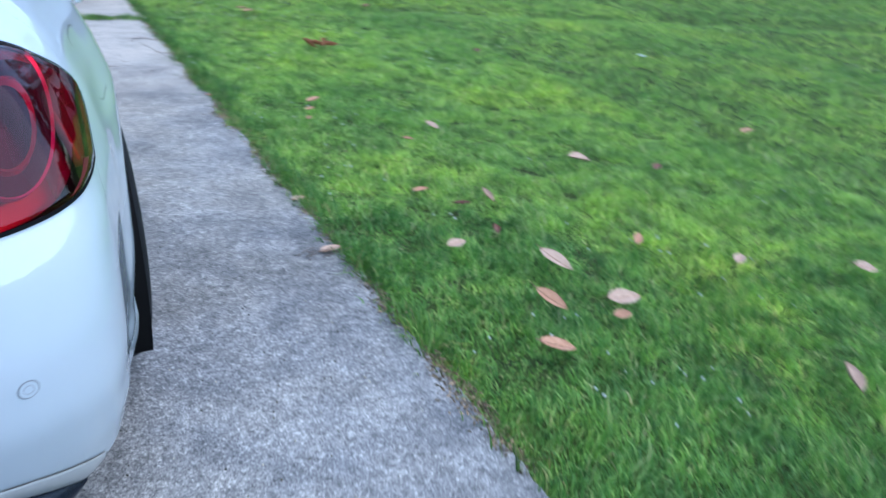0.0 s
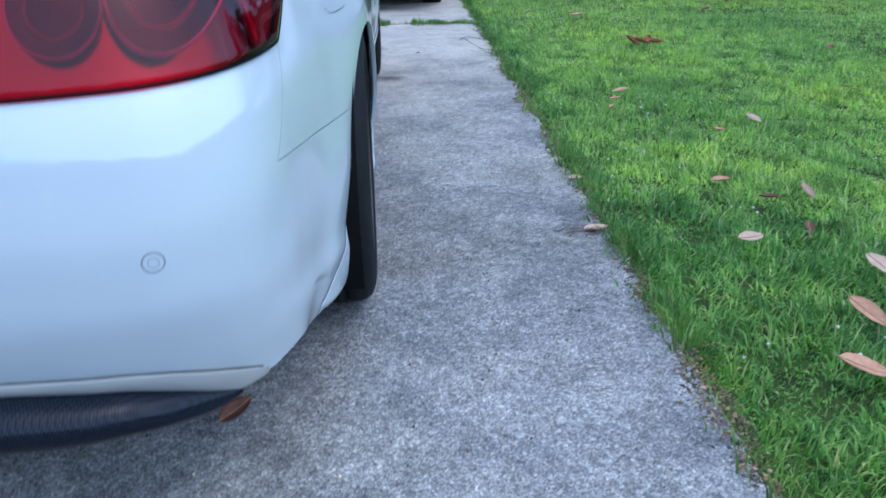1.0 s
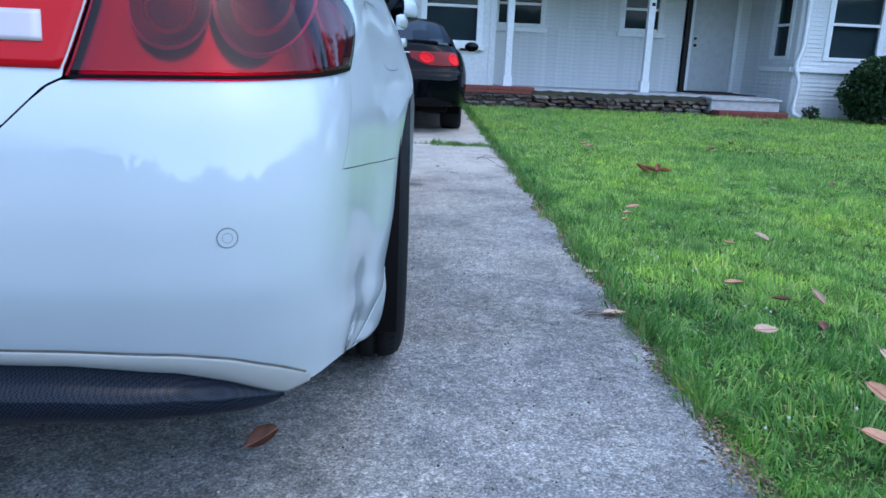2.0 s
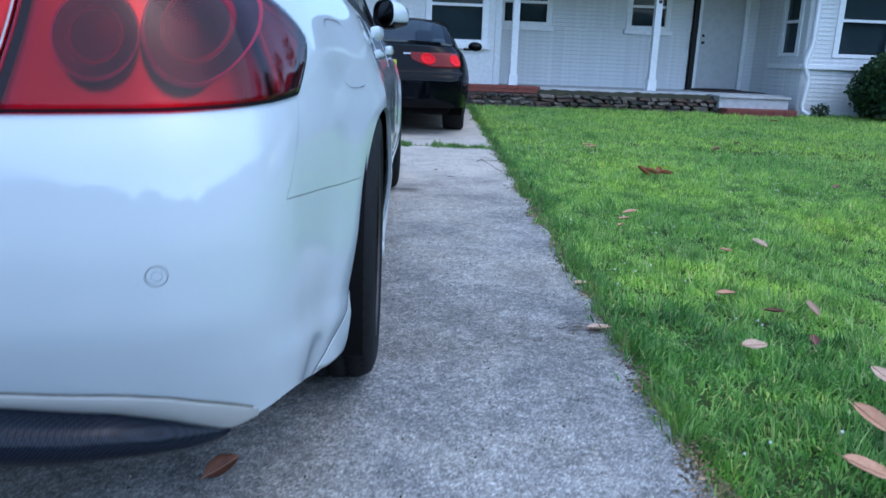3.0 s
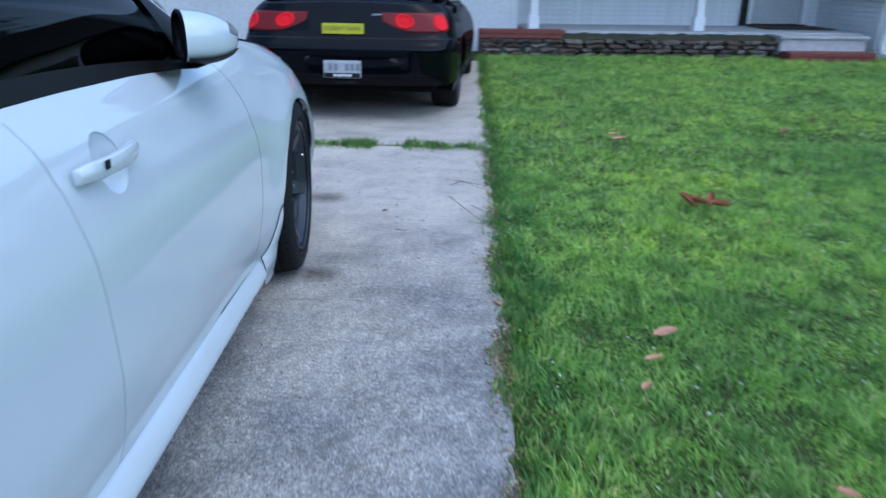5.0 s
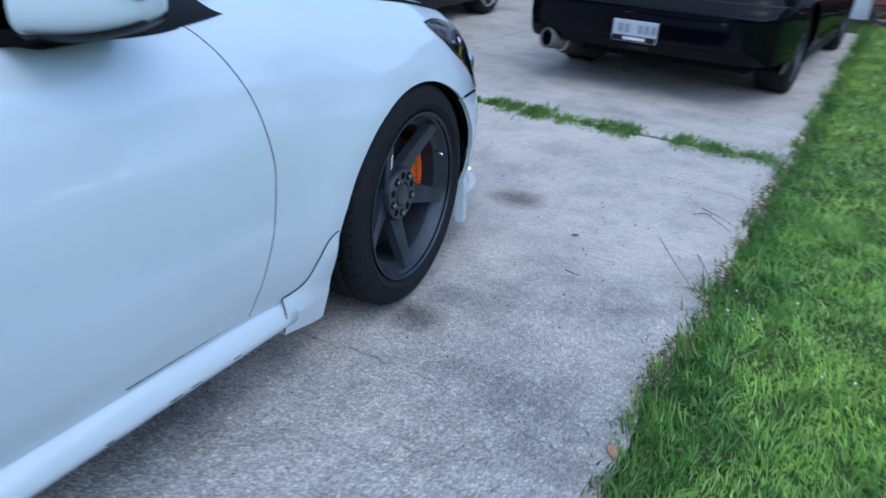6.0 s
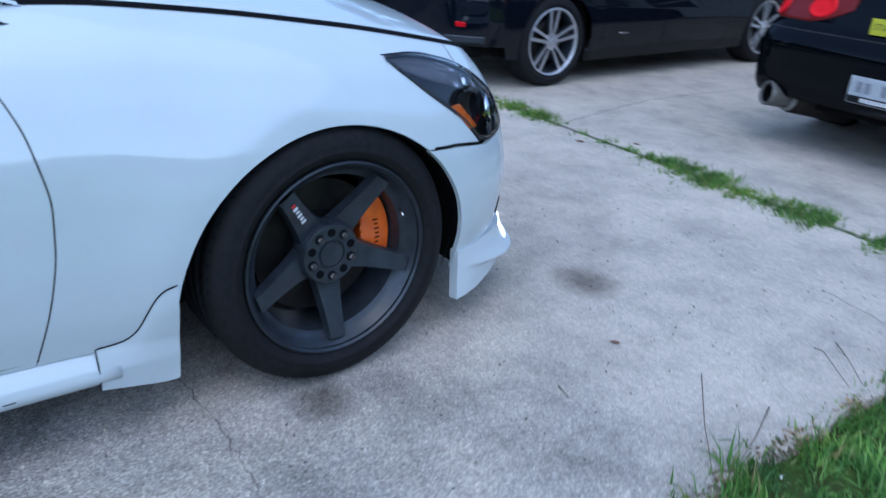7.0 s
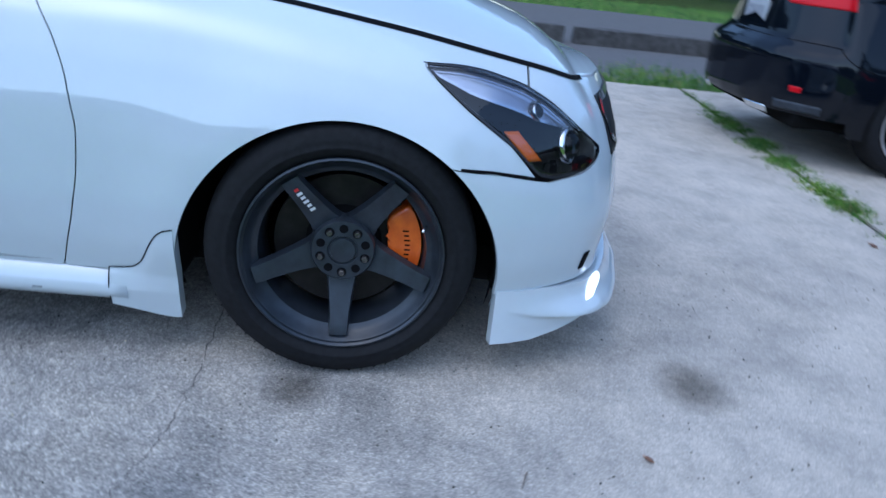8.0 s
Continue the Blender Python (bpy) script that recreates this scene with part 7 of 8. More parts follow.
# ---------------------------------------------------------------- grass
def blades(name, spots, length, width, mat, label, seed, lean=0.55, bend=True, parent=None):
    """Grass as one mesh: bent, tapered blades at the given (x, y, z) spots."""
    rg = np.random.default_rng(seed)
    n = len(spots)
    p = np.asarray(spots, float)
    ang = rg.uniform(0, 2 * np.pi, n)
    face = ang + rg.normal(0, 0.6, n) + np.pi / 2
    clump = np.array([noise.noise(Vector((x * 5.5, y * 5.5, 1.5))) + 0.6 * noise.noise(Vector((x * 13, y * 13, 6.5))) for x, y, z in p.tolist()])
    swirl = np.array([noise.noise(Vector((x * 7, y * 7, 11.0))) for x, y, z in p.tolist()])
    ang = ang * 0.55 + swirl * 7.0
    L = length * rg.uniform(0.55, 1.25, n) * np.clip(0.95 + 0.75 * clump, 0.4, 1.8)
    W = width * rg.uniform(0.7, 1.3, n)
    tilt = np.abs(rg.normal(0, lean, n)) + 0.12
    dx, dy = np.cos(ang), np.sin(ang)
    sx, sy = np.cos(face) * W / 2, np.sin(face) * W / 2
    base_l = p + np.stack([-sx, -sy, np.zeros(n)], 1)
    base_r = p + np.stack([sx, sy, np.zeros(n)], 1)
    mid = p + np.stack([dx * L * 0.5 * np.sin(tilt * 0.6), dy * L * 0.5 * np.sin(tilt * 0.6), L * 0.5 * np.cos(tilt * 0.6)], 1)
    tip = mid + np.stack([dx * L * 0.5 * np.sin(np.minimum(tilt * 1.7, 1.7)), dy * L * 0.5 * np.sin(np.minimum(tilt * 1.7, 1.7)), L * 0.5 * np.cos(np.minimum(tilt * 1.7, 1.7))], 1)
    if bend:
        ml, mr = mid - np.stack([sx, sy, 0 * sx], 1) * 0.8, mid + np.stack([sx, sy, 0 * sx], 1) * 0.8
        co = np.stack([base_l, base_r, mr, ml, tip], 1).reshape(-1, 3)
        k = 5 * np.arange(n)[:, None]
        loops = np.concatenate([k + np.array([[0, 1, 2, 3]]), k + np.array([[3, 2, 4]])], 1).reshape(-1)
        starts = np.stack([7 * np.arange(n), 7 * np.arange(n) + 4], 1).reshape(-1)
    else:
        co = np.stack([base_l, base_r, tip], 1).reshape(-1, 3)
        loops = np.arange(3 * n)
        starts = 3 * np.arange(n)
    me = bpy.data.meshes.new(name)
    me.vertices.add(len(co))
    me.vertices.foreach_set("co", co.astype(np.float32).ravel())
    me.loops.add(len(loops))
    me.loops.foreach_set("vertex_index", loops.astype(np.int32))
    me.polygons.add(len(starts))
    me.polygons.foreach_set("loop_start", starts.astype(np.int32))
    me.update(calc_edges=True)
    me.validate()
    me.materials.append(mat)
    ob = new(name, me)
    if parent:
        ob.parent = parent
    return tagged(ob, label, "grass", kind="stuff")


def scatter(x0, x1, y0, y1, per_m2, seed, keep):
    rg = np.random.default_rng(seed)
    n = int((x1 - x0) * (y1 - y0) * per_m2)
    xs = rg.uniform(x0, x1, n)
    ys = rg.uniform(y0, y1, n)
    out = []
    for x, y in zip(xs.tolist(), ys.tolist()):
        if keep(x, y):
            out.append((x, y, soil(x, y) - 0.004))
    return out


def lawn(x, y):
    if x < edge_x(y) + 0.015 or (y > 11.68 and x < 7.3) or (y > 11.25 and 5.75 < x < 7.2) or y > 11.86:
        return False
    d = x - edge_x(y)
    c = 0.6 * noise.noise(Vector((x * 2.6, y * 2.6, 2))) + 0.9 * noise.noise(Vector((x * 11, y * 11, 4)))
    return c > (-0.62 if d > 0.12 else -0.40 - 0.3 * d)


GREEN = leafy("lawn_grass", [(0.0, (0.072, 0.185, 0.047)), (0.35, (0.132, 0.292, 0.068)), (0.7, (0.212, 0.400, 0.094)), (0.93, (0.36, 0.52, 0.17)), (1.0, (0.50, 0.48, 0.25))], 0.5, 0.42)
WEED = leafy("edge_weed", [(0.0, (0.058, 0.145, 0.036)), (0.6, (0.115, 0.245, 0.050)), (0.88, (0.20, 0.32, 0.08)), (1.0, (0.30, 0.22, 0.11))], 0.5, 0.35)
# Paler grass; its colour also lifts distant blades that the light leaves dark.
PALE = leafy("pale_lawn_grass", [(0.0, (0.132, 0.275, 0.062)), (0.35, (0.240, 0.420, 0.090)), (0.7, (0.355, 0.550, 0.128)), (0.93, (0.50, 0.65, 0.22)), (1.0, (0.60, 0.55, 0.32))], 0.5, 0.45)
near = scatter(0.55, 3.6, -1.7, 4.6, 11000, 11, lawn)


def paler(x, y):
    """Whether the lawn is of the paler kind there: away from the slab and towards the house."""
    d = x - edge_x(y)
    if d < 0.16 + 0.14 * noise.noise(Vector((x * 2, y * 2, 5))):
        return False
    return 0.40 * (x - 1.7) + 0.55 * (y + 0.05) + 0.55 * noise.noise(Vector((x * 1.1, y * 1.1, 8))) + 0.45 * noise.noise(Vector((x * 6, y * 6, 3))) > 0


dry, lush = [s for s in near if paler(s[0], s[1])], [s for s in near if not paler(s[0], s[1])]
blades("lawn_near", lush, 0.060, 0.0058, GREEN, "lush dark green lawn beside the driveway", 21, 1.15)
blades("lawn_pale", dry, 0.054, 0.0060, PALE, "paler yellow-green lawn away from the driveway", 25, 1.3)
mid = scatter(0.7, 3.6, 4.6, 11.9, 5200, 12, lawn) + scatter(3.6, 7.0, -1.7, 7.5, 4200, 13, lawn)
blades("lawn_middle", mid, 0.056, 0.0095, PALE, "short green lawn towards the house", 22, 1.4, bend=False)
far = scatter(3.6, 10.0, 7.5, 11.9, 2600, 14, lawn) + scatter(7.0, 17.0, -7.0, 7.5, 1100, 15, lawn) + scatter(0.3, 7.0, -7.0, -1.7, 1500, 17, lawn)
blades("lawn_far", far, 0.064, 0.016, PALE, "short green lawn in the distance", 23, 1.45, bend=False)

# longer weeds along the edge of the slab, in the joint and by the kerb
rg = random.Random(9)
edge_spots = []
for i in range(15000):
    y = rg.uniform(-1.8, 11.4)
    lush = noise.noise(Vector((0, y * 1.7, 9))) + 0.6 * noise.noise(Vector((0, y * 6.0, 3)))
    if lush + rg.uniform(-0.5, 0.5) < -0.12:
        continue
    x = edge_x(y) + rg.gauss(0.022, 0.030)
    edge_spots.append((x, y, max(soil(x, y) + 0.015, -0.012 if x < edge_x(y) else -1)))
blades("edge_grass", edge_spots, 0.070, 0.0056, WEED, "grass hanging over the driveway edge", 31, 0.95)
JOINT = speckled("sandy_joint", (0.15, 0.135, 0.105), (0.06, 0.055, 0.042), 40, 0.95, bumps=0.5)
solid("slab_joint", sheet(lambda u, v: (-5.2 + 6.2 * u, joint_y(-5.2 + 6.2 * u) - 0.042 + 0.085 * v, -0.010 + 0.006 * noise.noise(Vector((u * 60, v * 3, 2)))), 90, 3), JOINT, "sandy soil in the joint between the slabs", "joint", kind="structure", smooth=True)
joint_spots = []
runs = [(-5.0, -4.2, 0.5), (-4.2, -2.5, 1.8), (-2.5, -1.7, 1.6), (-1.7, -1.22, 0.9), (-1.22, -0.84, 1.2), (-0.84, -0.27, 3.6), (-0.27, 0.16, 2.6), (0.16, 0.36, 0.25), (0.36, 1.0, 1.6)]
for a, b, dens in runs:
    for i in range(int((b - a) * 2200 * dens)):
        x = rg.uniform(a, b)
        y = joint_y(x) + rg.gauss(0, 0.036 * (0.5 + 0.7 * min(dens, 2.0)))
        if noise.noise(Vector((x * 6.5, 0.3, 3))) + 0.5 * noise.noise(Vector((x * 19, 0.3, 3))) + rg.uniform(-0.3, 0.3) < (-0.05 if dens < 1.3 else -0.24):
            continue
        joint_spots.append((x, y, -0.01))
blades("joint_grass", joint_spots, 0.047, 0.0055, WEED, "tufts of grass growing in the slab joint", 32, 1.0)
patch = []
for i in range(5200):
    y = rg.uniform(3.9, 7.4)
    w = 0.50 * math.exp(-((y - 5.6) / 0.7) ** 2) + 0.12
    x = -5.14 - abs(rg.gauss(0, w))
    patch.append((x, y, -0.03))
blades("verge_grass", patch, 0.085, 0.009, WEED, "rough grass patch beside the asphalt", 33, 0.7)
stones = scatter(-18, -14.1, -6, 20, 320, 16, lambda x, y: True)
blades("far_verge", stones, 0.09, 0.014, GREEN, "grass strip beyond the asphalt lane", 34, bend=False)

# clover heads
spots = [s for s in near if noise.noise(Vector((s[0] * 1.3, s[1] * 1.3, 7))) > 0.12][::380]
bm = bmesh.new()
CLOVER = material("clover_white", (0.62, 0.64, 0.58), 0.8)[0]
far_clover = [s for s in mid if noise.noise(Vector((s[0] * 0.8, s[1] * 0.8, 7))) > 0.05][::170]
for x, y, z in spots + far_clover:
    bmesh.ops.create_icosphere(bm, subdivisions=1, radius=rg.uniform(0.003, 0.0055), matrix=Matrix.Translation((x, y, z + rg.uniform(0.045, 0.062))))
tagged(solid("clover", bm, CLOVER, "tiny white clover heads in the lawn", "flowers", kind="stuff"))

# small dark crumbs of soil and litter along the edge
LITTER = leafy("litter", [(0.0, (0.06, 0.046, 0.034)), (0.5, (0.15, 0.11, 0.075)), (0.9, (0.26, 0.19, 0.13)), (1.0, (0.45, 0.33, 0.23))], 0.9, 0.0)
lv, lf = [], []
for i in range(14000):
    y = rg.uniform(-1.6, 6.0)
    bare = noise.noise(Vector((1, y * 2.2, 3))) + 0.5 * noise.noise(Vector((1, y * 7.0, 3)))
    if bare + rg.uniform(-0.4, 0.4) < 0.05:
        continue
    x = edge_x(y) + rg.gauss(-0.004, 0.014 + 0.022 * max(0.0, bare))
    if x > edge_x(y) + 0.035:
        continue
    s = rg.uniform(0.0015, 0.0065)
    a = rg.uniform(0, math.pi)
    z = 0.001 if x < edge_x(y) - 0.01 else -0.012 + rg.uniform(0, 0.01)
    ux, uy, q = math.cos(a) * s * rg.uniform(1, 1.9), math.sin(a) * s * rg.uniform(1, 1.9), s * rg.uniform(0.4, 0.9)
    n = len(lv)
    lv += [(x + ux, y + uy, z), (x - q * math.sin(a), y + q * math.cos(a), z), (x - ux, y - uy, z), (x + q * math.sin(a), y - q * math.cos(a), z), (x, y, z + s * 0.7)]
    lf += [(n, n + 1, n + 4), (n + 1, n + 2, n + 4), (n + 2, n + 3, n + 4), (n + 3, n, n + 4)]
me = bpy.data.meshes.new("edge_litter")
me.from_pydata(lv, [], lf)
me.materials.append(LITTER)
tagged(new("edge_litter", me), "crumbs of soil and plant litter along the driveway edge", "litter", kind="stuff")
bm = bmesh.new()
GRIT = leafy("grit", [(0.0, (0.03, 0.03, 0.03)), (0.6, (0.10, 0.095, 0.09)), (1.0, (0.5, 0.49, 0.47))], 0.9, 0.0)
for i in range(1500):
    x, y = rg.uniform(-0.9, 0.9), rg.uniform(-1.6, 5.2)
    if x > edge_x(y):
        continue
    s = rg.uniform(0.0012, 0.0034)
    bmesh.ops.create_icosphere(bm, subdivisions=1, radius=s, matrix=Matrix.Translation((x, y, s * 0.4)))
solid("grit", bm, GRIT, "scattered grit on the concrete", "grit", kind="stuff")

# ---------------------------------------------------------------- fallen leaves and twigs
TAN = speckled("dry_leaf_tan", (0.56, 0.315, 0.185), (0.42, 0.20, 0.105), 50, 0.75)
RUST = speckled("dry_leaf_rust", (0.42, 0.15, 0.065), (0.26, 0.09, 0.04), 40, 0.75)
PINKISH = speckled("dry_leaf_pale", (0.58, 0.40, 0.285), (0.43, 0.28, 0.185), 50, 0.75)
BROWN = speckled("dry_leaf_brown", (0.22, 0.085, 0.045), (0.11, 0.045, 0.028), 40, 0.7)
VEIN = speckled("leaf_vein", (0.44, 0.26, 0.17), (0.36, 0.2, 0.12), 40, 0.8)


def fallen_leaf(x, y, z, length, share, turn, mat, label, curl=0.3, tip=0.0, roll=0.0, lean=0.0):
    """A dry leaf: a cupped blade with a midrib and a stalk."""
    leaf = new("fallen_leaf")
    leaf.matrix_basis = pose(x, y, z, lean) @ pose(0, 0, 0, roll, tip, turn)
    tagged(leaf, label, "leaf", "fallen leaves")

    def f(u, v):
        w = share * length / 2 * math.sin(math.pi * min(1, u ** 0.85)) ** 0.7
        q = 2 * v - 1
        return ((u - 0.5) * length, q * w * math.cos(curl * abs(q)), abs(q) ** 1.5 * w * math.sin(curl) + 0.10 * curl * length * (2 * u - 1) ** 2 + 0.02 * length * noise.noise(Vector((u * 5, v * 4, x * 9))))
    bm = sheet(lambda u, v: f(0.015 + 0.97 * u, v), 14, 8)
    sheet(lambda u, v: Vector(f(0.015 + 0.97 * u, 1 - v)) - Vector((0, 0, 0.0012)), 14, 8, bm)
    part("blade", bm, mat, leaf, smooth=False)
    st = tube(bmesh.new(), [Vector(f(1 - i / 8, 0.5)) + Vector((0, 0, 0.0010)) for i in range(9)] + [Vector(f(0, 0.5)) - Vector((0.16 * length, -0.01 * length, -0.004))], 0.0011, 5)
    part("midrib", st, VEIN, leaf)
    return leaf


def on_lawn(x, y, up=0.045):
    return soil(x, y) + up


pale = "pale dry leaf lying on the grass"
for x, y, ln, sh, tu, mat, lab, cu in (
        (0.763, 0.733, 0.062, 0.75, 20, PINKISH, "small pale dry leaf on the edge of the concrete", 0.3),
        (0.705, 0.245, 0.085, 0.55, 15, PINKISH, "pale dry leaf on the driveway edge", 0.35)):
    fallen_leaf(x, y, 0.006, ln, sh, tu, mat, lab, cu)
for x, y, ln, sh, tu, mat, lab, cu in (
        (1.88, 1.62, 0.100, 0.55, -78, PINKISH, pale, 0.3), (1.157, 0.137, 0.085, 0.5, 10, PINKISH, pale, 0.3), (1.31, 2.05, 0.075, 0.4, 25, TAN, "small tan dry leaf on the grass", 0.4),
        (1.447, -0.088, 0.140, 0.52, -72, PINKISH, "large pale dry leaf on the grass", 0.25), (1.232, -0.342, 0.115, 0.45, -62, TAN, "tan dry leaf on the grass", 0.4),
        (1.492, -0.407, 0.130, 0.50, -8, PINKISH, "large pale dry leaf on the grass", 0.25), (1.069, -0.584, 0.115, 0.48, -22, TAN, "tan dry leaf on the grass", 0.3),
        (2.37, 0.90, 0.11, 0.95, -30, PINKISH, "broad pale dry leaf on the grass", 0.4), (1.40, -0.50, 0.06, 0.6, -20, TAN, "small tan dry leaf on the grass", 0.4),
        (1.91, -0.03, 0.085, 0.5, 40, TAN, "tan dry leaf on the grass", 0.5), (1.39, 0.22, 0.06, 0.6, 70, BROWN, "small brown leaf on the grass", 0.6),
        (1.57, 0.56, 0.085, 0.45, 95, PINKISH, "pale curled leaf on the grass", 0.7), (1.40, 0.50, 0.07, 0.4, -20, BROWN, "brown curled leaf on the grass", 0.7),
        (1.60, 1.38, 0.055, 0.5, -30, TAN, "small tan dry leaf on the grass", 0.5), (1.24, 1.87, 0.06, 0.5, 50, TAN, "small tan dry leaf on the grass", 0.5),
        (1.30, 0.68, 0.07, 0.5, 0, TAN, "small tan dry leaf on the grass", 0.5), (1.40, 2.24, 0.095, 0.5, 22, TAN, "tan dry leaf on the grass", 0.3),
        (1.97, 5.47, 0.12, 0.4, 5, TAN, "tan dry leaf on the grass", 0.4), (2.65, -0.55, 0.09, 0.6, -35, PINKISH, pale, 0.3), (1.82, -1.03, 0.11, 0.55, 60, PINKISH, "pale curled leaf on the grass", 0.7),
        (2.71, 0.67, 0.09, 0.5, 30, BROWN, "brown dry leaf on the grass", 0.5), (3.85, 1.03, 0.10, 0.5, 0, TAN, "tan dry leaf on the grass", 0.4), (2.19, -0.31, 0.08, 0.6, 30, PINKISH, pale, 0.4),
        (3.48, 6.02, 0.11, 0.6, 20, BROWN, "brown dry leaf on the grass", 0.6), (3.82, 6.30, 0.13, 0.6, 70, BROWN, "brown dry leaf on the grass", 0.7), (5.87, 9.62, 0.15, 0.6, 10, TAN, "tan dry leaf on the grass", 0.4),
        (3.32, 3.43, 0.08, 0.6, 40, BROWN, "brown dry leaf on the grass", 0.5), (1.96, 5.63, 0.10, 0.5, 15, TAN, "tan dry leaf on the grass", 0.4)):
    fallen_leaf(x, y, on_lawn(x, y, 0.066 if y < 1.5 else 0.054), ln * 1.04, sh * 1.02, tu, mat, lab, cu, roll=rg.uniform(-10, 10), tip=rg.uniform(-10, 10), lean=rg.uniform(10, 20) if y < 1.5 else 3)
for dx, dy, tu, cu, tp in ((0.0, 0.0, 20, 0.9, 20), (0.07, 0.03, 75, 1.0, -25), (-0.06, 0.02, -40, 0.8, 30), (0.10, -0.05, 10, 0.9, 5)):
    x, y = 2.03 + dx, 3.80 + dy
    fallen_leaf(x, y, on_lawn(x, y, 0.06), 0.13, 0.6, tu, RUST, "curled rust-brown leaf in a small heap on the grass", cu, tp)
fallen_leaf(-0.264, -0.623, 0.026, 0.075, 0.85, 40, BROWN, "curled brown leaf on the concrete behind the car", 1.0, 10, 10, 38)
for x, y, ln in ((0.33, 3.61, 0.030), (-1.31, 5.155, 0.05), (-1.12, 5.42, 0.035), (0.83, 2.44, 0.05)):
    fallen_leaf(x, y, 0.004, ln, 0.5, rg.uniform(0, 180), BROWN if x < 0.5 else TAN, "tiny reddish leaf scrap on the concrete", 0.5)
x, y = 4.80, 3.0
bm = sheet(lambda u, v: (0.07 * (u - 0.5), 0.05 * (v - 0.5), 0.012 * noise.noise(Vector((u * 4, v * 4, 1)))), 8, 8)
bmesh.ops.solidify(bm, geom=bm.faces, thickness=0.001)
solid("paper_scrap", bm, WHITE_MARK, "white scrap of paper on the grass", "litter", at=(x, y, on_lawn(x, y, 0.06)), turn=20)

TWIG = speckled("twig_bark", (0.20, 0.16, 0.12), (0.12, 0.09, 0.07), 40, 0.9)
for pts in ([(0.60, 0.215, 0.008), (0.66, 0.23, 0.010), (0.715, 0.25, 0.012)], [(0.62, 0.25, 0.008), (0.68, 0.24, 0.010), (0.74, 0.215, 0.008)], [(0.70, 4.21, 0.006), (0.78, 4.12, 0.02), (0.88, 4.0, 0.03)],
            [(0.78, 3.71, 0.006), (0.84, 3.55, 0.02), (0.88, 3.42, 0.03)], [(0.66, 3.55, 0.10), (0.76, 3.44, 0.05), (0.86, 3.35, 0.0)], [(0.68, 4.12, 0.004), (0.74, 4.04, 0.05), (0.86, 3.97, 0.02)],
            [(0.40, 3.30, 0.004), (0.46, 3.28, 0.006)], [(0.85, 2.05, 0.01), (0.83, 2.0, 0.09), (0.80, 1.97, 0.16)], [(0.70, -0.05, 0.005), (0.76, -0.06, 0.008)],
            [(0.58, 0.24, 0.004), (0.63, 0.262, 0.016), (0.69, 0.27, 0.006)], [(0.61, 0.20, 0.004), (0.64, 0.245, 0.014), (0.65, 0.285, 0.005)], [(0.66, 0.20, 0.004), (0.72, 0.205, 0.014), (0.78, 0.23, 0.01)]):
    solid("twig", tube(bmesh.new(), pts, 0.0019, 5, 0.5), TWIG, "thin dry stalk at the driveway edge", "twig", "twigs", smooth=True)


# ---------------------------------------------------------------- cracks and stains in the concrete
def crack(pts, width, label, seed):
    rr = random.Random(seed)
    dense = []
    for (a, b), (c, d) in zip(pts, pts[1:]):
        k = max(2, int(math.hypot(c - a, d - b) / 0.018))
        dense += [(a + (c - a) * i / k + rr.gauss(0, 0.004), b + (d - b) * i / k + rr.gauss(0, 0.004)) for i in range(k)]
    bm = bmesh.new()
    last = None
    for i, (x, y) in enumerate(dense):
        q, p = dense[min(i + 1, len(dense) - 1)], dense[max(i - 1, 0)]
        t = Vector((q[0] - p[0], q[1] - p[1], 0))
        if t.length < 1e-6:
            continue
        t.normalize()
        w = width * rr.uniform(0.35, 1.0) * min(1, (i + 1) / 6, (len(dense) - i) / 6)
        n = Vector((-t.y, t.x, 0)) * w / 2
        now = bm.verts.new(Vector((x, y, 0.0008)) + n), bm.verts.new(Vector((x, y, 0.0008)) - n)
        if last:
            bm.faces.new((last[0], last[1], now[1], now[0]))
        last = now
    bmesh.ops.recalc_face_normals(bm, faces=bm.faces)
    return solid("crack", bm, CRACK, label, "crack", kind="structure")


crack([(-0.9, 2.44), (-0.23, 2.46), (0.08, 2.475), (0.29, 2.465), (0.40, 2.45), (0.51, 2.42), (0.62, 2.39), (0.80, 2.37)], 0.0036, "thin crack across the driveway slab", 1)
crack([(-1.68, 5.42), (-1.78, 5.9), (-1.88, 6.45), (-1.86, 7.0), (-1.80, 7.6), (-1.74, 8.6)], 0.010, "dark crack in the far driveway slab", 2)
crack([(0.45, 4.55), (0.70, 4.50), (0.93, 4.42)], 0.004, "short crack near the grass", 3)
crack([(0.30, 6.05), (0.62, 6.0), (0.98, 5.92)], 0.006, "short crack in the far slab", 4)


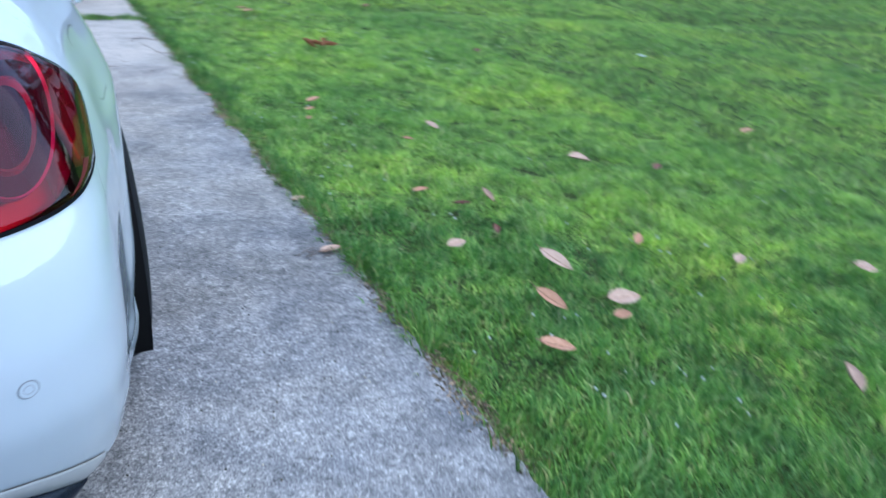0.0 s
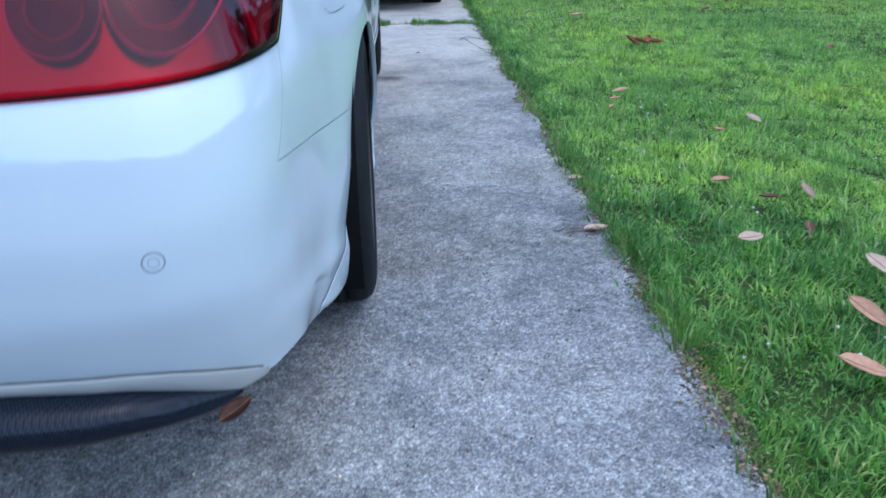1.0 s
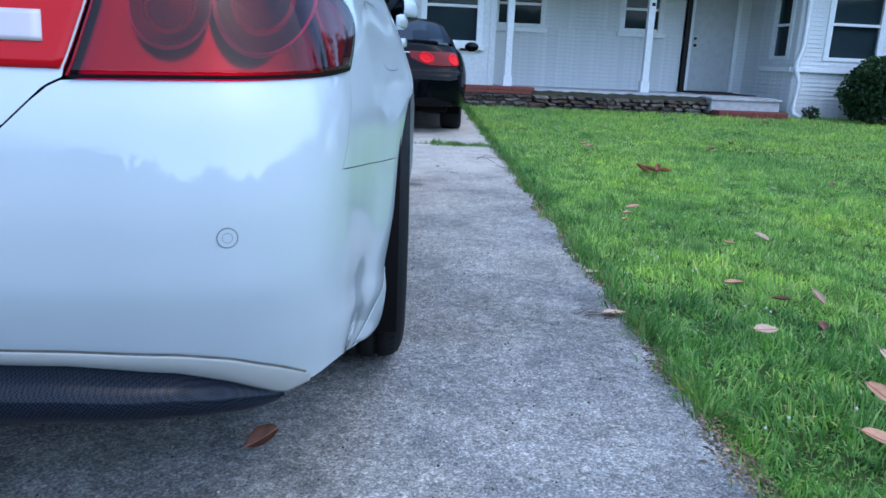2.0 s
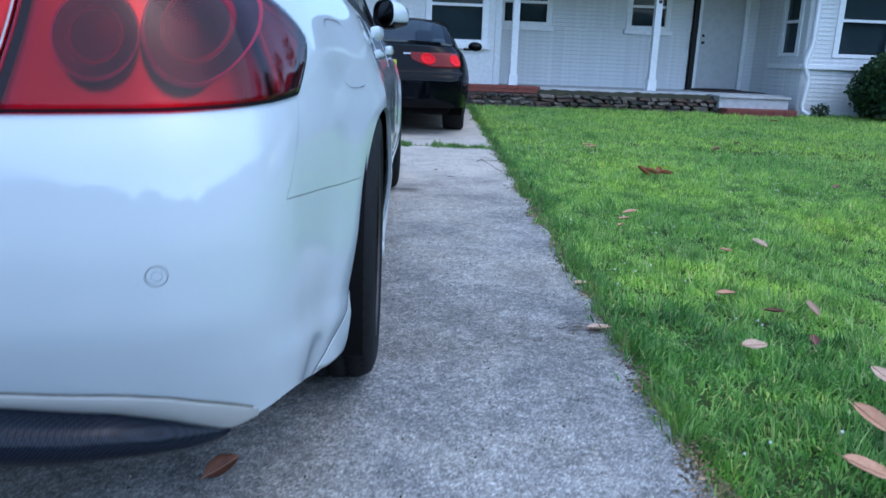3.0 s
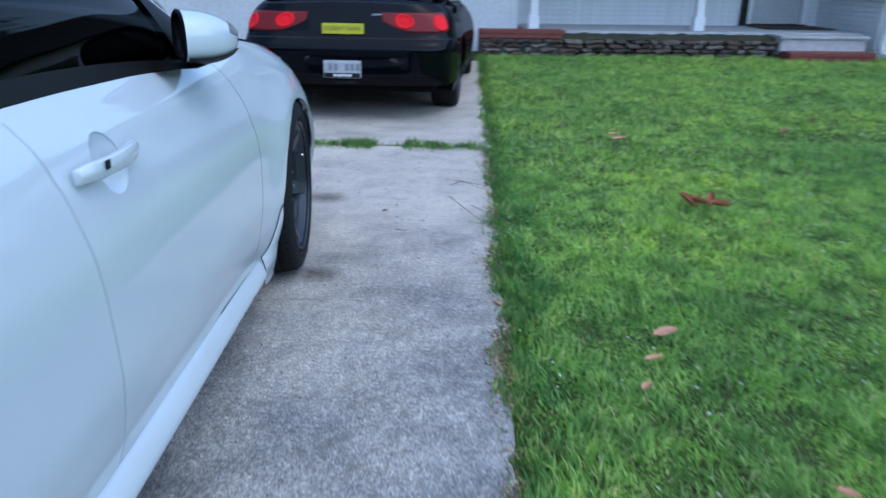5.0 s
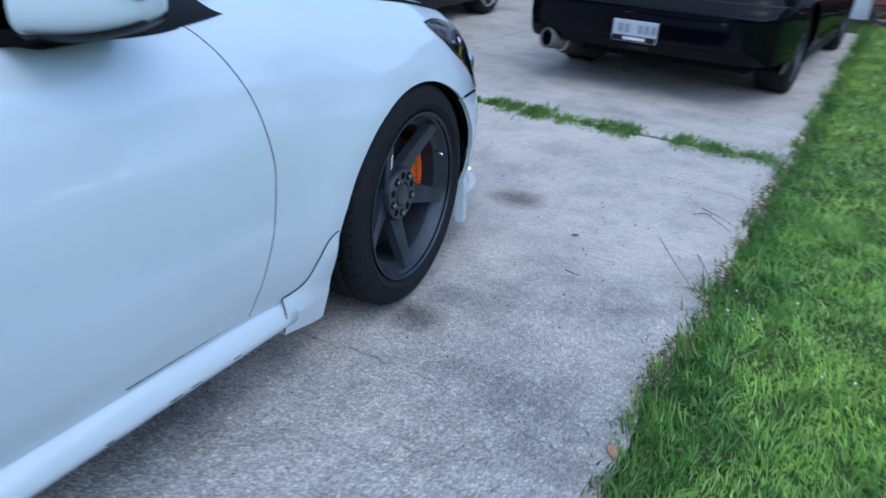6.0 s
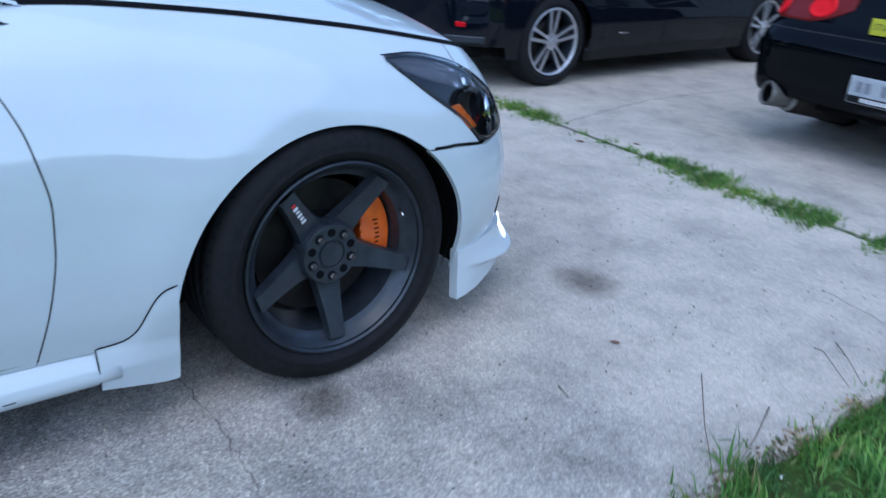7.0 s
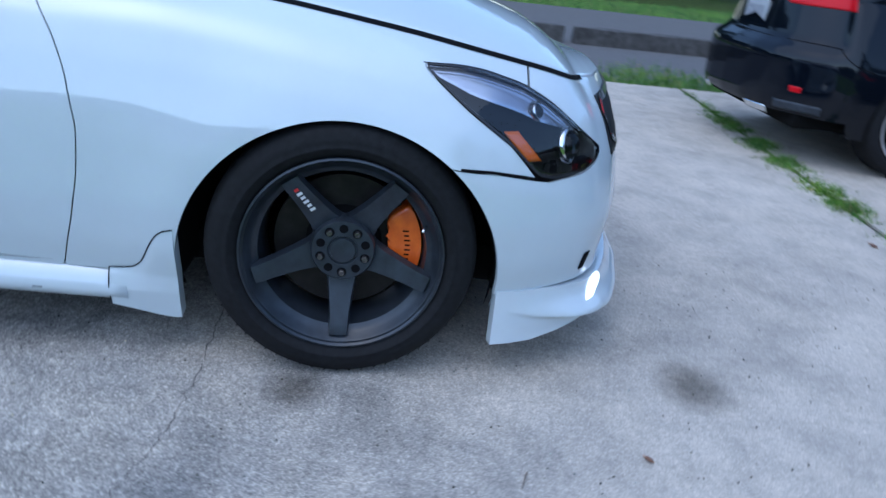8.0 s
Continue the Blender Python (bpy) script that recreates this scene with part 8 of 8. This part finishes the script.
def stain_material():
    """Dark brown mark whose edge fades into the concrete."""
    m, n, l, s = material("soft_brown_patch", (0.10, 0.085, 0.065), 0.8, spec=0.3)
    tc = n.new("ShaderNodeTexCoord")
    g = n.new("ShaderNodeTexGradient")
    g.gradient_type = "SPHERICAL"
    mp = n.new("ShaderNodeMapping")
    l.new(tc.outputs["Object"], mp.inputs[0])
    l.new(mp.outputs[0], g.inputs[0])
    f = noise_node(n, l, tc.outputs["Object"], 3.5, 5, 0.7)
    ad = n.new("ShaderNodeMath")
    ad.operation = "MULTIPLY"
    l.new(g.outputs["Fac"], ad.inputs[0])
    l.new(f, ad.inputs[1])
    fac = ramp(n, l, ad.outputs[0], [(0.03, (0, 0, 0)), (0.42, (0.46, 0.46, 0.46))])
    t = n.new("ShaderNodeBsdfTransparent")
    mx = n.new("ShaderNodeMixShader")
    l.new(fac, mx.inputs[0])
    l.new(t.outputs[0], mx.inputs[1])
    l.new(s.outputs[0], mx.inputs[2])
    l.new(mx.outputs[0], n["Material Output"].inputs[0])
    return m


STAIN = stain_material()
for x, y, r, lab in ((-0.02, 3.84, 0.17, "round dark oil stain on the concrete"), (0.12, 2.73, 0.13, "faint brown patch beside the front wheel")):
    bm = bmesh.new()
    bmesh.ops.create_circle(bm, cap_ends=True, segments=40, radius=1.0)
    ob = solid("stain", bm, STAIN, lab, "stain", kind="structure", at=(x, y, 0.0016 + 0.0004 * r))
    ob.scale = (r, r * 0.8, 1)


# ---------------------------------------------------------------- woods round about, behind the camera
def woods():
    rr = random.Random(77)
    verts, faces = [], []
    places = []
    for i in range(17):
        places.append((-32 + 4.0 * i + rr.uniform(-1, 1), -23 + rr.uniform(-3, 3)))
    for i in range(16):
        places.append((24 + rr.uniform(-2, 3), -17 + 4.0 * i + rr.uniform(-1, 1)))
    for i in range(9):
        places.append((-26 + rr.uniform(-3, 2), -16 + 5.0 * i + rr.uniform(-1, 1)))
    for x, y in places:
        h = rr.choice((7.0, 9.5, 12.0, 15.0)) * rr.uniform(0.9, 1.1) if x < -20 or (x > 20 and y > 13) else rr.uniform(4.2, 5.2)
        r = rr.uniform(2.7, 3.5)
        for k in range(6):
            a = 2 * math.pi * k / 6
            b = 2 * math.pi * (k + 1) / 6
            n = len(verts)
            verts += [(x + 0.25 * math.cos(a), y + 0.25 * math.sin(a), -0.1), (x + 0.25 * math.cos(b), y + 0.25 * math.sin(b), -0.1), (x + 0.1 * math.cos(b), y + 0.1 * math.sin(b), h * 0.7), (x + 0.1 * math.cos(a), y + 0.1 * math.sin(a), h * 0.7)]
            faces.append((n, n + 1, n + 2, n + 3))
        clumps = []
        for _ in range(44):
            d = Vector((rr.gauss(0, 1), rr.gauss(0, 1), rr.gauss(0, 1))).normalized() * rr.uniform(0.3, 1.0) ** 0.5
            clumps.append((x + d.x * r, y + d.y * r, max(0.7, h * 0.5 + d.z * (h * 0.5 - 0.9)), rr.uniform(0.8, 1.4)))
        for cx, cy, cz, cr in clumps:
            for _ in range(70):
                d = Vector((rr.gauss(0, 1), rr.gauss(0, 1), rr.gauss(0, 0.8))).normalized() * cr * rr.uniform(0.5, 1.0)
                u = Vector((rr.gauss(0, 1), rr.gauss(0, 1), rr.gauss(0, 1))).normalized()
                w = u.orthogonal().normalized()
                L, W = rr.uniform(0.30, 0.55), rr.uniform(0.15, 0.28)
                c = Vector((cx, cy, cz)) + d
                n = len(verts)
                verts += [c, c + u * L * 0.5 + w * W, c + u * L, c + u * L * 0.5 - w * W]
                faces.append((n, n + 1, n + 2, n + 3))
    me = bpy.data.meshes.new("woods")
    me.from_pydata(verts, [], faces)
    me.materials.append(BUSH_LEAF)
    return tagged(new("woods", me), "belt of dark green trees round the plot", "trees", kind="stuff")


woods()
